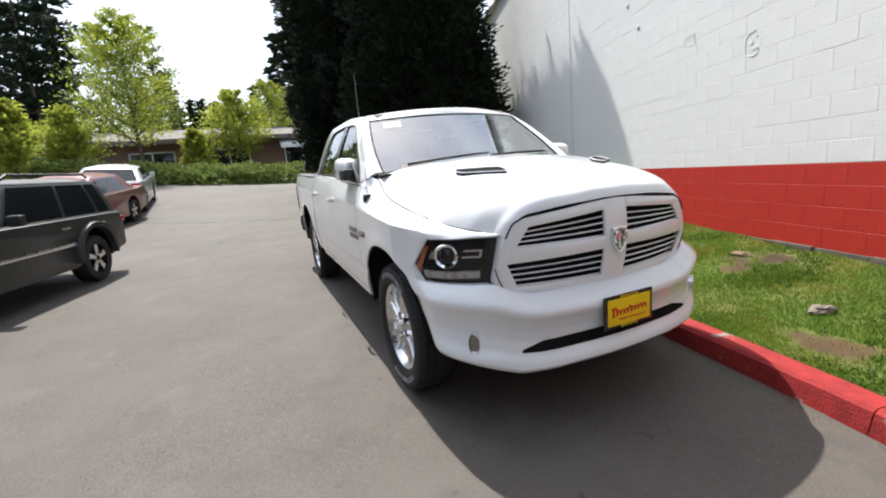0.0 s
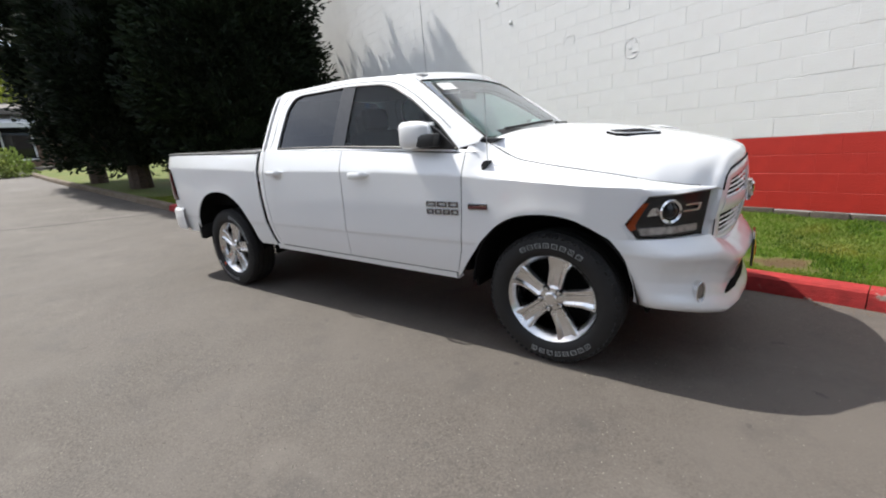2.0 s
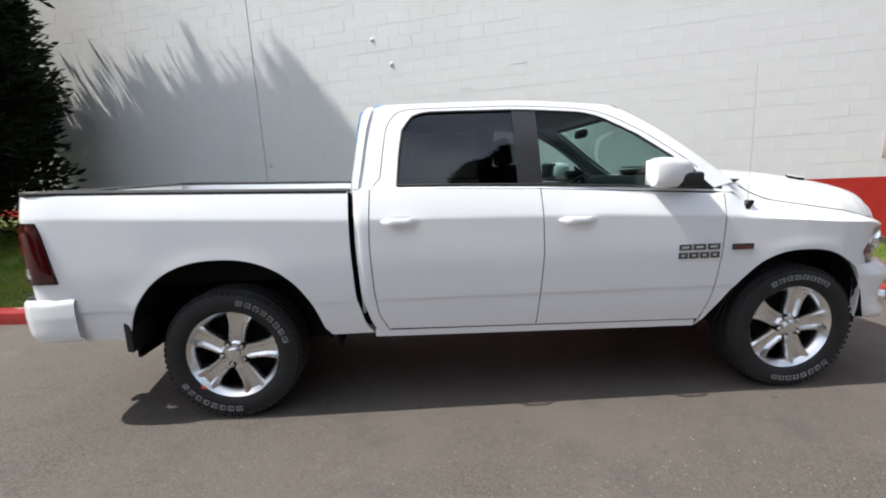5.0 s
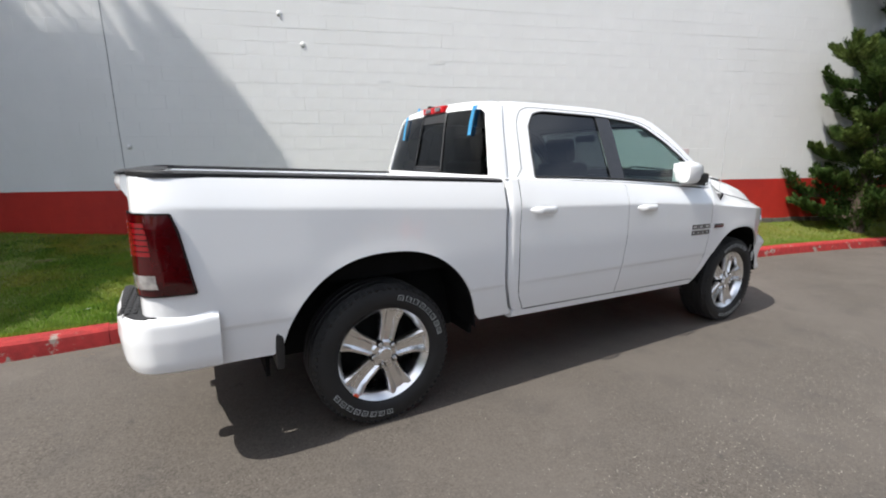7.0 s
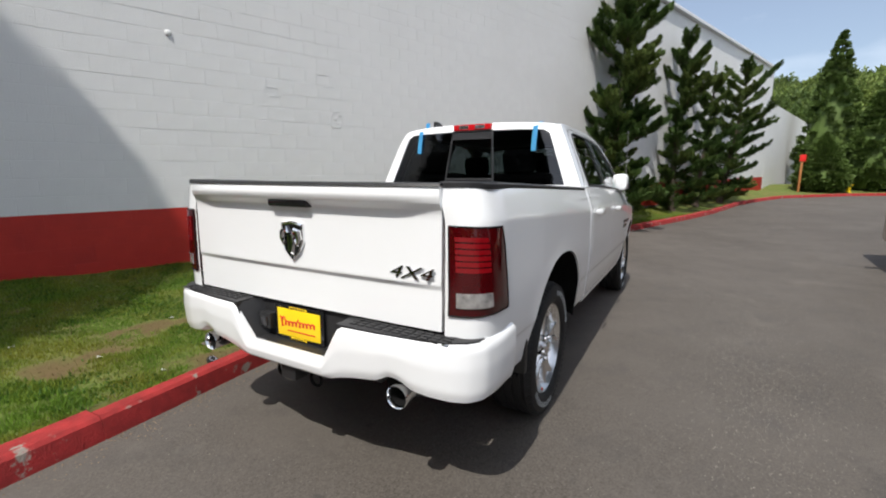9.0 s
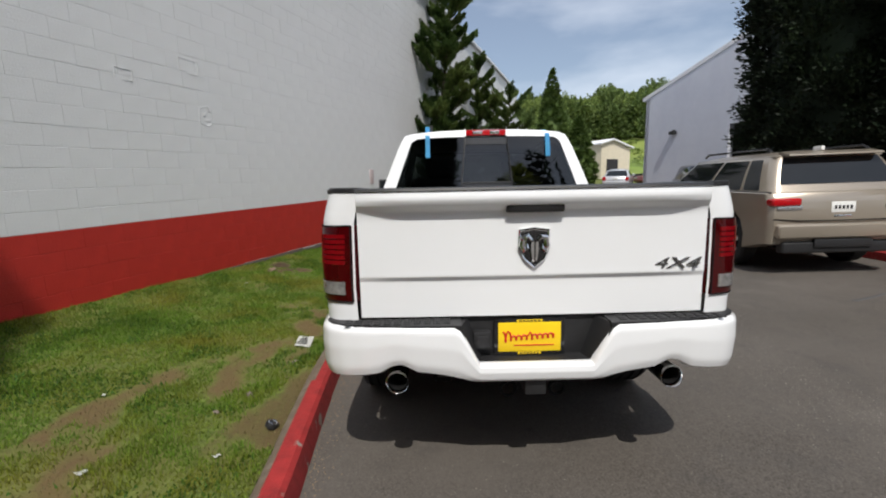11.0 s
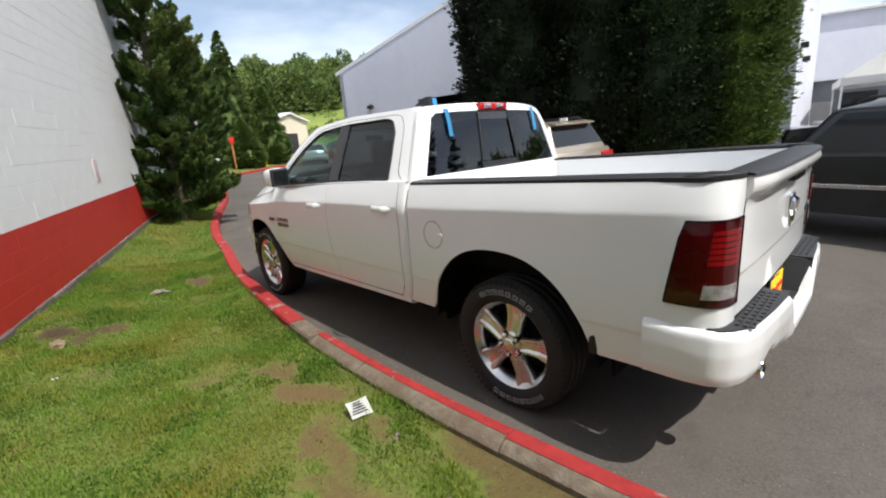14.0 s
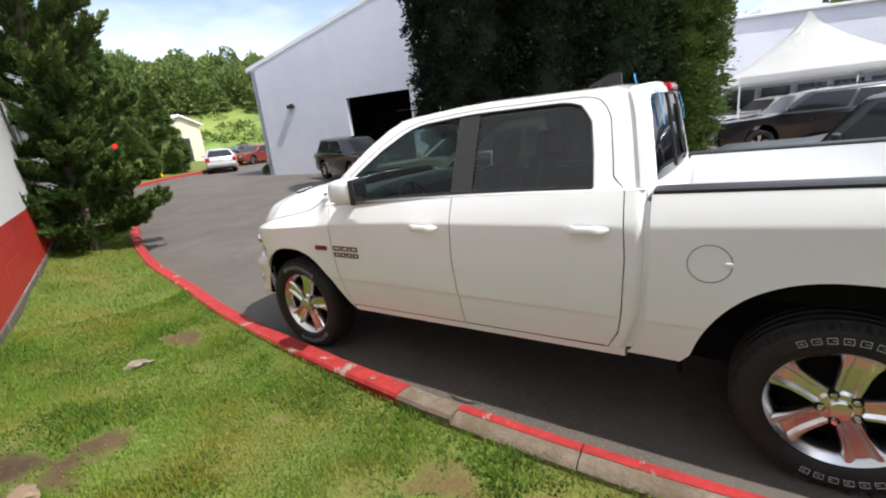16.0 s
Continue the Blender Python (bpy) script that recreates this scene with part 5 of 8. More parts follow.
        bm = bmesh.new()
        lip = []
        for u in np.linspace(0.004, 0.996, 44):
            x = hx - hw_ + 2 * hw_ * u
            z = max(0.46, arch(x, fr))
            lip.append((x, s * (side_y(x, max(z, 0.5)) - 0.016), z - 0.004))
        tube(bm, lip, 0.007, 5)
        part("arch_lip", bm, M_SEAM, truck)
    # mudflap behind the rear wheel, and ahead of the front one
    bm = bmesh.new()
    box(bm, (-2.345, s * 0.86, 0.60 if s < 0 else 0.68), (0.04, 0.24, 0.28), 0.01)
    part("mudflap", bm, M_BLACKP, truck)
    # mirror: folded in on the lot side, out on the kerb side
    my, mw = (0.965, 0.075) if s < 0 else (1.085, 0.100)
    bm = bmesh.new()
    rings = []
    for q, (x, k) in enumerate(((0.765, 0.55), (0.772, 0.85), (0.790, 0.97), (0.84, 1.0), (0.90, 0.98), (0.955, 0.86), (0.985, 0.62), (0.992, 0.35))):
        rings.append([(x + 0.02 * math.cos(a), s * (my - 0.03 * (x - 0.74) + mw * k * math.copysign(abs(math.cos(a)) ** 0.55, math.cos(a))),
                       1.416 + 0.090 * k * math.copysign(abs(math.sin(a)) ** 0.55, math.sin(a))) for a in np.linspace(0, 2 * math.pi, 24, endpoint=False)])
    loft(bm, rings)
    for v in bm.verts:
        if v.co.x < 0.85:
            v.co.x -= 0.3 * (abs(v.co.y) - my) * (0.85 - v.co.x) / 0.08
    mir = part("wing_mirror", bm, M_WHITE, truck, "white wing mirror, folded in" if s < 0 else "white wing mirror with a black back, folded out")
    bm = bmesh.new()
    if s > 0:
        box(bm, (0.772, s * my, 1.416), (0.05, mw * 1.86, 0.166), 0.012)
    else:
        box(bm, (0.875, s * (my - mw * 0.92), 1.416), (0.20, 0.02, 0.150), 0.008)
    for v in bm.verts:
        v.co.x -= 0.3 * (abs(v.co.y) - my) * (s > 0)
    part("mirror_bezel", bm, M_WHITE if s < 0 else M_BLACKP, mir)
    bm = bmesh.new()
    if s > 0:
        box(bm, (0.7455, s * my, 1.416), (0.006, mw * 1.5, 0.126), 0.002)
    else:
        box(bm, (0.875, s * (my - mw * 0.92 - 0.011), 1.416), (0.17, 0.004, 0.122), 0.001)
    for v in bm.verts:
        v.co.x -= 0.3 * (abs(v.co.y) - my) * (s > 0)
    # kerb side: dark glass instead of chrome paints in the mirror's dark reflection
    part("mirror_glass", bm, M_CHROME if s < 0 else M_GLASSF, mir)
    bm = bmesh.new()
    box(bm, (0.985, s * 0.975, 1.375), (0.15, 0.11, 0.085), 0.02)
    prism(bm, [(1.03, 1.322), (1.165, 1.318), (1.045, 1.43), (0.985, 1.47)], s * 0.925, s * 0.948)
    part("mirror_arm", bm, M_BLACKP, mir)
    # door badge: plain bars in the place of the lettering
    for name, rowz, n, w in (("badge_upper_row", 0.968, 3, 0.078), ("badge_lower_row", 0.917, 4, 0.057)):
        bm = bmesh.new()
        for q in range(n):
            x = 1.075 + (q - (n - 1) / 2) * (0.265 / n)
            y = side_y(x, rowz)
            for zz in (-0.0125, 0.0125):
                box(bm, (x, s * (y + 0.003), rowz + zz), (w, 0.008, 0.011), 0.002)
            for e in (-1, 1):
                box(bm, (x + e * (w / 2 - 0.008), s * (y + 0.003), rowz), (0.013, 0.0079, 0.036), 0.002)
        part(name, bm, M_DKCHROME if s < 0 else M_DKCHROME, fd, "chrome badge bars")
    bm = bmesh.new()
    box(bm, (1.345, s * (side_y(1.345, 0.962) + 0.003), 0.962), (0.135, 0.009, 0.036), 0.003)
    nb = part("wing_badge", bm, M_DKCHROME, truck, "small chrome and dark red badge")
    bm = bmesh.new()
    box(bm, (1.345, s * (side_y(1.345, 0.962) + 0.0085), 0.954), (0.125, 0.004, 0.018), 0.001)
    part("badge_inlay", bm, M_BADGERED, nb)
    # tail lamp round the rear corner
    bmh, bml = bmesh.new(), bmesh.new()
    Kc = resample([(-2.66, 0.0), (-2.70, 0.002), (-2.78, 0.010), (-2.83, 0.026), (-2.865, 0.058), (-2.884, 0.105), (-2.891, 0.16)], 18)
    z0, z1 = 0.893, 1.248

    def lamp_pt(u, v, out):
        cut = tab(v, [0, 0.3, 0.8, 1.0], [0.04, 0.09, 0.18, 0.25])
        uu = cut + (1 - cut) * u
        x, inn = resample_at(Kc, uu)
        z = z0 + (z1 - z0) * v - 0.012 * (1 - uu) * (v - 0.5)
        nx_, ny_ = tab(uu, [0, 0.45, 0.75, 1], [0, -0.25, -0.75, -1]), tab(uu, [0, 0.45, 0.75, 1], [1, 0.95, 0.6, 0.1])
        return (x + nx_ * out, s * (side_y(-2.60, z) - inn + ny_ * out), z)
    sheet(bmh, [[lamp_pt(u, v, 0.006 + 0.007 * min(1, 6 * min(u, 1 - u, v, 1 - v))) for u in np.linspace(0, 1, 18)] for v in np.linspace(0, 1, 20)])
    rim_in(bmh, (0.03, -s * 0.03, 0))
    tl = part("tail_lamp", bmh, M_REDLENS, truck, "dark red tail lamp")
    dark_line("lamp_bezel", [lamp_pt(u, 0.0, 0.006) for u in np.linspace(0, 1, 12)] + [lamp_pt(1.0, v, 0.006) for v in np.linspace(0, 1, 10)] + [lamp_pt(u, 1.0, 0.006) for u in np.linspace(1, 0, 12)] + [lamp_pt(0.0, v, 0.006) for v in np.linspace(1, 0, 10)], 0.0035, tl)
    for q in range(6):
        bm = bmesh.new()
        va, vb = 0.50 + 0.068 * q, 0.55 + 0.068 * q
        sheet(bm, [[lamp_pt(u, v, 0.0145) for u in np.linspace(0.42, 0.90, 10)] for v in np.linspace(va, vb, 3)])
        rim_in(bm, (0.006, -s * 0.006, 0))
        part("lamp_bar", bm, M_REDBAR, tl)
    bm = bmesh.new()
    sheet(bm, [[lamp_pt(u, v, 0.0145) for u in np.linspace(0.42, 0.90, 10)] for v in np.linspace(0.10, 0.27, 4)])
    rim_in(bm, (0.006, -s * 0.006, 0))
    part("reverse_lamp", bm, M_CLEARWHITE, tl, "clear reversing lamp")
    # headlamp
    PX, PY = [2.169, 2.23, 2.291, 2.41, 2.50, 2.545, 2.574], [0.948, 0.932, 0.905, 0.83, 0.72, 0.672, 0.623]
    plan = resample(list(zip(PX, PY)), 40)

    def head_pt(u, v, out):
        """u from the outer tip to the inner end, v from bottom to top."""
        ub = tab(v, [0, 0.35, 1.0], [0.09, 0.0, 0.19])
        ue = tab(v, [0, 1.0], [0.91, 1.0])
        w = ub + (ue - ub) * u
        x, y = resample_at(plan, w)
        zb = tab(w, [0, 0.09, 1], [0.875, 0.802, 0.812])
        zt = tab(w, [0, 0.19, 1], [0.895, 1.030, 1.040])
        z = zb + (zt - zb) * v
        nx_, ny_ = tab(w, [0, 1], [0.35, 0.85]), tab(w, [0, 1], [0.93, 0.55])
        return (x + nx_ * out, s * (y + ny_ * out), z)

    def head_sheet(u0, u1, v0, v1, out, nu=16, nv=8, m=M_SMOKE, name="housing", par=None, deep=0.02):
        bm = bmesh.new()
        sheet(bm, [[head_pt(u, v, out) for u in np.linspace(u0, u1, nu)] for v in np.linspace(v0, v1, nv)])
        rim_in(bm, (-deep, -s * deep, 0))
        return part(name, bm, m, par)
    bm = bmesh.new()
    A = [head_pt(u, 1.0, 0.003) for u in np.linspace(0, 1, 24)]
    B = [(x, s * (tab(x, SEAM_X, SEAM_Y)), tab(x, SEAM_X, SEAM_Z)) for x in np.linspace(2.203, 2.566, 24)]
    grid = ruled(A, B, 6)
    for k in range(1, 6):
        b_ = 0.006 * math.sin(math.pi * k / 6)
        grid[k] = [(x + b_ * 0.6, y + s * b_ * 0.5, z + b_ * 0.6) for x, y, z in grid[k]]
    for k in range(7):
        zw = grid[k][0][2]
        xw = tab(zw, [0.882, 1.030, 1.125], [2.188, 2.300, 2.210])
        off = (xw - grid[k][0][0], s * side_y(xw, zw) - grid[k][0][1])
        grid[k] = [(x + off[0] * (1 - j / 23) ** 2, y + off[1] * (1 - j / 23) ** 2, z) for j, (x, y, z) in enumerate(grid[k])]
    sheet(bm, grid)
    rim_in(bm, (-0.015, -s * 0.015, -0.01))
    part("wing_nose", bm, M_WHITE, truck)
    bm = bmesh.new()
    A = [face(s * y, z, 0.0) for y, z in resample([(0.612, 1.028), (0.632, 0.985), (0.662, 0.876), (0.632, 0.800), (0.606, 0.742)], 16)]
    B = resample([(2.570, s * 0.6205, 1.046), head_pt(1, 1, 0.0), head_pt(1, 0.5, 0.0), head_pt(1, 0, 0.0), (2.560, s * 0.64, 0.745)], 16)
    sheet(bm, ruled(A, B, 3))
    rim_in(bm, (-0.03, 0, 0))
    part("grille_side_fill", bm, M_WHITE, truck)
    hl = head_sheet(0, 1, 0, 1, -0.025, 24, 10, M_LAMPBLK, "headlamp", truck, 0.03)
    head_sheet(0.04, 0.15, 0.26, 0.82, -0.014, 8, 6, M_AMBER, "side_reflector", hl)
    head_sheet(0.16, 0.84, 0.08, 0.25, -0.008, 20, 3, M_CLEARWHITE, "led_strip", hl)
    head_sheet(0.62, 0.82, 0.68, 0.72, -0.010, 12, 3, M_ALU, "bright_trim", hl)
    head_sheet(0.62, 0.82, 0.54, 0.58, -0.010, 12, 3, M_ALU, "bright_trim", hl)
    head_sheet(0.80, 0.83, 0.54, 0.72, -0.0095, 3, 5, M_ALU, "bright_trim", hl)
    head_sheet(0.22, 0.34, 0.52, 0.70, -0.010, 6, 3, M_ALU, "bright_trim", hl)
    cx, cy, cz = head_pt(0.44, 0.60, -0.005)
    dv = Vector((0.72, s * 0.69, 0.0)).normalized()
    mm = Matrix.Translation((cx, cy, cz)) @ dv.to_track_quat("Z", "Y").to_matrix().to_4x4()
    bm = bmesh.new()
    lathe(bm, [(0.062, -0.03), (0.064, 0.004), (0.058, 0.012), (0.047, 0.006), (0.045, -0.01)], 28, "Z")
    bmesh.ops.transform(bm, matrix=mm, verts=bm.verts[:])
    part("projector_ring", bm, M_CHROME, hl)
    bm = bmesh.new()
    rr = lathe(bm, [(0.046, -0.012), (0.043, 0.002), (0.030, 0.014), (0.012, 0.019)], 28, "Z")
    cap(bm, rr[-1])
    bmesh.ops.transform(bm, matrix=mm, verts=bm.verts[:])
    part("projector_lens", bm, M_GLASSF, hl)
    lens = head_sheet(0, 1, 0, 1, 0.004, 24, 10, M_LENS, "lens", hl, 0.028)
    lens.visible_shadow = False
    # fog lamp in the bumper
    fx, fy, fz = bump_pt(tab(0.80, [q[1] for q in bplan], list(np.linspace(0, 1, 41))), 0.305, 0.022)
    dv = Vector((0.80, s * 0.60, -0.02)).normalized()
    mm = Matrix.Translation((fx, s * fy, fz)) @ dv.to_track_quat("Z", "Y").to_matrix().to_4x4()
    bm = bmesh.new()
    lathe(bm, [(0.5, -0.05), (0.5, 0.003), (0.46, 0.006), (0.42, 0.002), (0.40, -0.02)], 28, "Z")
    bmesh.ops.scale(bm, verts=bm.verts[:], vec=(0.058, 0.120, 1))
    bmesh.ops.transform(bm, matrix=mm, verts=bm.verts[:])
    fog = part("fog_lamp", bm, M_ALU, truck, "upright chrome fog lamp")
    bm = bmesh.new()
    rr = lathe(bm, [(0.42, -0.004), (0.30, -0.001), (0.12, 0.001)], 28, "Z")
    cap(bm, rr[-1])
    bmesh.ops.scale(bm, verts=bm.verts[:], vec=(0.058, 0.120, 1))
    bmesh.ops.transform(bm, matrix=mm, verts=bm.verts[:])
    part("fog_glass", bm, M_DKCHROME, fog)


def resample_at(pts, u):
    """A point along evenly spaced points."""
    k = u * (len(pts) - 1)
    i = min(len(pts) - 2, max(0, int(k)))
    return lerp(pts[i], pts[i + 1], k - i)


def face_x(y, z):
    return 2.692 - 0.255 * y * y - 0.6 * (z - 0.99) ** 2


def face(y, z, out=0.0):
    return (face_x(y, z) + out, y, z)


# front bumper
BPY = [0.0, 0.15, 0.40, 0.60, 0.72, 0.80, 0.87, 0.92, 0.955, 0.972]
BPX = [2.742, 2.737, 2.712, 2.668, 2.614, 2.556, 2.474, 2.385, 2.28, 2.19]
bplan = resample([(x, y) for x, y in zip(BPX, BPY)], 40)


def bump_pt(u, v, extra=0.0):
    """u from the middle (0) to the wheel arch (1); v from the chin to the top."""
    x, y = resample_at(bplan, u)
    zt = tab(y, [0, 0.50, 0.62, 0.70, 1.0], [0.722, 0.730, 0.760, 0.800, 0.800])
    zb = tab(y, [0, 0.50, 0.60, 0.75, 0.90, 1.0], [0.335, 0.330, 0.335, 0.375, 0.415, 0.435])
    z = zb + (zt - zb) * v
    d = tab(v, [0, 0.03, 0.08, 0.15, 0.26, 0.40, 0.54, 0.66, 0.74, 0.79, 0.83, 0.91, 1.0], [-0.05, -0.012, 0.006, 0.002, -0.028, -0.042, -0.032, -0.012, 0.008, 0.013, 0.006, -0.028, -0.085]) + extra
    nx_, ny_ = tab(u, [0, 0.45, 0.75, 1], [1.0, 0.93, 0.72, 0.1]), tab(u, [0, 0.45, 0.75, 1], [0, 0.3, 0.7, 1.0])
    k = tab(u, [0.0, 0.8, 1.0], [1.0, 0.8, 0.45])
    xe = tab(z, [0.43, 0.55, 0.66, 0.73, 0.80], [2.258, 2.238, 2.210, 2.180, 2.132]) - 2.19
    e = max(0.0, (u - 0.72) / 0.28) ** 1.6
    xx, yy = x + nx_ * d * k + xe * max(0.0, (u - 0.75) / 0.25) ** 2, y + ny_ * d * k
    return (xx, yy + (side_base(min(xx, 2.2), z) + 0.006 - yy) * e, z)


for s in (-1, 1):
    flank(s)

# fuel flap on the driver's side
bm = bmesh.new()
pts = []
for a in np.linspace(0, 2 * math.pi, 29):
    x, z = -1.262 + 0.088 * math.cos(a), 1.045 + 0.088 * math.sin(a)
    pts.append((x, side_y(x, z) - 0.0005, z))
tube(bm, pts, 0.0028, 5)
ff = part("fuel_flap", bm, mat("shaded_paint_joint", (0.20, 0.20, 0.20), rough=0.6, var=0.1), truck, "round fuel flap seam")
bm = bmesh.new()
box(bm, (-1.336, side_y(-1.336, 1.045) + 0.002, 1.045), (0.03, 0.008, 0.022), 0.003)
part("flap_tab", bm, M_WHITE, ff)

# hood
HZX = [1.30, 1.60, 1.86, 2.065, 2.25, 2.40, 2.50, 2.57]
HZC = [1.432, 1.425, 1.404, 1.370, 1.330, 1.288, 1.250, 1.205]


def hood_pt(x, f):
    """x along the seam; f across, -1 to 1."""
    ys, zs = tab(x, SEAM_X, SEAM_Y), tab(x, SEAM_X, SEAM_Z)
    zc = tab(x, HZX, HZC)
    p = tab(x, [1.3, 2.2, 2.57], [4.2, 4.6, 6.5])
    a = abs(f)
    dome = -0.012 * min(1.0, max(0.0, (a - 0.20) / 0.20)) * (1 - min(1.0, max(0.0, (a - 0.70) / 0.27)))
    z = zs + (zc - zs) * (1 - a ** p) + dome
    fwd = 0.108 * max(0.0, min(1.0, (x - 1.9) / 0.67)) ** 1.5 + 0.13 * max(0.0, 1 - (x - 1.36) / 0.3)
    return (x + fwd * (1 - a ** 2), f * ys, z)


HF = np.concatenate([np.linspace(-1, -0.9, 9), np.linspace(-0.88, -0.7, 7), np.linspace(-0.66, 0.66, 25), np.linspace(0.7, 0.88, 7), np.linspace(0.9, 1, 9)])
bm = bmesh.new()
sheet(bm, [[hood_pt(x, f) for f in HF] for x in np.concatenate([np.linspace(1.345, 2.3, 26), np.linspace(2.33, 2.535, 12)])])
edge_a = [hood_pt(2.535, f) for f in HF]
line_ = [face(math.copysign(tab(abs(f), [0, 0.83, 0.93, 0.97, 1.0], [0.0, 0.50, 0.572, 0.592, 0.614]), f), tab(abs(f), [0, 0.12, 0.5, 0.83, 0.93, 0.97, 1.0], [1.168, 1.168, 1.155, 1.132, 1.098, 1.070, 1.030]), 0.0) for f in HF]
nose = ruled(edge_a, line_, 6)
for k_ in range(1, 6):
    u_ = k_ / 6
    fx_, fz_ = 0.7 * math.sin(u_ * math.pi / 2) + 0.3 * u_, 0.7 * (1 - math.cos(u_ * math.pi / 2)) + 0.3 * u_
    nose[k_] = [(a[0] + (b[0] - a[0]) * fx_, a[1] + (b[1] - a[1]) * u_, a[2] + (b[2] - a[2]) * fz_) for a, b in zip(edge_a, line_)]
sheet(bm, nose)
bmesh.ops.remove_doubles(bm, verts=bm.verts[:], dist=0.0015)
rim_in(bm, (-0.02, 0, -0.006))
hood = part("hood", bm, M_WHITE, truck)
for s in (-1, 1):
    # hood scoop: a dark slot with a raised lip
    bm = bmesh.new()
    ring = []
    for ex, ey in ((-0.105, -0.095), (-0.06, -0.118), (-0.015, -0.105), (0.105, 0.095), (0.06, 0.118), (0.015, 0.105)):
        x, y = 2.115 + 1.25 * ex, s * (0.455 - ey)
        f = y / tab(x, SEAM_X, SEAM_Y)
        ring.append((x, y, f))
    top = [(x, y, hood_pt(x - 0.03, f)[2] + 0.013) for x, y, f in ring]
    low = [(x, y, z - 0.02) for x, y, z in top]
    loft(bm, [low, top])
    sc = part("hood_scoop", bm, M_SEAM, hood, "black hood scoop")
    bm = bmesh.new()
    tube(bm, [(p[0], p[1], p[2] + 0.001) for p in top + top[:1]], 0.0038, 6)
    part("scoop_lip", bm, M_WHITE, sc)
dark_line("hood_seal", [(x + 0.004, y, z - 0.004) for x, y, z in line_], 0.0045, hood)


# grille and its body-coloured surround
bm = bmesh.new()


def strip(a0, a1, b0, b1, n=14, m=4, bulge=0.005):
    for s in (-1, 1):
        rows = []
        for k in range(m + 1):
            q = k / m
            rows.append([face(s * lerp(lerp(a0, a1, u), lerp(b0, b1, u), q)[0], lerp(lerp(a0, a1, u), lerp(b0, b1, u), q)[1], bulge * math.sin(math.pi * min(1, max(0, q))) ** 0.6) for u in np.linspace(0, 1, n)])
        sheet(bm, rows)


UI_T, UI_B, UO_T, UO_B = (0.076, 1.108), (0.076, 0.972), (0.496, 1.070), (0.566, 0.974)
LI_T, LI_B, LO_T, LO_B = (0.076, 0.908), (0.076, 0.765), (0.608, 0.896), (0.552, 0.772)
strip(UI_T, UO_T, (0.076, 1.162), (0.568, 1.108))
strip(UO_T, UO_B, (0.568, 1.108), (0.632, 0.985), 8)
strip(UI_B, UO_B, LI_T, LO_T, 14, 6)
strip(UO_B, LO_T, (0.632, 0.985), (0.662, 0.876), 8)
strip(LO_T, LO_B, (0.662, 0.876), (0.606, 0.742), 8)
strip(LI_B, LO_B, (0.076, 0.702), (0.606, 0.742))
sheet(bm, [[face(y, z, 0.006 * (1 - (y / 0.076) ** 2) ** 0.5 if abs(y) < 0.076 else 0) for y in np.linspace(-0.076, 0.076, 9)] for z in np.linspace(0.702, 1.162, 24)])
bmesh.ops.remove_doubles(bm, verts=bm.verts[:], dist=0.003)
rim_in(bm, (-0.012, 0, 0))
grille = part("grille_surround", bm, M_WHITE, truck)
bm = bmesh.new()
sheet(bm, [[face(y * tab(z, [0.74, 0.80, 0.88, 0.985, 1.06, 1.10], [0.55, 0.575, 0.618, 0.585, 0.52, 0.46]), z, -0.05) for y in np.linspace(-1, 1, 20)] for z in np.linspace(0.75, 1.112, 8)])
part("grille_backing", bm, M_DARKIN, grille)
for s in (-1, 1):
    for (it, ib, ot, ob_) in ((UI_T, UI_B, UO_T, UO_B), (LI_T, LI_B, LO_T, LO_B)):
        for v in (0.03, 0.27, 0.51, 0.75):
            a, b = lerp(ib, it, v), lerp(ob_, ot, v)
            rings = []
            for u in np.linspace(0, 1, 12):
                y, z = lerp(a, b, u)
                x = face_x(y, z) - 0.014
                rings.append([(x + dx, s * y, z + dz) for dx, dz in ((-0.004, 0.0034), (-0.001, 0.0036), (0.005, -0.0008), (0.004, -0.0032), (-0.004, -0.0014))])
            bm = bmesh.new()
            loft(bm, rings)
            part("grille_bar", bm, M_BAR, grille, smooth=False)


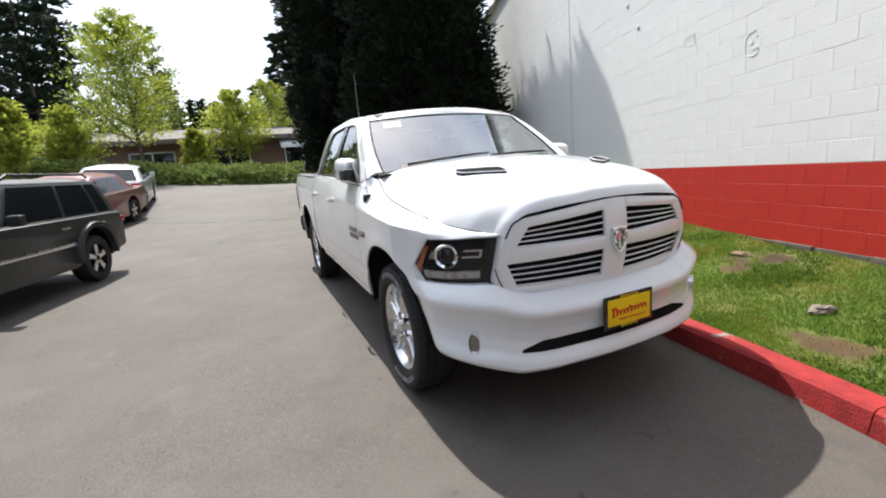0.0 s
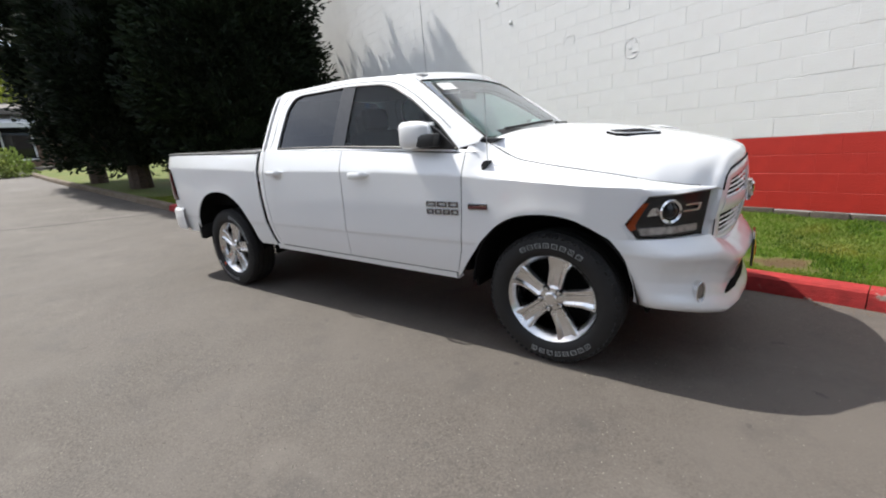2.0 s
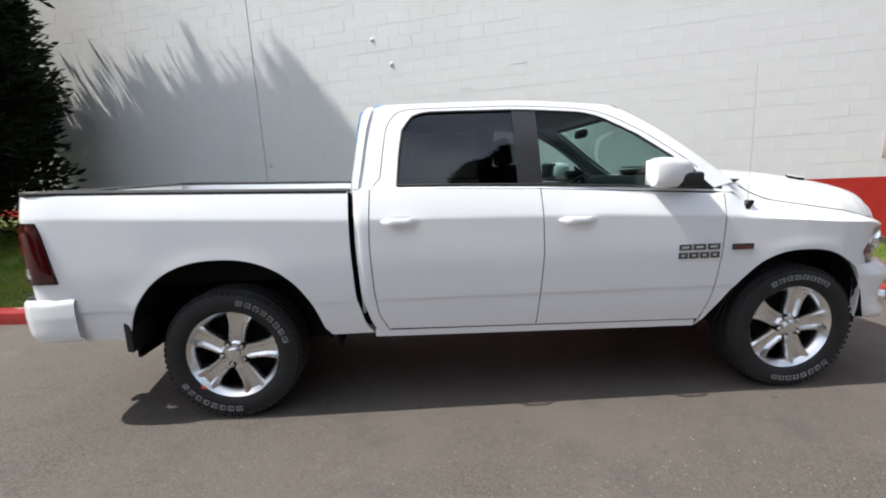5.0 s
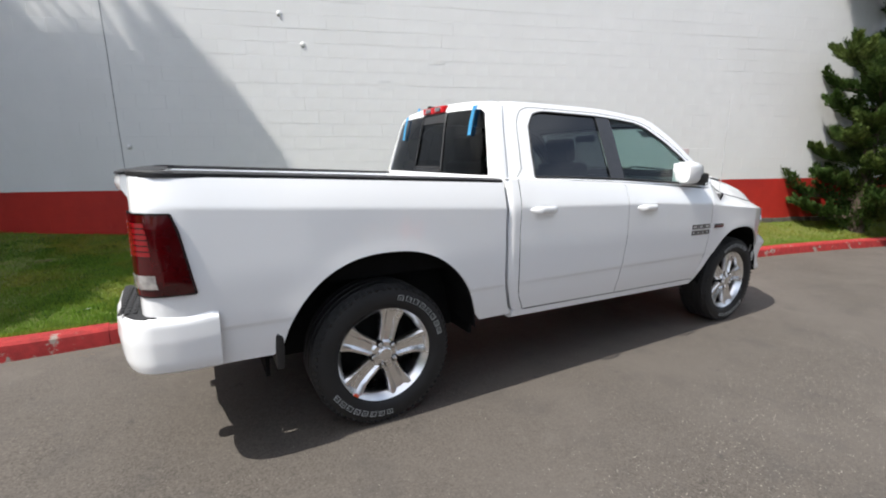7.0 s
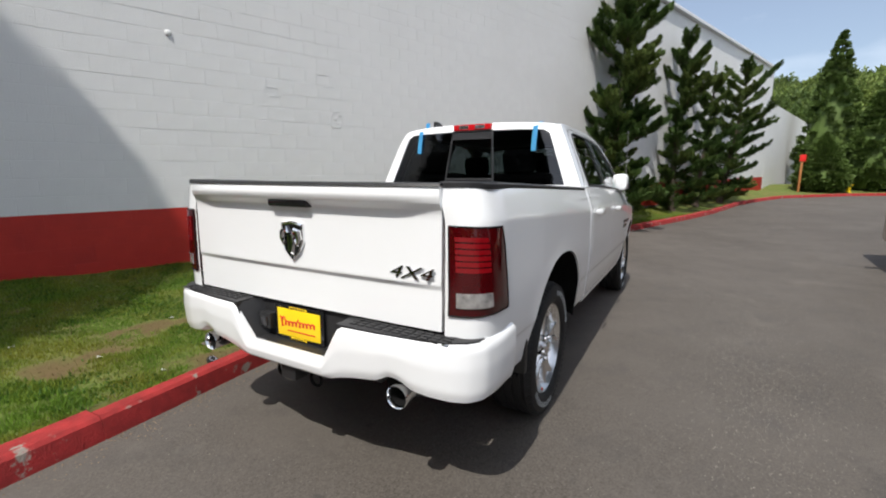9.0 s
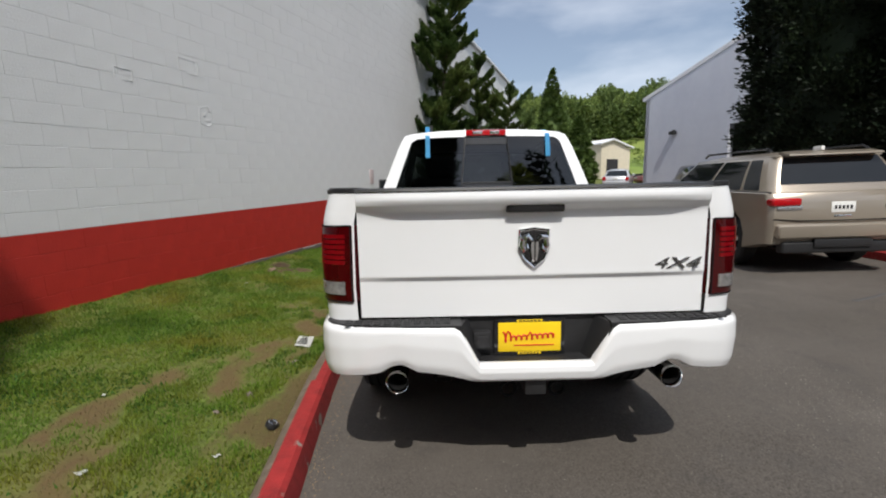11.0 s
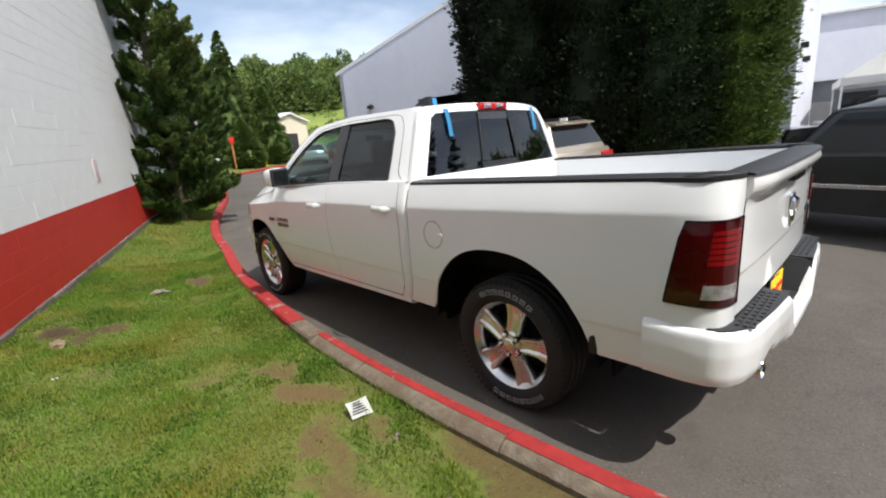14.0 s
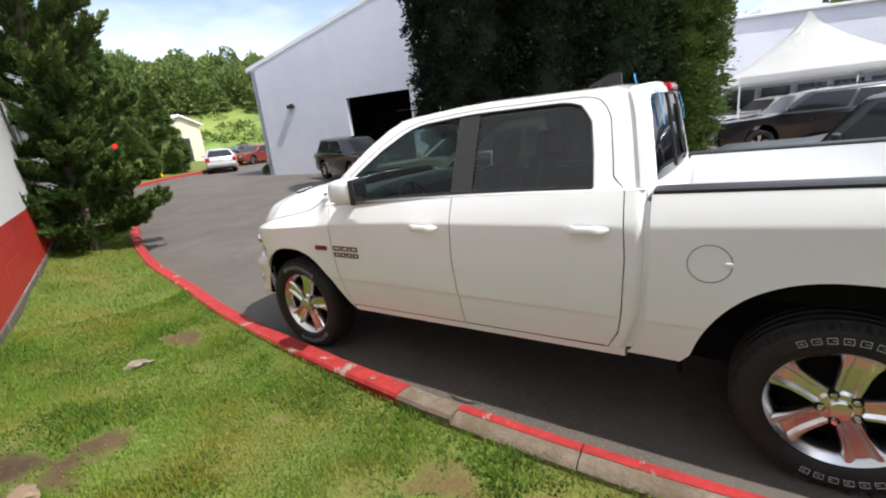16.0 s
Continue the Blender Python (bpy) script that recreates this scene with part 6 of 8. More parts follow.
def shield(name, x, z, w, h, facing, par):
    """A plain chrome shield in the place of the maker's mark."""
    out = [(-0.5, 0.5), (0, 0.56), (0.5, 0.5), (0.52, 0.0), (0.34, -0.32), (0, -0.56), (-0.34, -0.32), (-0.52, 0.0)]
    bm = bmesh.new()
    rings = [[(x + facing * d, p * w * k, z + q * h * k) for p, q in out] for d, k in ((-0.01, 1.0), (0.008, 1.0), (0.014, 0.93), (0.010, 0.84))]
    loft(bm, rings)
    sh_ = part(name, bm, M_CHROME if facing < 0 else M_ALU, par, "chrome shield badge")
    if facing < 0:
        bm = bmesh.new()
        loft(bm, [[(x + facing * d, p * w * 0.86, z + q * h * 0.86) for p, q in out] for d in (0.004, 0.0125)])
        part("badge_ground", bm, M_GLOSSBLK, sh_)
    bm = bmesh.new()
    for e in (-1, 1):
        horn = [(0.10, 0.22), (0.22, 0.33), (0.36, 0.28), (0.40, 0.08), (0.32, -0.06), (0.24, 0.02), (0.26, 0.13)]
        tube(bm, [(x + facing * 0.017, e * p * w, z + q * h) for p, q in horn], [0.055 * w, 0.10 * w, 0.12 * w, 0.11 * w, 0.09 * w, 0.07 * w, 0.04 * w], 8)
        loft(bm, [[(x + facing * (0.012 + 0.012 * b), e * p * w, z + q * h) for p, q in ((0.02, 0.22 - 0.03 * b), (0.15 - 0.04 * b, 0.18), (0.17 - 0.05 * b, -0.05), (0.10 - 0.02 * b, -0.36 + 0.06 * b), (0.02, -0.40 + 0.07 * b))] for b in (0, 1)])
    part("badge_relief", bm, M_CHROME, sh_)
    return sh_


for s in (-1, 1):
    dark_line("surround_gap", [face(s * y, z, 0.002) for y, z in resample([(0.664, 0.880), (0.655, 0.840), (0.608, 0.742), (0.50, 0.722), (0.30, 0.706), (0.0, 0.702)], 30)], 0.003, grille)


shield("grille_badge", 2.704, 0.948, 0.092, 0.122, 1, grille)

# front bumper
bm = bmesh.new()
for s in (-1, 1):
    sheet(bm, [[(p[0], s * p[1], p[2]) for p in (bump_pt(u, v) for u in np.linspace(0, 1, 44))] for v in np.linspace(0, 1, 36)])
bmesh.ops.remove_doubles(bm, verts=bm.verts[:], dist=0.002)
r_e = bmesh.ops.extrude_edge_only(bm, edges=[e for e in bm.edges if e.is_boundary])
for v in r_e["geom"]:
    if isinstance(v, bmesh.types.BMVert):
        k_ = min(1.0, max(0.0, (abs(v.co.y) - 0.80) / 0.12))
        v.co = Vector((v.co.x - 0.06 * (1 - k_), v.co.y * (1 - 0.045 * k_), v.co.z))
bumper = part("front_bumper", bm, M_WHITE, truck)
bm = bmesh.new()
for s in (-1, 1):
    rows = []
    for k in range(5):
        q = k / 4
        row = []
        for u in np.linspace(0, 1, 26):
            uu = u * 0.475
            lo, hi = 0.275, tab(u, [0, 0.8, 1.0], [0.43, 0.41, 0.31])
            p = bump_pt(uu, lo + (hi - lo) * q, 0.004)
            row.append((p[0], s * p[1], p[2]))
        rows.append(row)
    sheet(bm, rows)
bmesh.ops.remove_doubles(bm, verts=bm.verts[:], dist=0.002)
part("lower_intake", bm, M_DARKIN, bumper, "black lower intake slot")
bm = bmesh.new()
box(bm, (2.44, 0, 0.36), (0.30, 1.25, 0.06), 0.02)
part("air_dam", bm, M_BLACKP, bumper)


def plate(name, x, z, facing, par):
    """A yellow dealer plate: the lettering as a plain red stroke, with dark bars on the frame."""
    bm = bmesh.new()
    box(bm, (x, 0.012, z), (0.014, 0.335, 0.178), 0.006)
    fr_ = part(name, bm, M_GLOSSBLK, par, "yellow dealer plate in a black frame")
    bm = bmesh.new()
    box(bm, (x + facing * 0.006, 0.012, z), (0.008, 0.295, 0.142), 0.003)
    yl = part("plate_face", bm, M_YELLOW, fr_)
    bm = bmesh.new()
    wave = []
    for q in range(91):
        u = q / 90
        tall = 0.040 if u < 0.13 else (0.030 if 0.50 < u < 0.56 else 0.017)
        wave.append((x + facing * 0.0115, 0.012 + facing * (-0.125 + 0.245 * u + 0.008 * math.sin(u * 62)), z - 0.012 + 0.014 * u + tall * max(-0.25, math.cos(u * 62))))
    tube(bm, wave, 0.0042, 5)
    box(bm, (x + facing * 0.0105, 0.012 + facing * 0.02, z - 0.040), (0.003, 0.19, 0.006), 0.001)
    tagged(part("plate_lettering", bm, M_REDTXT, fr_, "red stroke in place of lettering"), kind="stuff")
    for zz, ww in ((0.079, 0.12), (-0.079, 0.11)):
        bm = bmesh.new()
        box(bm, (x + facing * 0.0085, 0.012, z + zz), (0.003, ww, 0.011), 0.001)
        fb_ = part("frame_bar", bm, M_YELLOW, fr_)
        bm = bmesh.new()
        for q in range(6):
            box(bm, (x + facing * 0.0105, 0.012 + (q - 2.5) * ww / 7, z + zz), (0.002, ww / 11, 0.007), 0.0005)
        tagged(part("frame_lettering", bm, M_SMOKE, fb_), kind="stuff")
    return fr_


plate("front_plate", 2.757, 0.583, 1, bumper)

# windscreen, roof, rear window
WS_L = [(1.300, 0.790, 1.372), (1.10, 0.775, 1.520), (0.90, 0.735, 1.665), (0.735, 0.690, 1.785)]


def ws_pt(u, f, inset=0.0):
    x, y, z = resample_at(resample(WS_L, 12), u)
    bow = 0.17 * (1 - u) + 0.10 * u
    up = 0.03 * (1 - u) + 0.026 * u
    return (x + bow * (1 - f * f) - inset * 0.6, y * f, z + up * (1 - f * f) - inset)


bm = bmesh.new()
sheet(bm, [[ws_pt(u, f) for f in np.linspace(-1, 1, 28)] for u in np.linspace(0.0, 1, 14)])
rim_in(bm, (-0.005, 0, -0.004))
wsg = part("windscreen", bm, M_GLASS_W, truck)
bm = bmesh.new()
edge = [ws_pt(u, -1) for u in np.linspace(0, 1, 12)] + [ws_pt(1, f) for f in np.linspace(-1, 1, 20)] + [ws_pt(u, 1) for u in np.linspace(1, 0, 12)]
tube(bm, [(p[0], p[1], p[2] + 0.003) for p in edge], 0.007, 6)
part("windscreen_seal", bm, M_BLACKP, wsg)
bm = bmesh.new()
sheet(bm, [[ws_pt(u, f, -0.002) for f in np.linspace(-0.86, -0.66, 5)] for u in np.linspace(0.80, 0.93, 4)])
part("window_sticker", bm, M_PAPER, wsg, "white paper sticker")
# A pillars
for s in (-1, 1):
    bm = bmesh.new()
    inner = [ws_pt(u, 1.0) for u in np.linspace(0, 1, 16)]
    outer = [on_cab(p) for p in resample([q for q in reversed(OUT[7:])], 15)]
    grid = [[(q[0], s * q[1], q[2]) for q in (lerp(a, b, k / 5) for a, b in zip(inner, outer))] for k in range(6)]
    for k in (1, 2, 3, 4):
        b = 0.016 * math.sin(math.pi * k / 5)
        grid[k] = [(x + b * 0.5, y + s * b * 0.5, z + b) for x, y, z in grid[k]]
    sheet(bm, grid)
    rim_in(bm, (-0.015, 0, -0.02))
    part("front_pillar", bm, M_WHITE, truck)
# roof
bm = bmesh.new()
edge_l = resample([on_cab(q) for q in OUT[3:8]], 30)
rows = []
for p in edge_l:
    row = []
    for f in np.linspace(-1, 1, 31):
        a = abs(f)
        crown = 0.030 * (1 - a ** 2.6)
        t_front = tab(p[0], [0.3, 0.5], [0.0, 0.30])
        row.append((p[0] + t_front * (1 - a * a) * 1.0 * 1.08, f * p[1], p[2] + crown - 0.012 * t_front * (1 - a * a) * 2))
    rows.append(row)
last = rows[-1]
head = [ws_pt(1.0, f, -0.006) for f in np.linspace(-1, 1, 31)]
for q in (0.34, 0.67, 1.0):
    rows.append([(a[0] + (b[0] - a[0]) * q, a[1] + (b[1] - a[1]) * q, a[2] + (b[2] - a[2]) * q + 0.012 * math.sin(math.pi * q)) for a, b in zip(last, head)])
sheet(bm, rows)
rim_in(bm, (0, 0, -0.02))
roof = part("roof", bm, M_WHITE, truck)
bm = bmesh.new()
prism(bm, [(-0.78, 1.895), (-0.60, 1.905), (-0.72, 1.955), (-0.775, 1.955)], 0.465, 0.495)
part("aerial_fin", bm, M_BLACKP, roof)


def back_pt(f, v):
    """The cab's rear face: f across, v from bed rail to roof."""
    z = 1.20 + (1.862 - 1.20) * v
    y = tab(z, [1.2, 1.362, 1.56, 1.74, 1.835, 1.862], [0.90, 0.925, 0.845, 0.770, 0.725, 0.70])
    x = tab(z, [1.2, 1.362, 1.56, 1.74, 1.835, 1.862], [-1.03, -1.02, -0.990, -0.962, -0.935, -0.905])
    return (x - 0.035 * (1 - f * f) + 0.03 * abs(f) ** 10, y * f, z + 0.030 * (1 - abs(f) ** 2.6) * max(0, (v - 0.8) / 0.2))


RWZ0, RWZ1 = (1.392 - 1.20) / 0.662, (1.812 - 1.20) / 0.662
fr_in = [(-0.875, RWZ0), (-0.87, RWZ1 - 0.03), (-0.84, RWZ1), (0.84, RWZ1), (0.87, RWZ1 - 0.03), (0.875, RWZ0)]
bm = bmesh.new()
A = resample(fr_in, 40)
B = resample([(-1.0, RWZ0), (-1.0, 0.98), (-0.99, 1.0), (0.99, 1.0), (1.0, 0.98), (1.0, RWZ0)], 40)
sheet(bm, [[back_pt(*lerp(a, b, k / 4)) for a, b in zip(A, B)] for k in range(5)])
sheet(bm, [[back_pt(f, v) for f in np.linspace(-1, 1, 24)] for v in np.linspace(0, RWZ0, 6)])
bmesh.ops.remove_doubles(bm, verts=bm.verts[:], dist=0.002)
rim_in(bm, (0.03, 0, 0))
part("cab_back", bm, M_WHITE, truck)
for a, b, nm in ((-0.875, -0.245, "rear_window"), (0.245, 0.875, "rear_window"), (-0.245, 0.245, "sliding_window")):
    bm = bmesh.new()
    grid = []
    for v in np.linspace(RWZ0, RWZ1, 8):
        grid.append([tuple(np.array(back_pt(f, v)) + np.array([0.010 if nm == "rear_window" else 0.016, 0, 0])) for f in np.linspace(a, b, 10)])
    sheet(bm, grid)
    rim_in(bm, (0.005, 0, 0))
    rw = part(nm, bm, M_GLASS_D, truck)
    if nm == "sliding_window":
        bm = bmesh.new()
        loop = [back_pt(a, v) for v in np.linspace(RWZ0 + 0.02, RWZ1, 6)] + [back_pt(f, RWZ1) for f in np.linspace(a, b, 6)] + [back_pt(b, v) for v in np.linspace(RWZ1, RWZ0 + 0.02, 6)] + [back_pt(f, RWZ0 + 0.06) for f in np.linspace(b, a, 6)]
        tube(bm, [(p[0] + 0.006, p[1], p[2]) for p in loop + loop[:1]], 0.008, 5)
        part("slider_frame", bm, M_BLACKP, rw)
        bm = bmesh.new()
        sheet(bm, [[tuple(np.array(back_pt(f, v)) + np.array([0.008, 0, 0])) for f in np.linspace(a, b, 6)] for v in (RWZ0, RWZ0 + 0.07)])
        part("slider_trim", bm, M_SMOKE, rw)
        bm = bmesh.new()
        sheet(bm, [[tuple(np.array(back_pt(f, v)) + np.array([0.008, 0, 0])) for f in np.linspace(a, b, 6)] for v in (RWZ1 - 0.085, RWZ1)])
        part("slider_trim", bm, M_SMOKE, rw)
# high stop lamp
bm = bmesh.new()
box(bm, (-0.965, 0.0, 1.862), (0.045, 0.35, 0.050), 0.012)
stop = part("stop_lamp", bm, M_REDLIT, truck, "red high-level stop lamp")
for e in (-1, 1):
    bm = bmesh.new()
    box(bm, (-0.9885, e * 0.075, 1.862), (0.006, 0.085, 0.030), 0.003)
    part("cargo_lamp", bm, M_ALU, stop)
for e in (0.51, -0.54):
    bm = bmesh.new()
    fa = e / 0.78
    rows = [[(x, e - 0.02, z), (x, e + 0.02, z)] for x, z in (((-0.85, 1.935), (-0.853, 1.91)) if e > 0 else ((-0.80, 1.899),)) + ((-0.86, 1.884), (-0.91, 1.868), (-0.950, 1.850))]
    for v in np.linspace(0.955, RWZ1 - 0.24, 9):
        p = back_pt(fa, v)
        rows.append([(p[0] - 0.009, e - 0.02, p[2]), (p[0] - 0.009, e + 0.02, p[2])])
    sheet(bm, rows)
    bmesh.ops.solidify(bm, geom=bm.faces[:], thickness=0.0015)
    part("masking_tape", bm, M_BLUETAPE, truck, "strip of blue masking tape")

# tailgate
def gate_pt(y, v, out=0.0):
    z = 0.815 + (1.402 - 0.815) * v
    d = tab(v, [0, 0.27, 0.29, 0.325, 0.40, 0.78, 0.83, 0.885, 0.93, 1.0], [0.004, 0.002, 0.002, 0.016, 0.015, 0.014, 0.020, 0.060, 0.068, 0.058])
    e = 1 - max(0.0, (abs(y) - 0.55) / 0.25) ** 2 * 0.6
    return (-2.886 - d * e - 0.012 * (1 - (y / 0.8) ** 2) - out, y, z)


bm = bmesh.new()
vs_ = sorted(set(list(np.linspace(0, 1, 26)) + [0.27, 0.29, 0.30, 0.315, 0.325, 0.34, 0.78, 0.8, 0.83, 0.85, 0.87, 0.885, 0.93]))
sheet(bm, [[gate_pt(y, v) for y in np.linspace(-0.797, 0.797, 40)] for v in vs_])
rim_in(bm, (0.06, 0, 0))
gate = part("tailgate", bm, M_WHITE, truck, angle=50)
bm = bmesh.new()
rings = []
for y in np.linspace(-0.80, 0.80, 24):
    x = gate_pt(y, 1.0)[0]
    rings.append([(-2.80, y, 1.396), (-2.80, y, 1.408), (x + 0.03, y, 1.413), (x - 0.004, y, 1.409), (x - 0.009, y, 1.399)])
loft(bm, rings)
part("gate_cap", bm, M_BLACKP, gate, "black plastic spoiler cap")
bm = bmesh.new()
box(bm, (-2.928, 0.0, 1.320), (0.045, 0.26, 0.052), 0.012)
part("gate_handle", bm, M_GLOSSBLK, gate, "black tailgate handle")
shield("gate_badge", -2.916, 1.133, 0.140, 0.168, -1, gate)
cu = bpy.data.curves.new("badge_text", "FONT")
cu.body = "4X4"
cu.size, cu.extrude, cu.align_x, cu.align_y, cu.shear = 0.085, 0.004, "CENTER", "CENTER", 0.3
tmp = new("badge_text", cu)
me = bpy.data.meshes.new_from_object(tmp.evaluated_get(bpy.context.evaluated_depsgraph_get()))
bpy.data.objects.remove(tmp)
tx = finish("four_by_four_badge", me, M_DKCHROME, gate, "chrome 4X4 badge", smooth=False)
tx.matrix_world = Matrix.Translation((-2.9075, -0.655, 1.047)) @ Matrix.Rotation(radians(-90), 4, "Z") @ Matrix.Rotation(radians(90), 4, "X") @ Matrix.Diagonal((1.45, 0.85, 1, 1))

# bed interior
bm = bmesh.new()
z0 = 0.84
for e in (-1, 1):
    vs_ = [bm.verts.new((x, e * 0.80, z)) for x, z in ((-1.045, z0), (-1.20, z0), (-1.20, 1.09), (-2.33, 1.09), (-2.33, z0), (-2.86, z0), (-2.86, 1.395), (-1.045, 1.360))]
    bm.faces.new(vs_)
for x0_, x1_, yy in ((-1.045, -1.20, 0.80), (-1.20, -2.33, 0.555), (-2.33, -2.86, 0.80)):
    bm.faces.new([bm.verts.new((x, y, z0)) for x, y in ((x0_, yy), (x1_, yy), (x1_, -yy), (x0_, -yy))])
for x, zt in ((-1.045, 1.360), (-2.86, 1.395)):
    bm.faces.new([bm.verts.new((x, y, z)) for y, z in ((0.80, z0), (-0.80, z0), (-0.80, zt), (0.80, zt))])
bmesh.ops.remove_doubles(bm, verts=bm.verts[:], dist=0.004)
part("bed_box", bm, M_WHITE, truck, smooth=False)
for e in (-1, 1):
    bm = bmesh.new()
    for k in range(1):
        out = [(-1.20, z0), (-1.21, 1.03), (-1.27, 1.09), (-2.26, 1.09), (-2.32, 1.03), (-2.33, z0)]
        va = [bm.verts.new((x, e * 0.80, z)) for x, z in out]
        vb = [bm.verts.new((x, e * 0.565, z)) for x, z in out]
        for q in range(len(out) - 1):
            bm.faces.new((va[q], va[q + 1], vb[q + 1], vb[q]))
        bm.faces.new(vb)
    part("wheel_tub", bm, M_WHITE, truck, angle=30)
bm = bmesh.new()
for q in range(12):
    box(bm, (-1.95, -0.66 + 0.12 * q, z0 + 0.008), (1.78, 0.055, 0.016), 0.005)
part("bed_floor_ribs", bm, M_WHITE, truck)

# rear bumper
RPY = [0.0, 0.30, 0.60, 0.78, 0.88, 0.945, 0.985, 1.000, 1.004]
RPX = [-3.020, -3.018, -3.004, -2.985, -2.960, -2.920, -2.860, -2.76, -2.625]
rplan = resample([(x, y) for x, y in zip(RPX, RPY)], 44)


def rb_pt(u, v):
    x, y = resample_at(rplan, u)
    zt = tab(y, [0, 0.255, 0.34, 0.36, 1.0], [0.622, 0.622, 0.785, 0.800, 0.800])
    zt += 0.015 * max(0.0, (-2.72 - x) / -0.1) if x > -2.72 else 0
    zb = tab(y, [0, 0.30, 0.42, 0.60, 0.80, 0.94, 1.0], [0.535, 0.535, 0.560, 0.585, 0.555, 0.540, 0.540])
    if abs(y - 0.63) < 0.085:
        zb += 0.028 * math.cos((y - 0.63) / 0.085 * math.pi / 2)
    d = tab(v, [0, 0.06, 0.2, 0.6, 0.9, 0.97, 1.0], [-0.045, -0.012, 0.0, 0.008, 0.004, -0.006, -0.022])
    nx_, ny_ = tab(u, [0, 0.5, 0.75, 1], [-1.0, -0.98, -0.7, 0.0]), tab(u, [0, 0.5, 0.75, 1], [0, 0.1, 0.7, 1.0])
    return (x + nx_ * d, y + ny_ * d, zb + (zt - zb) * v)


bm = bmesh.new()
us = sorted(set(list(np.linspace(0, 1, 60)) + [0.18, 0.2, 0.21, 0.22, 0.24]))
for s in (-1, 1):
    sheet(bm, [[(p[0], s * p[1], p[2]) for p in (rb_pt(u, v) for u in us)] for v in np.linspace(0, 1, 18)])
bmesh.ops.remove_doubles(bm, verts=bm.verts[:], dist=0.002)
rim_in(bm, (0.03, 0, -0.004))
rbump = part("rear_bumper", bm, M_WHITE, truck)
for s in (-1, 1):
    bm = bmesh.new()
    out = [(x + 0.012, y - 0.012) for x, y in rplan if 0.345 < y < 0.985 and x < -2.70]
    inn = [(-2.885 if y < 0.80 else -2.885 + (y - 0.80) * 1.0, y) for x, y in out]
    rows = [[(x, s * y, 0.803 + 0.003 * (k % 2)) for x, y in (lerp(a, b, k / 6) for a, b in zip(out, inn))] for k in range(7)]
    sheet(bm, rows)
    rim_in(bm, (0, 0, -0.05))
    pad = part("step_pad", bm, M_BLACKP, rbump, "black ribbed step pad")
    bm = bmesh.new()
    for q in range(11):
        for w in range(3):
            box(bm, (-2.912 - 0.027 * w, s * (0.40 + 0.045 * q), 0.807), (0.016, 0.032, 0.006), 0.002)
    part("pad_treads", bm, M_BLACKP, pad)
bm = bmesh.new()
box(bm, (-2.93, 0, 0.607), (0.17, 0.60, 0.02), 0.006)
box(bm, (-2.872, 0, 0.71), (0.012, 0.70, 0.20), 0.003)
for s in (-1, 1):
    loft(bm, [[(x, s * y0, 0.615), (x, s * y1, 0.798), (x, s * (y1 + 0.02), 0.798), (x, s * (y0 + 0.02), 0.60)] for x, y0, y1 in ((-2.875, 0.235, 0.30), (-3.005, 0.262, 0.345))])
part("plate_recess", bm, M_BLACKP, rbump, "black plate recess")
for e in (1,):
    bm = bmesh.new()
    box(bm, (-2.90, 0.235, 0.70), (0.05, 0.085, 0.085), 0.012)
    sk = part("trailer_socket", bm, M_BLACKP, rbump)
    bm = bmesh.new()
    box(bm, (-2.928, 0.235, 0.70), (0.012, 0.055, 0.05), 0.006)
    part("socket_cover", bm, M_SMOKE, sk)
rp = plate("rear_plate", -2.893, 0.708, -1, rbump)
# exhaust tips
for s in (-1, 1):
    bm = bmesh.new()
    lathe(bm, [(0.050, 0.42), (0.050, 0.03), (0.053, 0.0), (0.050, -0.006), (0.043, 0.004), (0.040, 0.30)], 28, "X", (-2.972, s * 0.632, 0.528))
    tip = part("exhaust_tip", bm, M_CHROME, truck, "chrome exhaust tip")
    bm = bmesh.new()
    rr = lathe(bm, [(0.0432, 0.010), (0.041, 0.05), (0.038, 0.10), (0.004, 0.11)], 24, "X", (-2.972, s * 0.632, 0.528))
    cap(bm, rr[-1])
    part("bore", bm, M_DARKIN, tip, "black bore inside the tip")
    bm = bmesh.new()
    tube(bm, [(-2.60, s * 0.632, 0.528), (-2.30, s * 0.60, 0.52), (-1.9, s * 0.5, 0.50)], 0.035, 10)
    part("exhaust_pipe", bm, M_DARKIN, truck)
bm = bmesh.new()
box(bm, (-2.86, 0, 0.505), (0.26, 0.10, 0.09), 0.012)
box(bm, (-2.80, 0, 0.52), (0.08, 0.9, 0.07), 0.01)
hitch = part("hitch_receiver", bm, M_BLACKP, truck)
for e in (-1, 1):
    bm = bmesh.new()
    pts = [(-2.92 + 0.0 * a, e * (0.115 + 0.035 * math.cos(a)), 0.462 + 0.035 * math.sin(a)) for a in np.linspace(0, 2 * math.pi, 14)]
    tube(bm, pts, 0.008, 6, False)
    part("chain_loop", bm, M_DARKIN, hitch)

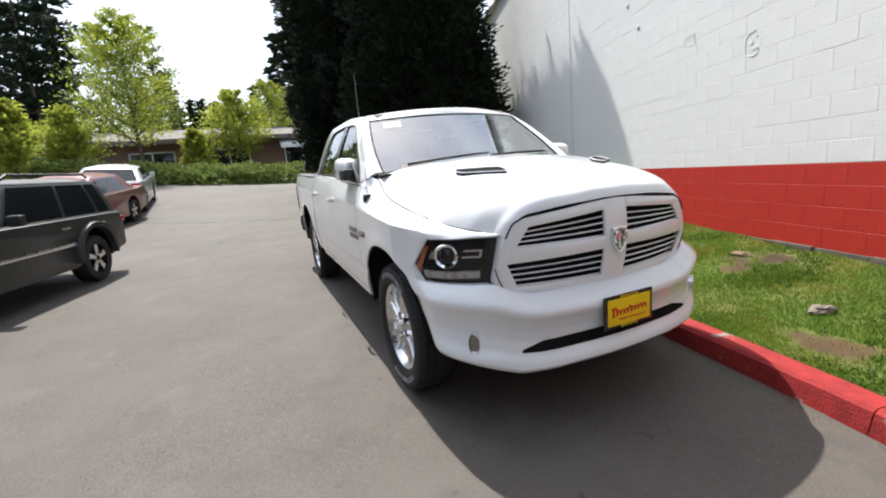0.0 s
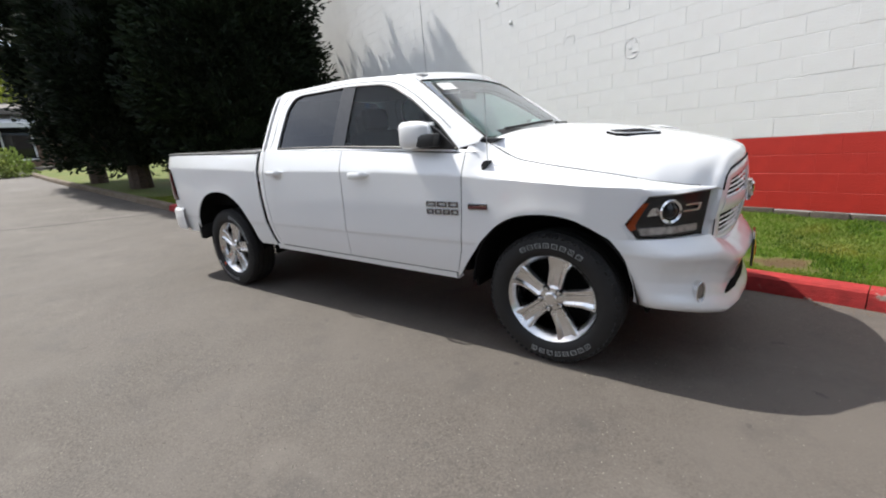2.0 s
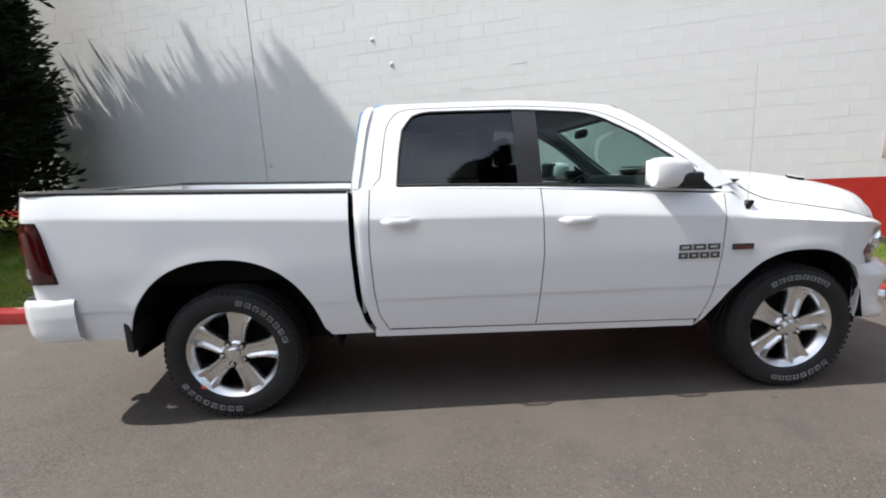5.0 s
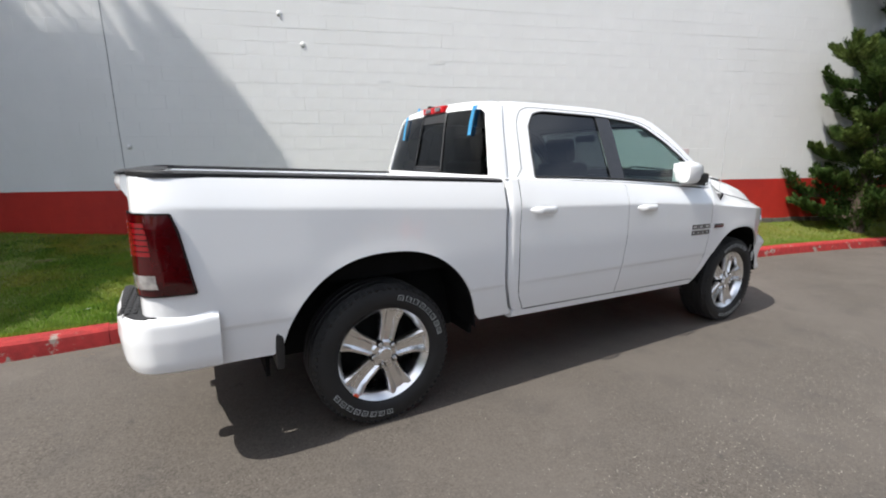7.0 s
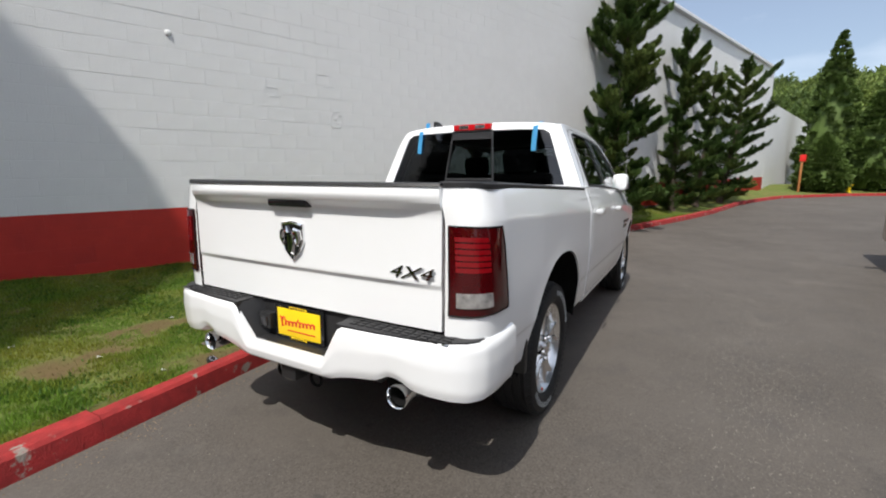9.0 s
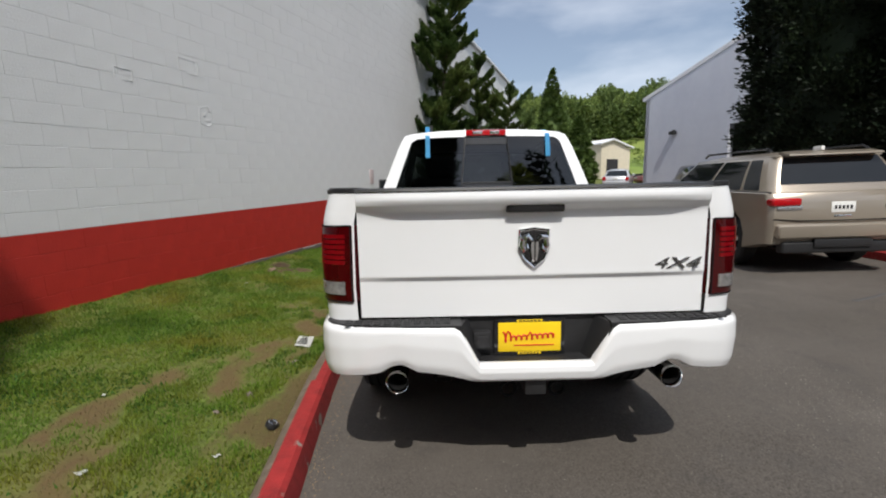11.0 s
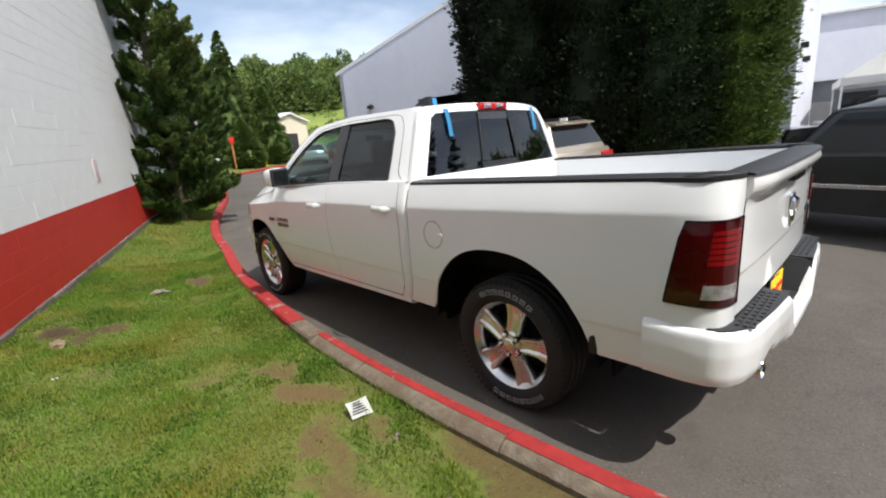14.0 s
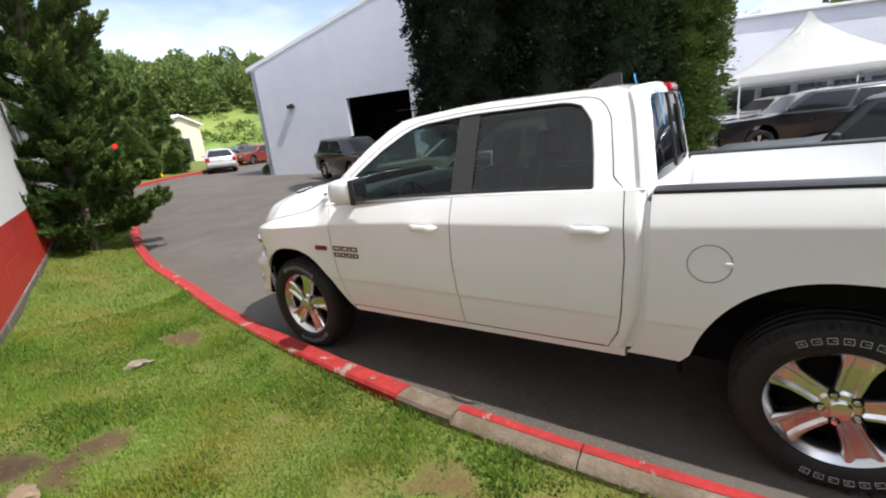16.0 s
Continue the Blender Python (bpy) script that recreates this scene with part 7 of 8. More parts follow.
# dark core: engine bay, floor, frame
for nm, c, sz in (("engine_bay", (1.86, 0, 0.82), (1.18, 1.14, 0.50)), ("floor_pan", (0.15, 0, 0.56), (2.1, 1.80, 0.14)), ("bed_underside", (-1.95, 0, 0.74), (1.82, 1.08, 0.12)),
                  ("frame_rail", (-0.1, 0.42, 0.46), (5.2, 0.10, 0.14)), ("frame_rail", (-0.1, -0.42, 0.46), (5.2, 0.10, 0.14)),
                  ("rear_axle", (-1.785, 0, 0.40), (0.12, 1.55, 0.12)), ("front_axle", (1.785, 0, 0.40), (0.10, 1.5, 0.10)), ("axle_housing", (-1.785, 0, 0.40), (0.30, 0.32, 0.26))):
    bm = bmesh.new()
    box(bm, c, sz, 0.02)
    part(nm, bm, M_DARKIN, truck)
for s in (-1, 1):
    bm = bmesh.new()
    box(bm, (0.12, s * 0.885, 0.92), (2.0, 0.05, 0.78), 0.01)
    part("door_lining", bm, M_CLOTH, truck)
    bm = bmesh.new()
    box(bm, (-0.966, s * 0.84, 0.99), (0.02, 0.17, 0.74), 0.006)
    part("cab_rear_flange", bm, M_WHITE, truck)
    # black sheet before the bed's white front face paints the shade of the gap
    bm = bmesh.new()
    box(bm, (-1.032, s * 0.84, 0.96), (0.02, 0.19, 0.78), 0.006)
    box(bm, (-0.99, s * 0.80, 0.70), (0.16, 0.12, 0.36), 0.006)
    part("bed_front_flange", bm, M_DARKIN, truck)
# cowl
bm = bmesh.new()
sheet(bm, [[(ws_pt(0, f)[0] + dx * (1 - 0.1 * f * f), ws_pt(0, f)[1] * 1.02, ws_pt(0, f)[2] + dz) for f in np.linspace(-0.82, 0.82, 20)] for dx, dz in ((-0.05, 0.03), (0.02, -0.012), (0.10, -0.04), (0.16, -0.09))])
part("cowl", bm, M_BLACKP, truck)
for y0, y1 in ((-0.62, 0.02), (0.02, 0.62)):
    bm = bmesh.new()
    pts = [ws_pt(0.035 + 0.05 * (k / 8), (y0 + (y1 - y0) * k / 8) / 0.79, -0.018) for k in range(9)]
    tube(bm, pts, [0.012] + [0.009] * 7 + [0.006], 6)
    part("wiper", bm, M_BLACKP, truck)
# whip aerial on the near wing
bm = bmesh.new()
prism(bm, [(1.37, 1.155), (1.41, 1.215), (1.415, 1.235), (1.385, 1.235), (1.365, 1.21)], -0.975, -0.93)
part("aerial_base", bm, M_BLACKP, truck)
bm = bmesh.new()
tube(bm, [(1.395, -0.945, 1.20), (1.39, -0.943, 1.60), (1.378, -0.94, 2.02)], [0.003, 0.0016, 0.0012], 6)
part("whip_aerial", bm, M_MAST, truck)

# cabin
bm = bmesh.new()
loft(bm, [[(1.30, y, 1.30), (1.42, y, 1.36), (1.10, y, 1.37), (0.98, y, 1.30), (0.95, y, 1.05), (1.05, y, 0.75), (1.30, y, 0.75)] for y in np.linspace(-0.84, 0.84, 5)])
part("dashboard", bm, M_CLOTH, truck)
bm = bmesh.new()
box(bm, (-0.1, 0, 1.835), (1.6, 1.25, 0.02), 0.008)
part("headliner", bm, mat("headliner_cloth", (0.42, 0.41, 0.40), rough=0.9, var=0.05), truck)
for x0, ys, w in ((0.28, (-0.40, 0.40), 0.50), (-0.62, (-0.40, 0.40), 0.58)):
    for y0 in ys:
        bm = bmesh.new()
        box(bm, (x0 + 0.10, y0, 0.84), (0.52, w, 0.18), 0.06, 3)
        box(bm, (0, 0, 0), (0.14, w * 0.94, 0.66), 0.055, 3, pose(x0 - 0.20, y0, 1.16, 0, -14, 0))
        st = part("seat", bm, M_CLOTH, truck, "dark cloth seat")
        bm = bmesh.new()
        box(bm, (0, 0, 0), (0.10, 0.27, 0.19), 0.05, 3, pose(x0 - 0.295, y0, 1.575, 0, -10, 0))
        part("headrest", bm, M_CLOTH, st)
bm = bmesh.new()
c = Vector((0.80, 0.40, 1.20))
ax = Matrix.Translation(c) @ Matrix.Rotation(radians(-65), 4, "Y")
pts = [ax @ Vector((0.19 * math.cos(a), 0.19 * math.sin(a), 0)) for a in np.linspace(0, 2 * math.pi, 29)]
tube(bm, pts, 0.016, 8, False)
for a in (0.3, math.pi - 0.3, -math.pi / 2):
    tube(bm, [ax @ Vector((0, 0, -0.01)), ax @ Vector((0.18 * math.sin(a + 1.57), 0.18 * math.cos(a + 1.57), 0))], 0.018, 6)
tube(bm, [ax @ Vector((0, 0, 0.02)), ax @ Vector((0, 0, -0.25))], [0.06, 0.04], 10)
part("steering_wheel", bm, M_BLACKP, truck)
bm = bmesh.new()
box(bm, (0.70, 0, 1.715), (0.03, 0.24, 0.065), 0.02)
part("interior_mirror", bm, M_BLACKP, truck)


# wheels
def wheel_parts():
    w = thing("wheel_master", "polished five-spoke wheel", "wheel")
    # tyre: local y points outwards
    bm = bmesh.new()
    prof = [(0.268, -0.10), (0.285, -0.118), (0.33, -0.135), (0.375, -0.130), (0.398, -0.112)]
    for g in (-0.085, -0.03, 0.03, 0.085):
        prof += [(TYRE_R, g - 0.010), (TYRE_R - 0.011, g - 0.006), (TYRE_R - 0.011, g + 0.006), (TYRE_R, g + 0.010)]
    prof += [(0.398, 0.112), (0.390, 0.122), (0.372, 0.130), (0.345, 0.1355), (0.318, 0.1345), (0.296, 0.126), (0.284, 0.112), (0.276, 0.098), (0.268, 0.06)]
    lathe(bm, prof, 72)
    tyre = part("tyre", bm, M_RUBBER, None, "black all-terrain tyre with pale raised lettering", angle=50)
    bm = bmesh.new()
    for k in range(64):
        a = 2 * math.pi * k / 64
        for sgn in (-1, 1):
            m = Matrix.Rotation(-a, 4, "Y") @ pose(0.3965, sgn * 0.112, 0.0, 0, 0, sgn * 24)
            box(bm, (0, 0, 0), (0.014, 0.032, 0.020), 0.0, 2, m)
    tagged(part("tread", bm, M_RUBBER, tyre, smooth=False), kind="stuff")
    # raised lettering as plain bars
    bm = bmesh.new()
    for start, n, stp in ((math.radians(50), 8, 0.150), (math.radians(214), 8, 0.150)):
        for k in range(n):
            a = start + stp * k
            m = Matrix.Rotation(-a, 4, "Y") @ pose(0.343, 0.1362, 0, 0, 0, 0)
            for dr_, dt, sr, st_ in ((0.013, 0, 0.0022, 0.034), (-0.013, 0, 0.0022, 0.034), (0, 0.016, 0.028, 0.0022), (0, -0.016, 0.028, 0.0022), (0.0, 0.004 * (k % 3), 0.0022, 0.014)):
                box(bm, (dr_, 0, dt), (sr, 0.003, st_), 0, 1, m)
    let = tagged(part("sidewall_lettering", bm, M_TYREWHITE, tyre, "pale outline bars", smooth=False), kind="stuff")
    # rim barrel and lip
    bm = bmesh.new()
    lathe(bm, [(0.262, -0.11), (0.255, -0.03), (0.238, 0.045), (0.246, 0.075), (0.262, 0.095), (0.276, 0.112), (0.280, 0.106), (0.276, 0.09)], 64)
    rim = part("rim", bm, M_ALU, None, "polished aluminium rim")
    bm = bmesh.new()
    rr = lathe(bm, [(0.262, -0.105), (0.25, -0.085), (0.19, -0.03), (0.17, -0.025), (0.03, -0.02)], 40)
    part("brake_disc", bm, M_DARKIN, rim)
    for k in range(5):
        a0 = math.radians(90 + 72 * k)
        rings = []
        for u in np.linspace(0, 1, 9):
            r = 0.045 + (0.262 - 0.045) * u
            hw = tab(u, [0, 0.25, 0.6, 1.0], [0.042, 0.050, 0.056, 0.078])
            yo = tab(u, [0, 0.3, 0.7, 1.0], [0.096, 0.086, 0.084, 0.098])
            prof_ = [(-1.0, -0.050), (-1.0, -0.010), (-0.86, 0.002), (-0.62, 0.001), (-0.34, -0.014), (0.34, -0.014), (0.62, 0.001), (0.86, 0.002), (1.0, -0.010), (1.0, -0.050)]
            rings.append([(r * math.cos(a0) - q * hw * math.sin(a0), yo + d, r * math.sin(a0) + q * hw * math.cos(a0)) for q, d in prof_])
        bm = bmesh.new()
        loft(bm, rings)
        part("spoke", bm, M_ALU, rim)
    bm = bmesh.new()
    rr = lathe(bm, [(0.080, 0.03), (0.082, 0.080), (0.070, 0.092), (0.045, 0.094), (0.043, 0.106), (0.036, 0.112), (0.015, 0.114)], 32)
    cap(bm, rr[-1])
    part("hub", bm, M_ALU, rim)
    for k in range(5):
        a = math.radians(54 + 72 * k)
        bm = bmesh.new()
        at = (0.070 * math.cos(a), 0, 0.070 * math.sin(a))
        rr = lathe(bm, [(0.013, 0.07), (0.013, 0.104), (0.009, 0.110)], 8, "Y", at)
        cap(bm, rr[-1])
        nut = part("wheel_nut", bm, M_CHROME, rim)
        bm = bmesh.new()
        rr = lathe(bm, [(0.021, 0.06), (0.021, 0.0955), (0.019, 0.096), (0.013, 0.094)], 14, "Y", at)
        part("nut_pocket", bm, M_DARKIN, nut)
    return tyre, rim


def clone(ob, parent):
    c = ob.copy()
    scene.collection.objects.link(c)
    c.parent = parent
    for k in ob.children:
        clone(k, c)
    return c


tyre0, rim0 = wheel_parts()
bpy.data.objects.remove(bpy.data.objects["wheel_master"])
for s in (-1, 1):
    for e, turn, tyre_turn in ((1, -12.0, -12.0), (-1, -12.0, -54.0 if s < 0 else -12.0)):
        mm = Matrix.Translation((e * HUB_X, s * 0.825, HUB_Z)) @ Matrix.Rotation(0 if s > 0 else math.pi, 4, "Z") 
        for src in (tyre0, rim0):
            if s < 0 and e > 0:
                ob = src
                ob.parent = truck
            else:
                ob = clone(src, truck)
            ob.matrix_basis = mm @ Matrix.Rotation(radians(tyre_turn if src is tyre0 else turn), 4, "Y")
bm = bmesh.new()
box(bm, (0, 0, 0), (0.03, 0.006, 0.016), 0.002, 2, pose(-1.965, -0.962, 0.205, 0, 35, 0))
part("red_tag", bm, M_ORANGEP, truck, "small red tag on the rear rim")

# ---- other vehicles ----
def arch_pts(cx, r, z0, n=9):
    """The wheel opening in a side outline, from front to rear."""
    a0 = math.asin(min(1.0, max(-1.0, (z0 - r * 0.98) / r)))
    return [(cx + r * math.cos(a), r * 0.98 + r * math.sin(a)) for a in np.linspace(a0, math.pi - a0, n)]


def simple_wheel(par, x, y, r, w, s, rim_mat):
    bm = bmesh.new()
    lathe(bm, [(r * 0.62, -w / 2), (r * 0.93, -w / 2), (r, -w * 0.36), (r, w * 0.36), (r * 0.94, w / 2), (r * 0.80, w * 0.53), (r * 0.64, w * 0.47), (r * 0.62, w * 0.2)], 36)
    bmesh.ops.transform(bm, matrix=pose(x, y, r, 0, 0, 0 if s > 0 else 180), verts=bm.verts[:])
    t = part("tyre", bm, M_RUBBER, par)
    bm = bmesh.new()
    rr = lathe(bm, [(r * 0.64, w * 0.46), (r * 0.60, w * 0.44), (r * 0.56, w * 0.25), (r * 0.2, w * 0.22)], 30)
    cap(bm, rr[-1])
    bmesh.ops.transform(bm, matrix=pose(x, y, r, 0, 0, 0 if s > 0 else 180), verts=bm.verts[:])
    part("rim_well", bm, M_DARKIN, t)
    for k in range(5):
        bm = bmesh.new()
        a = math.radians(90 + 72 * k)
        rings = []
        for u in (0.12, 0.35, 0.60):
            hw = r * (0.07 + 0.10 * u)
            rings.append([(u * r * math.cos(a) - q * hw * math.sin(a), w * d, u * r * math.sin(a) + q * hw * math.cos(a)) for q, d in ((-1, 0.28), (-0.9, 0.43), (0.9, 0.43), (1, 0.28))])
        loft(bm, rings)
        bmesh.ops.transform(bm, matrix=pose(x, y, r, 0, 0, 0 if s > 0 else 180), verts=bm.verts[:])
        part("spoke", bm, rim_mat, t)


def car(name, label, category, m, L, W, H, wb, r, belt, hood_z, deck_z, ws, roof0, roof1, rw, paint, clear=0.22, wheel_x=0.0, rim=None, rear_box=False, flare=None, trim_z=None, roof_rails=False, group=""):
    """A parked car. Along x forwards: ws, rw: feet of the windscreen and rear window; roof0, roof1: front and rear ends of the roof."""
    t = thing(name, label, category, m, group)
    f, b = L / 2, -L / 2
    xf, xr = wheel_x + wb / 2, wheel_x - wb / 2
    R = r * 1.22
    lowz = clear
    outl = [(f - 0.02, clear + 0.12), (f, clear + 0.25), (f - 0.01, hood_z - 0.16), (f - 0.12, hood_z - 0.03), (ws + 0.35, hood_z + 0.02), (ws, belt), (rw, belt if not rear_box else belt)]
    if rear_box:
        outl += [(b + 0.05, belt - 0.02), (b + 0.01, belt - 0.15), (b, clear + 0.42), (b + 0.02, clear + 0.15)]
    else:
        outl += [(b + 0.15, deck_z), (b + 0.04, deck_z - 0.08), (b, clear + 0.45), (b + 0.03, clear + 0.15)]
    under = [(xr - R - 0.02, lowz + 0.05)] + list(reversed(arch_pts(xr, R, lowz + 0.03))) + [(xr + R + 0.1, lowz), (xf - R - 0.1, lowz)] + list(reversed(arch_pts(xf, R, lowz + 0.03))) + [(xf + R + 0.02, lowz + 0.05)]
    outl = outl + under
    cx_, cz_ = 0.0, (belt + clear) / 2

    def ring(y, k, dz=0.0):
        return [(cx_ + (x - cx_) * (1 - k * 0.5), y, (z if z < clear + 0.5 else z - k * 0.18)) for x, z in outl]
    w = W / 2
    bm = bmesh.new()
    loft(bm, [ring(-w, 0.085), ring(-w + 0.015, 0.035), ring(-w + 0.06, 0.0), ring(w - 0.06, 0.0), ring(w - 0.015, 0.035), ring(w, 0.085)])
    body = part("body", bm, paint, t, angle=40)
    bm = bmesh.new()
    box(bm, (0, 0, clear + 0.22), (L - 0.25, W - 0.5, 0.34), 0.02)
    part("underbody", bm, M_DARKIN, t)
    # cabin: a painted shell with rounded corners, and panes set on it
    wt = w * 0.76
    wbm = w - 0.045
    top = H - 0.07

    def cab(q):
        """Front and rear ends, half width and height of the cabin at q, from belt to roof."""
        return ws + (roof0 - ws) * q, rw + (roof1 - rw) * q, wbm + (wt - wbm) * (0.75 * q + 0.25 * q * q), belt - 0.01 + (top - belt + 0.01) * q
    rings = []
    for q in (0.0, 0.25, 0.5, 0.75, 0.92, 1.0):
        x1, x0, yy, zz = cab(q)
        rc = 0.13
        yy -= 0.035 * max(0.0, (q - 0.9) / 0.1)
        ring_ = []
        for cx2, cy2, a0 in ((x1 - rc, yy - rc, 0), (x0 + rc, yy - rc, 90), (x0 + rc, -yy + rc, 180), (x1 - rc, -yy + rc, 270)):
            for a in (0, 30, 60, 90):
                ring_.append((cx2 + rc * math.cos(radians(a0 + a)), cy2 + rc * math.sin(radians(a0 + a)), zz))
        rings.append(ring_)
    bm = bmesh.new()
    loft(bm, rings)
    part("cabin", bm, paint, t)
    bm = bmesh.new()
    rows = []
    for q in np.linspace(0, 1, 12):
        x = roof0 - 0.02 + (roof1 - roof0 + 0.02) * q
        e = min(1.0, 6 * min(q, 1 - q) + 0.25)
        rows.append([(x, v * (wt - 0.01), H - 0.085 + (0.085 * e) * (1 - abs(v) ** 3.0)) for v in np.linspace(-1, 1, 15)])
    sheet(bm, rows)
    rim_in(bm, (0, 0, -0.03))
    part("roof", bm, paint, t)

    def pane_sheet(fn, name):
        bm = bmesh.new()
        sheet(bm, [[fn(u, q) for u in np.linspace(0, 1, 9)] for q in np.linspace(0.07, 0.90, 6)])
        part(name, bm, M_GLASSF, t)
    bow = 0.02
    pane_sheet(lambda u, q: (cab(q)[0] + 0.006, (2 * u - 1) * (cab(q)[2] - 0.10), cab(q)[3]), "windscreen")
    rq = (lambda q: 0.16 + 0.84 * q) if rear_box else (lambda q: q)
    pane_sheet(lambda u, q: (cab(rq(q))[1] - 0.006, (2 * u - 1) * (cab(rq(q))[2] - 0.11), cab(rq(q))[3]), "rear_window")
    mid = (roof0 + roof1) / 2 + 0.12
    for s in (-1, 1):
        runs = [(0.02, 0.455), (0.485, 0.80)] + ([(0.825, 0.955)] if rear_box else [])
        for fa, fb in runs:
            def side_fn(u, q, fa=fa, fb=fb, s=s):
                x1, x0, yy, zz = cab(q)
                x1 -= 0.10 + 0.03 * q
                x0 += 0.13
                f_ = fa + (fb - fa) * u
                return (x1 + (x0 - x1) * f_, s * (yy + 0.005), zz)
            pane_sheet(side_fn, "side_window")
        bm = bmesh.new()
        tube(bm, [(ws - 0.02, s * (wbm + 0.008), belt), (rw, s * (wbm + 0.008), belt)], 0.012, 6)
        part("belt_trim", bm, M_BLACKP, t)
        for xx in (mid + 0.02, mid + 1.02 if mid + 1.02 < xf - R + 0.1 else mid + 0.9, mid - 0.82):
            bm = bmesh.new()
            tube(bm, [(xx, s * (w - 0.030), belt - 0.02), (xx, s * (w + 0.001), (belt + clear) / 2), (xx - 0.02, s * (w - 0.006), clear + 0.16)], 0.005, 5)
            part("door_gap", bm, M_DARKIN, t)
        for xx in (mid + 0.18, mid - 0.68):
            bm = bmesh.new()
            box(bm, (xx, s * (w - 0.006), belt - 0.13), (0.17, 0.035, 0.03), 0.01)
            part("door_handle", bm, paint if paint not in (M_XJ,) else M_ALU, t)
        bm = bmesh.new()
        box(bm, (ws - 0.20, s * (w + 0.07), belt + 0.08), (0.10, 0.17, 0.13), 0.035, 3)
        part("wing_mirror", bm, paint if paint not in (M_XJ,) else M_BLACKP, t)
        if trim_z:
            bm = bmesh.new()
            box(bm, ((xf + xr) / 2, s * (w + 0.002), trim_z), (wb - 2 * R - 0.1, 0.02, 0.05), 0.006)
            part("side_trim", bm, M_ALU if flare else M_BLACKP, t)
        if flare:
            for hx in (xf, xr):
                bm = bmesh.new()
                rings = []
                for a in np.linspace(-0.12, math.pi + 0.12, 20):
                    ca, sa = math.cos(a), math.sin(a)
                    rings.append([(hx + (R + d) * ca, s * (w + o), R * 0.98 + (R + d) * sa) for d, o in ((-0.02, -0.04), (-0.01, 0.045), (0.05, 0.045), (0.085, -0.03))])
                loft(bm, rings)
                part("arch_flare", bm, flare, t)
        for hx in (xf, xr):
            simple_wheel(t, hx, s * (w - 0.13), r, 0.23, s, rim or M_ALU)
        if roof_rails:
            bm = bmesh.new()
            tube(bm, [(roof0 - 0.2, s * (wt - 0.06), H - 0.02), (roof0 - 0.3, s * (wt - 0.06), H + 0.035), (roof1 + 0.25, s * (wt - 0.06), H + 0.035), (roof1 + 0.15, s * (wt - 0.06), H - 0.02)], 0.018, 6)
            part("roof_rail", bm, M_BLACKP if paint in (M_XJ,) else M_SMOKE, t)
        # lamps
        bm = bmesh.new()
        box(bm, (f - 0.03, s * (w - 0.26), hood_z - 0.19), (0.10, 0.34, 0.15), 0.03)
        part("headlamp", bm, M_GLASSF if paint is M_BLACKCAR else M_ALU, t)
        if rear_box:
            bm = bmesh.new()
            box(bm, (b + 0.055, s * (w - 0.20), belt - 0.135), (0.16, 0.40, 0.115), 0.045, 3)
            part("tail_lamp", bm, M_REDLIT, t)
        else:
            bm = bmesh.new()
            box(bm, (b + 0.06, s * (w - 0.14), deck_z - 0.17), (0.13, 0.22, 0.26), 0.03)
            part("tail_lamp", bm, M_REDLIT, t)
    bm = bmesh.new()
    box(bm, (b + 0.0, 0, clear + 0.33), (0.16, W - 0.16, 0.20), 0.05, 3)
    part("rear_bumper", bm, paint, t)
    bm = bmesh.new()
    box(bm, (f - 0.01, 0, clear + 0.28), (0.14, W - 0.2, 0.20), 0.05, 3)
    part("front_bumper", bm, paint if paint not in (M_XJ,) else M_BLACKP, t)
    bm = bmesh.new()
    box(bm, (b - 0.015 + (0.03 if rear_box else 0.0), 0, (belt - 0.22) if rear_box else clear + 0.60), (0.02, 0.31, 0.15), 0.006)
    pl = part("plate", bm, M_PAPER, t, "pale plate with bars")
    bm = bmesh.new()
    for q in range(5):
        box(bm, (b - 0.027 + (0.03 if rear_box else 0.0), -0.10 + 0.05 * q, (belt - 0.22) if rear_box else clear + 0.60), (0.004, 0.03, 0.05), 0.002)
    part("plate_mark", bm, M_SMOKE, pl)
    return t


def stand(x, y, yaw, pitch=None):
    """The pose of a car on the ground at x, y."""
    c, s_ = math.cos(radians(yaw)), math.sin(radians(yaw))
    za, zb = lay(x + c, y + s_), lay(x - c, y - s_)
    zl, zr = lay(x - s_ * 0.7, y + c * 0.7), lay(x + s_ * 0.7, y - c * 0.7)
    return pose(x, y, (za + zb) / 2, math.degrees(math.atan2(zl - zr, 1.4)), math.degrees(math.atan2(zb - za, 2.0)), yaw)


gc = car("suv", "champagne metallic SUV with red tail lamps, parked by a red kerb", "suv", stand(3.42, -5.36, -5), 4.82, 1.90, 1.76, 2.915, 0.385, 1.17, 1.10, 1.1, 0.95, 0.15, -2.05, -2.33, M_GOLD, clear=0.30, wheel_x=0.02, rear_box=True, roof_rails=True)
for c_, sz, m_, nm in (((-2.43, 0, 0.66), (0.06, 1.50, 0.035), M_CHROME, "chrome_strip"), ((-2.44, 0, 0.46), (0.05, 0.75, 0.12), M_BLACKP, "bumper_insert"), ((-1.95, 0.06, 1.77), (0.16, 0.05, 0.06), M_PAPER, "aerial_fin"), ((-2.39, 0, 0.83), (0.04, 0.24, 0.03), M_CHROME, "gate_pull")):
    bm = bmesh.new()
    box(bm, c_, sz, 0.012)
    part(nm, bm, m_, gc)
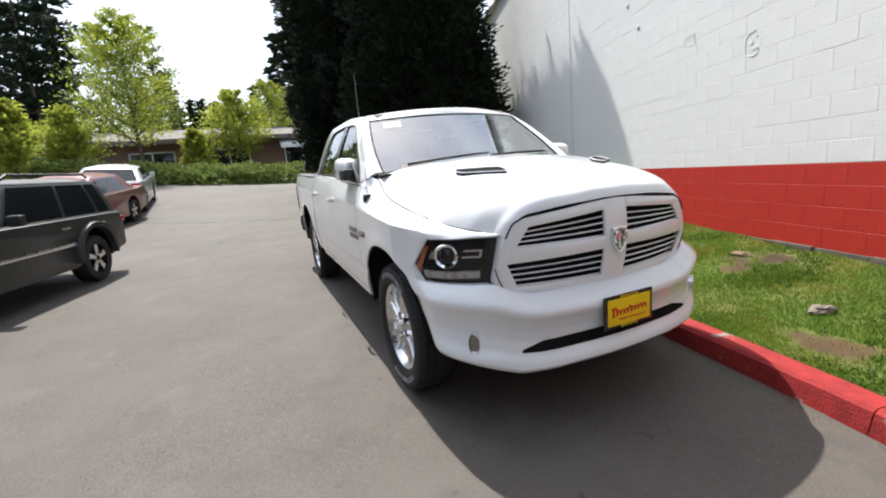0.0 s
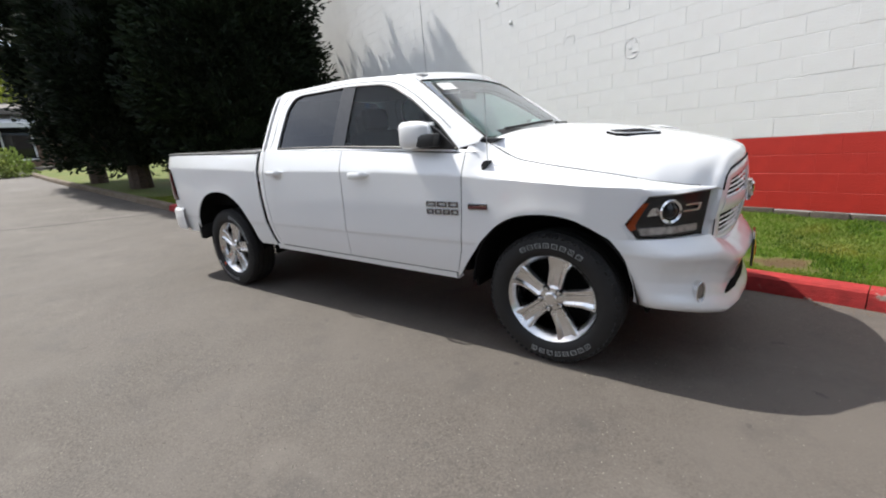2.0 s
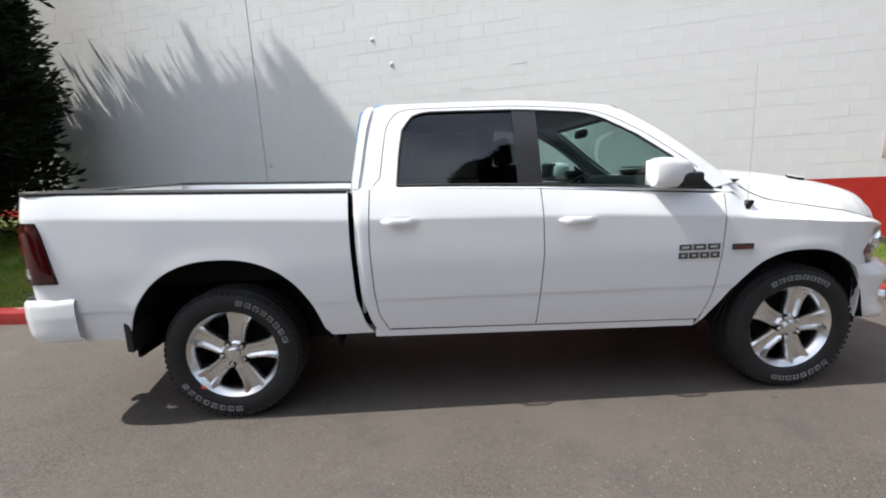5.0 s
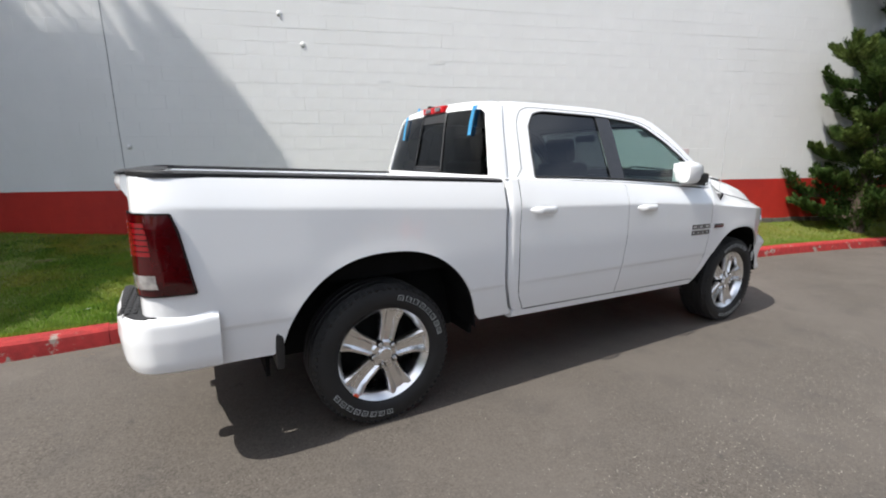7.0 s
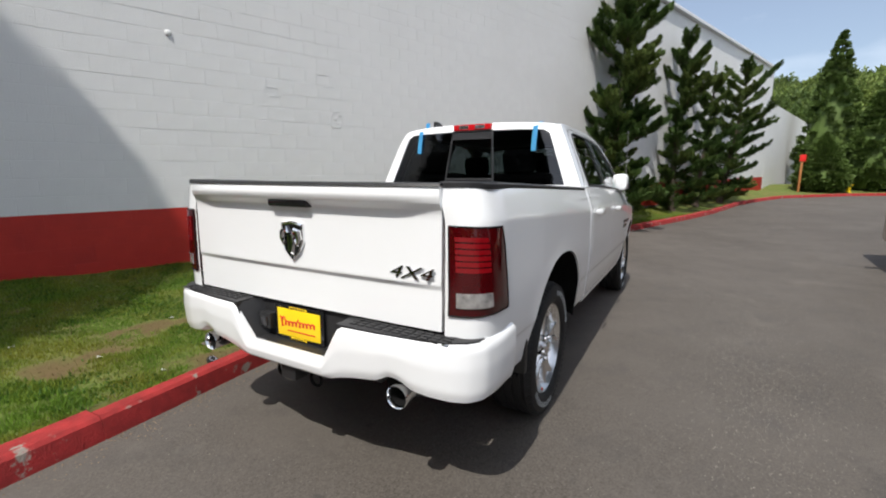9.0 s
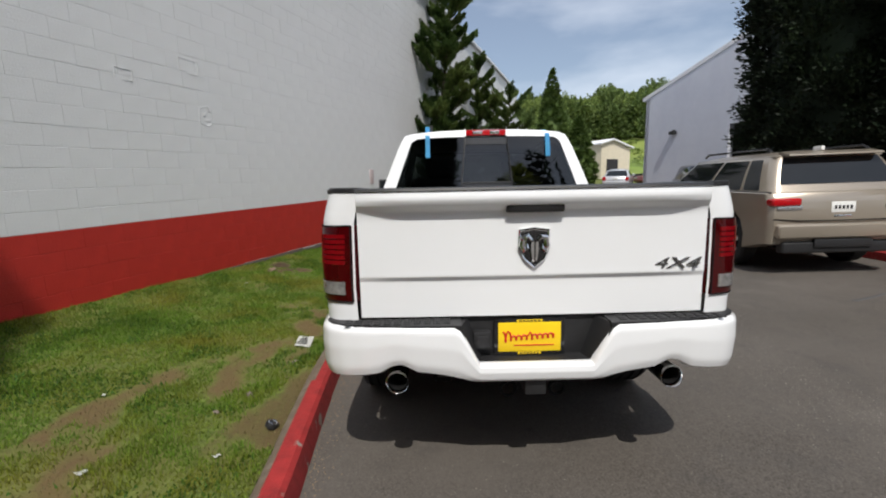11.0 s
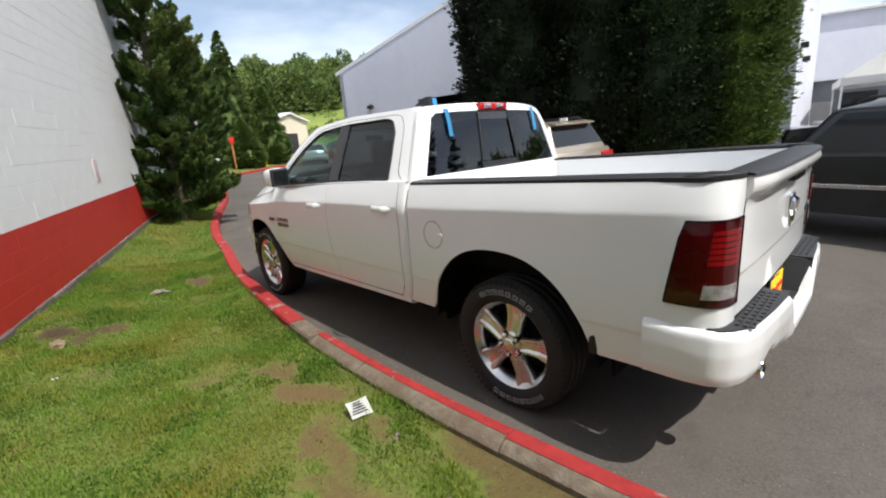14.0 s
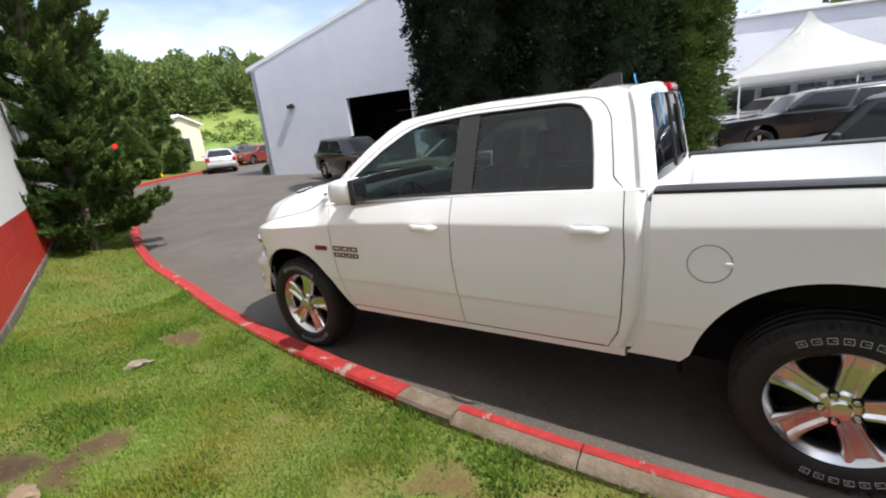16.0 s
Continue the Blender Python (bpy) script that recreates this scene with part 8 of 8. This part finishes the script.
for s in (-1, 1):
    bm = bmesh.new()
    box(bm, (-2.46, s * 0.72, 0.60), (0.05, 0.20, 0.05), 0.015)
    part("rear_reflector", bm, M_REDLIT, gc)
    bm = bmesh.new()
    box(bm, (-2.375, s * 0.70, 0.955), (0.09, 0.34, 0.06), 0.02)
    part("reversing_lamp", bm, M_CLEARWHITE, gc)
    bm = bmesh.new()
    tube(bm, [(-2.405, s * 0.90, 0.80), (-2.425, s * 0.55, 0.775), (-2.428, 0, 0.77)], 0.008, 6)
    part("gate_gap", bm, M_DARKIN, gc)
bm = bmesh.new()
prism(bm, [(-1.96, 1.70), (-2.16, 1.665), (-2.20, 1.672), (-2.18, 1.695), (-2.00, 1.735)], -0.62, 0.62)
part("roof_spoiler", bm, M_GOLD, gc)
bm = bmesh.new()
box(bm, (-2.36, 0, 1.075), (0.03, 1.10, 0.035), 0.012)
part("gate_moulding", bm, M_CHROME, gc)
bm = bmesh.new()
box(bm, (-2.36, 0, 0.40), (0.16, 1.55, 0.17), 0.05, 3)
part("lower_bumper", bm, M_BLACKP, gc)
xj = car("boxy_wagon", "old dark green-grey boxy wagon with black arch flares", "suv", stand(-2.95, -5.06, -13.5), 4.24, 1.72, 1.62, 2.576, 0.36, 1.03, 0.95, 1.0, 0.58, 0.18, -1.92, -2.06, M_XJ, clear=0.32, wheel_x=0.08, rear_box=True, flare=M_BLACKP, trim_z=0.66, roof_rails=True)
car("hatchback", "maroon compact car parked behind the old wagon", "car", stand(-9.4, -5.75, -12), 4.3, 1.70, 1.42, 2.6, 0.31, 0.92, 0.88, 0.95, 0.85, 0.25, -1.05, -1.65, M_MAROON)
car("sedan", "pale silver sedan seen from its rear", "car", stand(-14.0, -5.75, 184), 4.85, 1.85, 1.45, 2.85, 0.33, 0.97, 0.92, 1.03, 0.95, 0.25, -0.95, -1.60, M_SILVER)
car("sedan", "small silver car standing on the drive", "car", stand(26.8, -12.75, -28), 4.3, 1.75, 1.47, 2.6, 0.32, 0.96, 0.9, 1.0, 0.9, 0.25, -1.0, -1.7, M_SILVER)
car("suv", "black SUV standing before the dark bay", "suv", stand(11.7, -9.9, 160), 4.5, 1.85, 1.70, 2.7, 0.36, 1.08, 1.02, 1.0, 0.9, 0.2, -1.85, -2.1, M_BLACKCAR, clear=0.28, rear_box=True)
car("suv", "long black SUV parked under the white tent's edge", "suv", stand(-3.05, -14.15, 15), 5.1, 1.98, 1.77, 2.95, 0.39, 1.18, 1.10, 1.1, 1.05, 0.3, -2.1, -2.4, M_BLACKCAR, clear=0.30, rear_box=True, roof_rails=True)
car("hatchback", "maroon car by the service building corner", "car", stand(30.4, -17.9, 100), 4.2, 1.7, 1.45, 2.5, 0.31, 0.92, 0.88, 0.95, 0.85, 0.25, -1.05, -1.65, M_MAROON)
car("sedan", "white car parked far up the drive", "car", stand(40.0, -22.5, 60), 4.6, 1.8, 1.45, 2.7, 0.32, 0.95, 0.9, 1.0, 0.9, 0.25, -1.0, -1.7, M_WHITE)
car("suv", "white SUV parked beyond the tent", "suv", stand(-2.5, -24.0, 40), 4.7, 1.9, 1.72, 2.8, 0.37, 1.1, 1.05, 1.0, 0.9, 0.2, -1.95, -2.2, M_WHITE, clear=0.28, rear_box=True)
car("sedan", "dark car parked far up the drive", "car", stand(36.1, -20.0, 75), 4.6, 1.8, 1.45, 2.7, 0.32, 0.95, 0.9, 1.0, 0.9, 0.25, -1.0, -1.7, M_BLACKCAR)

# ---- small things ----
def cone_thing(x, y, tilt=0):
    t = thing("traffic_cone", "orange traffic cone with two white bands", "cone", pose(x, y, lay(x, y) + 0.13, tilt, 0, 20), "traffic cones")
    bm = bmesh.new()
    box(bm, (0, 0, 0.02), (0.36, 0.36, 0.04), 0.012)
    part("base", bm, M_CONE, t)
    bm = bmesh.new()
    rr = lathe(bm, [(0.135, 0.03), (0.115, 0.12), (0.03, 0.68), (0.024, 0.70)], 24, "Z")
    cap(bm, rr[-1])
    part("body", bm, M_CONE, t)
    for z0, z1 in ((0.30, 0.42), (0.50, 0.58)):
        bm = bmesh.new()
        ra, rb = 0.117 - (z0 - 0.12) * 0.151, 0.117 - (z1 - 0.12) * 0.151
        lathe(bm, [(ra + 0.001, z0), (ra + 0.003, z0 + 0.004), (rb + 0.003, z1 - 0.004), (rb + 0.001, z1)], 24, "Z")
        part("band", bm, M_PAPER, t)
    return t


for x, y, tl in ((1.80, -7.62, 0), (1.36, -7.55, 17), (2.25, -7.75, 0)):
    cone_thing(x, y, tl)


def rock(name, x, y, z, sx, sy, sz, m, label, category, seed):
    bm = bmesh.new()
    bmesh.ops.create_icosphere(bm, subdivisions=3, radius=0.5)
    for v in bm.verts:
        d = 1 + 0.55 * noise.noise(v.co * 2.9 + Vector((seed, 0, 0))) + 0.30 * noise.noise(v.co * 7 + Vector((0, seed, 0)))
        v.co = Vector((v.co.x * sx * d, v.co.y * sy * d, max(-0.25, v.co.z) * sz * d))
    ob = part(name, bm, m, None, angle=40)
    ob.matrix_world = pose(x, y, z, 0, 0, seed * 37)
    return tagged(ob, label, category)


rock("stone", 2.72, 1.98, verge_z(2.72, 1.98) + 0.02, 0.17, 0.11, 0.075, M_STONE, "rough grey-brown stone lying on the lawn", "stone", 2)
rock("clod", 1.55, 2.95, verge_z(1.55, 2.95) + 0.01, 0.20, 0.12, 0.06, M_SOIL, "dry clod of soil on a worn patch", "clod", 5)
rock("clod", -2.05, 1.75, verge_z(-2.05, 1.75) + 0.005, 0.055, 0.04, 0.03, M_STONE, "small pebble on the worn verge", "stone", 6)
rock("clod", -2.3, 1.85, verge_z(-2.3, 1.85) + 0.005, 0.04, 0.035, 0.025, M_STONE, "small pebble on the worn verge", "stone", 7)
rock("clod", -1.5, 1.62, verge_z(-1.5, 1.62) + 0.005, 0.05, 0.03, 0.025, M_STONE, "small pebble on the worn verge", "stone", 8)
# litter
def scrap(x, y, w, h, yaw, label, lift=0.012, tilt=8):
    bm = bmesh.new()
    rows = [[((u - 0.5) * w, (v - 0.5) * h, 0.006 * math.sin(u * 4 + v * 3)) for u in np.linspace(0, 1, 6)] for v in np.linspace(0, 1, 6)]
    sheet(bm, rows)
    bmesh.ops.solidify(bm, geom=bm.faces[:], thickness=0.0012)
    ob = part("paper_scrap", bm, M_PAPER, None)
    ob.matrix_world = pose(x, y, verge_z(x, y) + lift, tilt, 3, yaw)
    return tagged(ob, label, "litter")


ps = scrap(-1.157, 1.645, 0.14, 0.12, -98, "small white printed card lying on the worn verge", 0.045, 28)
bm = bmesh.new()
for q in range(5):
    box(bm, (-0.012 + 0.002 * q, -0.035 + 0.018 * q, 0.011), (0.10 - 0.012 * q, 0.007, 0.001), 0)
part("print_bars", bm, M_SMOKE, ps, smooth=False)
for x, y, w, yw in ((-3.2, 2.9, 0.05, 10), (-2.9, 2.2, 0.06, 70), (-3.6, 1.9, 0.05, 40), (-2.1, 2.7, 0.04, 20), (-2.75, 1.62, 0.045, 60), (0.8, 3.0, 0.05, 15), (-3.35, 3.3, 0.05, 130)):
    scrap(x, y, w, w * 0.6, yw, "tiny scrap of white paper in the grass")
cp = thing("bottle_cap", "black plastic cap lying on the worn verge", "litter", pose(-2.50, 1.43, verge_z(-2.50, 1.43) + 0.015, 25, 10, 0))
bm = bmesh.new()
rr = lathe(bm, [(0.036, 0.0), (0.038, 0.02), (0.034, 0.03), (0.02, 0.03), (0.016, 0.024)], 22, "Z")
cap(bm, rr[-1])
part("cap", bm, M_BLACKP, cp)
bm = bmesh.new()
lathe(bm, [(0.020, 0.0305), (0.024, 0.032), (0.028, 0.0305)], 22, "Z")
part("ring", bm, M_ALU, cp)

# wall fittings, in the wall's own frame
def on_wall(p):
    return WALL_M.inverted() @ Vector(p)


def wall_boss(p, r):
    q = on_wall(p)
    bm = bmesh.new()
    rr = lathe(bm, [(r, -0.01), (r, 0.006), (r * 0.7, 0.018), (r * 0.3, 0.023)], 14, "Y", (q.x, 0, q.z))
    cap(bm, rr[-1])
    part("wall_boss", bm, M_WALLW, wall, "painted-over bolt head")


for p in ((-0.99, 4.29, 3.24), (-1.30, 4.40, 3.66), (-3.45, 5.14, 1.63)):
    wall_boss(p, 0.04)
q = on_wall((1.20, 3.53, 2.39))
bm = bmesh.new()
pts = []
for a in np.linspace(0.3, 5.6, 34):
    k_ = 0.11 * (1 + 0.28 * noise.noise(Vector((math.cos(a) * 2.2, math.sin(a) * 2.2, 3.0))))
    pts.append((q.x + k_ * math.cos(a), 0.001 + 0.003 * noise.noise(Vector((a * 3, 0, 0))), q.z + 1.15 * k_ * math.sin(a)))
tube(bm, pts, [0.0045 + 0.003 * noise.noise(Vector((i * 0.7, 1, 0))) for i in range(34)], 6)
for dx, dz, w_, h_ in ((0.03, -0.05, 0.09, 0.022), (-0.02, 0.02, 0.05, 0.05), (0.05, 0.07, 0.03, 0.02)):
    box(bm, (q.x + dx, 0.0, q.z + dz), (w_, 0.010, h_), 0.004)
part("patched_hole", bm, M_WALLW, wall, "rough painted-over patch")
for p, w_, h_ in (((1.01, 3.60, 2.98), 0.28, 0.17), ((0.2, 3.88, 2.70), 0.2, 0.12)):
    q = on_wall(p)
    bm = bmesh.new()
    tube(bm, [(q.x - w_ / 2, 0.002, q.z - h_ / 2), (q.x - w_ / 2, 0.002, q.z + h_ / 2), (q.x + w_ / 2, 0.002, q.z + h_ / 2), (q.x + w_ / 2, 0.002, q.z - h_ / 2), (q.x - w_ * 0.1, 0.002, q.z - h_ / 2)], 0.003, 5)
    part("patch_outline", bm, M_WALLW, wall)
q = on_wall((5.62, 2.01, 1.63))
bm = bmesh.new()
box(bm, (q.x, 0.003, q.z), (0.19, 0.012, 0.34), 0.003)
part("faded_notice", bm, mat("faded_pink_board", (0.56, 0.46, 0.45), rough=0.7, var=0.15, vscale=12), wall, "faded pinkish notice board")
q = on_wall((-3.52, 5.16, 0))
bm = bmesh.new()
pts = [(q.x + 0.012 * noise.noise(Vector((0, 0, z * 1.5))), 0.0, z) for z in np.arange(0.4, WALL_TOP, 0.2)]
tube(bm, pts, 0.007, 5)
part("control_joint", bm, mat("dark_joint", (0.28, 0.28, 0.28), rough=0.9, var=0.2), wall, "grey vertical control joint")

# loose grit and crumbled crack on the asphalt
grng = np.random.default_rng(77)


def grit(n, place, size):
    v, f = [], []
    for i in range(n):
        x, y = place()
        s_ = size * grng.uniform(0.4, 1.5)
        a = grng.uniform(0, 6.28)
        z = lay(x, y)
        k = len(v)
        for q in range(4):
            aa = a + q * 1.57 + grng.normal() * 0.25
            v.append((x + s_ * math.cos(aa), y + s_ * math.sin(aa) * 0.8, z - 0.001))
        v.append((x + grng.normal() * s_ * 0.2, y + grng.normal() * s_ * 0.2, z + s_ * 0.7))
        f += [(k + q, k + (q + 1) % 4, k + 4) for q in range(4)]
    return v, f


def anywhere():
    return grng.uniform(-7, 6), grng.uniform(-4.2, 1.0)


def along_crack():
    x = grng.uniform(-6.5, 2.4)
    return x, -2.13 + 0.10 * noise.noise(Vector((x * 0.9, 0, 0))) + grng.normal() * (0.30 + 0.12 * math.sin(x))


va, fa = grit(9000, anywhere, 0.0040)
vb, fb = grit(6500, along_crack, 0.0044)
tagged(np_mesh("grit", va + vb, fa + [tuple(i + len(va) for i in q) for q in fb], M_GRIT), "pale loose grit and a crumbled crack on the asphalt", "grit", kind="stuff")


vd, fd_ = grit(900, along_crack, 0.0042)
ve, fe = grit(220, anywhere, 0.0045)
tagged(np_mesh("crumbs", vd + ve, fd_ + [tuple(i + len(vd) for i in q) for q in fe], M_CRUMB), "dark crumbs of broken asphalt", "grit", kind="stuff")


def gutter():
    x = grng.uniform(-6, 7)
    return x, kerb_at(x) - KW - 0.03 - abs(grng.normal()) * 0.08


vc, fc = grit(2500, gutter, 0.006)
tagged(np_mesh("gutter_dirt", vc, fc, M_SOIL), "brown dirt and grit along the foot of the kerb", "dirt", kind="stuff")
# dark crack filler lines
def seam_line(pts, w, name, label):
    p = smooth_poly(pts, 0.12)
    rows = []
    for i, a in enumerate(p):
        d = p[min(i + 1, len(p) - 1)] - p[max(i - 1, 0)]
        d = d / (np.linalg.norm(d) + 1e-9)
        n_ = np.array([-d[1], d[0]])
        ww = w * (0.6 + 0.7 * abs(noise.noise(Vector((a[0] * 3, a[1] * 3, 0)))))
        o = 0.03 * noise.noise(Vector((a[0] * 1.7, a[1] * 1.7, 4)))
        rows.append([(a[0] + n_[0] * (o + e * ww), a[1] + n_[1] * (o + e * ww), lay(a[0], a[1]) + (0.004 if abs(e) < 1 else -0.002)) for e in (-1, -0.6, 0.6, 1)])
    bm = bmesh.new()
    sheet(bm, rows)
    tagged(part(name, bm, M_PATCH, None), label, "asphalt", kind="structure")


seam_line([(-10.4, -5.4), (-9.2, -2.7), (-8.3, -0.4), (-8.0, 1.0)], 0.02, "asphalt_seam", "thin dark seam across the asphalt")
seam_line([(-0.2, -4.2), (0.2, -5.2), (0.7, -5.6)], 0.05, "asphalt_seam", "dark patch line in the asphalt")
# low sign and hydrant by the drive
sg = thing("small_sign", "small red sign on an orange post beside the drive", "sign", pose(26.6, -7.0, lay(26.6, -7.0) + 0.05, 0, 0, 15))
bm = bmesh.new()
box(bm, (0, 0, 1.05), (0.09, 0.09, 2.1), 0.01)
part("post", bm, mat("orange_brown_post", (0.40, 0.16, 0.05), rough=0.7, var=0.15), sg)
bm = bmesh.new()
box(bm, (-0.06, 0, 1.95), (0.03, 0.30, 0.36), 0.008)
part("board", bm, M_REDTXT, sg)
hy = thing("hydrant", "small yellow hydrant beside the drive", "hydrant", pose(27.6, -9.35, lay(27.6, -9.35) + 0.08))
bm = bmesh.new()
rr = lathe(bm, [(0.14, 0), (0.14, 0.06), (0.10, 0.08), (0.10, 0.5), (0.13, 0.52), (0.13, 0.58), (0.09, 0.68), (0.03, 0.74)], 18, "Z")
cap(bm, rr[-1])
part("barrel", bm, M_YELLOW, hy)
bm = bmesh.new()
box(bm, (0, 0, 0.42), (0.10, 0.36, 0.10), 0.03)
part("outlets", bm, M_YELLOW, hy)

# ---- kerb stones ----
kerb = thing("kerb", "red painted concrete kerb, chipped and worn to bare grey in places", "kerb", kind="structure")
CUTS = [-24.0, -21, -18, -15, -12, -10, -8.15, -6.6, -5.1, -3.35, -2.05, -0.77, -0.02, 0.42, 2.0, 3.5, 5.1, 7.0, 9.2, 12, 15, 18, 21, 24, 28, 32, 37, 42, 53]


def kerb_run(x0, x1, prof, material, label=""):
    """One stone of the kerb between two cuts."""
    ids = [q for q in range(len(kerb_line)) if x0 <= kerb_line[q][0] <= x1 and (x0 > -24 or kerb_line[q][1] < 2.3)]
    if len(ids) < 3:
        return
    rings = []
    for q in ids:
        a = kerb_line[q]
        nrm = kerb_normal(q)
        g = lay(a[0], a[1])
        wob = 0.006 * noise.noise(Vector((a[0] * 2.1, 0.0, 9.0))) + 0.004 * noise.noise(Vector((a[0] * 9.1, 0.0, 3.0)))
        rings.append([(a[0] + nrm[0] * (o + wob), a[1] + nrm[1] * (o + wob), g + z + wob * 0.6) for o, z in prof])
    # run each stone up to its cuts
    for end, xe, nxt in ((0, x0 + 0.004, 1), (-1, x1 - 0.004, -2)):
        ref, oth = rings[end][2], rings[nxt][2]
        k = (xe - ref[0]) / (oth[0] - ref[0]) if abs(oth[0] - ref[0]) > 1e-6 else 0.0
        k = max(-1.2, min(0.8, k))
        rings[end] = [tuple(p[c] + (r[c] - p[c]) * k for c in range(3)) for p, r in zip(rings[end], rings[nxt])]
    bm = bmesh.new()
    loft(bm, rings, True, True)
    part("kerb_stone", bm, material, kerb, label, angle=28)


WHOLE = [(-0.012, -0.15), (-0.012, KH - 0.02), (0.004, KH), (KW * 0.82, KH - 0.004), (KW * 0.97, KH - 0.022), (KW + 0.022, 0.0), (KW + 0.026, -0.15)]
FRONT = [(0.070, -0.15), (0.070, KH - 0.006), (0.082, KH), (KW * 0.82, KH - 0.004), (KW * 0.97, KH - 0.022), (KW + 0.022, 0.0), (KW + 0.026, -0.15)]
BACK = [(-0.016, -0.15), (-0.016, KH - 0.055), (0.004, KH - 0.032), (0.040, KH - 0.018), (0.0695, KH - 0.010), (0.0695, -0.15)]
for x0, x1 in zip(CUTS, CUTS[1:]):
    if x1 <= -8.0 or x0 == -0.02:
        kerb_run(x0, x1, WHOLE, M_KERBG, "bare grey worn stretch")
    elif -3.4 < x0 < -0.5:
        split = 0.026 if x0 < -3 else 0.0
        kerb_run(x0, x1, [(o - split if k < 3 else o, z) for k, (o, z) in enumerate(FRONT)], M_KERBR)
        kerb_run(x0, x1, [(o - split if k > 3 else o - 0.4 * split if k == 3 else o, z) for k, (o, z) in enumerate(BACK)], M_KERBG, "bare worn back edge")
    else:
        kerb_run(x0, x1, WHOLE, M_KERBR)

# ---- wall blocks ----
def block_mesh(name, w, h, d, material):
    bm = bmesh.new()
    b, bx = 0.0025, 0.0012
    y0, y1 = -0.03, d
    ring = lambda x0, x1, z0, z1, y: [(x0, y, z0), (x1, y, z0), (x1, y, z1), (x0, y, z1)]
    loft(bm, [ring(0, w, 0, h, y0), ring(0, w, 0, h, y1 - 0.0018), ring(bx, w - bx, b, h - b, y1)], True, False)
    bm.faces.new([v for v in bm.verts if abs(v.co.y - y1) < 1e-6])
    bmesh.ops.recalc_face_normals(bm, faces=bm.faces[:])
    me = bpy.data.meshes.new(name)
    bm.to_mesh(me)
    bm.free()
    me.materials.append(material)
    return me


J, JV = 0.0038, 0.0014
blk = {c: block_mesh("block", BLOCK - JV, COURSE - J, 0.0, m) for c, m in (("w", M_WALLW), ("r", M_WALLR))}
half = {c: block_mesh("block_half", BLOCK / 2 - JV, COURSE - J, 0.0, m) for c, m in (("w", M_WALLW), ("r", M_WALLR))}
rest = {"w": ([], []), "r": ([], [])}
brng = random.Random(11)
n_course = int((WALL_TOP - BASE) / COURSE)
picked = 0
for row in range(n_course):
    z = BASE + row * COURSE
    c = "r" if row < RED_COURSES else "w"
    x = WALL_L + (BLOCK / 2 if row % 2 else 0)
    while x < WALL_R - 0.05:
        w = min(BLOCK, WALL_R - x)
        out = brng.gauss(0, 0.0005)
        if x < WALL_L + BLOCK and row % 2:
            pass
        # the stretch beside the truck, up to above head height
        if -3.6 < x < 4.6 and row < 15 and w > BLOCK - 0.01 and picked < 300:
            ob = new("block", blk[c])
            ob.parent = wall
            ob.location = (x + JV / 2, out, z + J / 2)
            picked += 1
        else:
            v, f = rest[c]
            k = len(v)
            b = 0.0025
            xa, xb, za, zb = x + JV / 2, x + w - JV / 2, z + J / 2, z + COURSE - J / 2
            for xs, ys, zs, y in ((xa, xb, (za, zb), -0.02 + out), (xa, xb, (za, zb), -0.0018 + out), (xa + 0.0012, xb - 0.0012, (za + b, zb - b), out)):
                v += [(xs, y, zs[0]), (ys, y, zs[0]), (ys, y, zs[1]), (xs, y, zs[1])]
            for o in (0, 4):
                for q in range(4):
                    r = (q + 1) % 4
                    f.append((k + o + q, k + o + r, k + o + 4 + r, k + o + 4 + q))
            f.append((k + 8, k + 9, k + 10, k + 11))
        x += w
for c, m in (("w", M_WALLW), ("r", M_WALLR)):
    ob = np_mesh("blocks", rest[c][0], [tuple(reversed(q)) for q in rest[c][1]], m, wall)
    tagged(ob, kind="stuff")
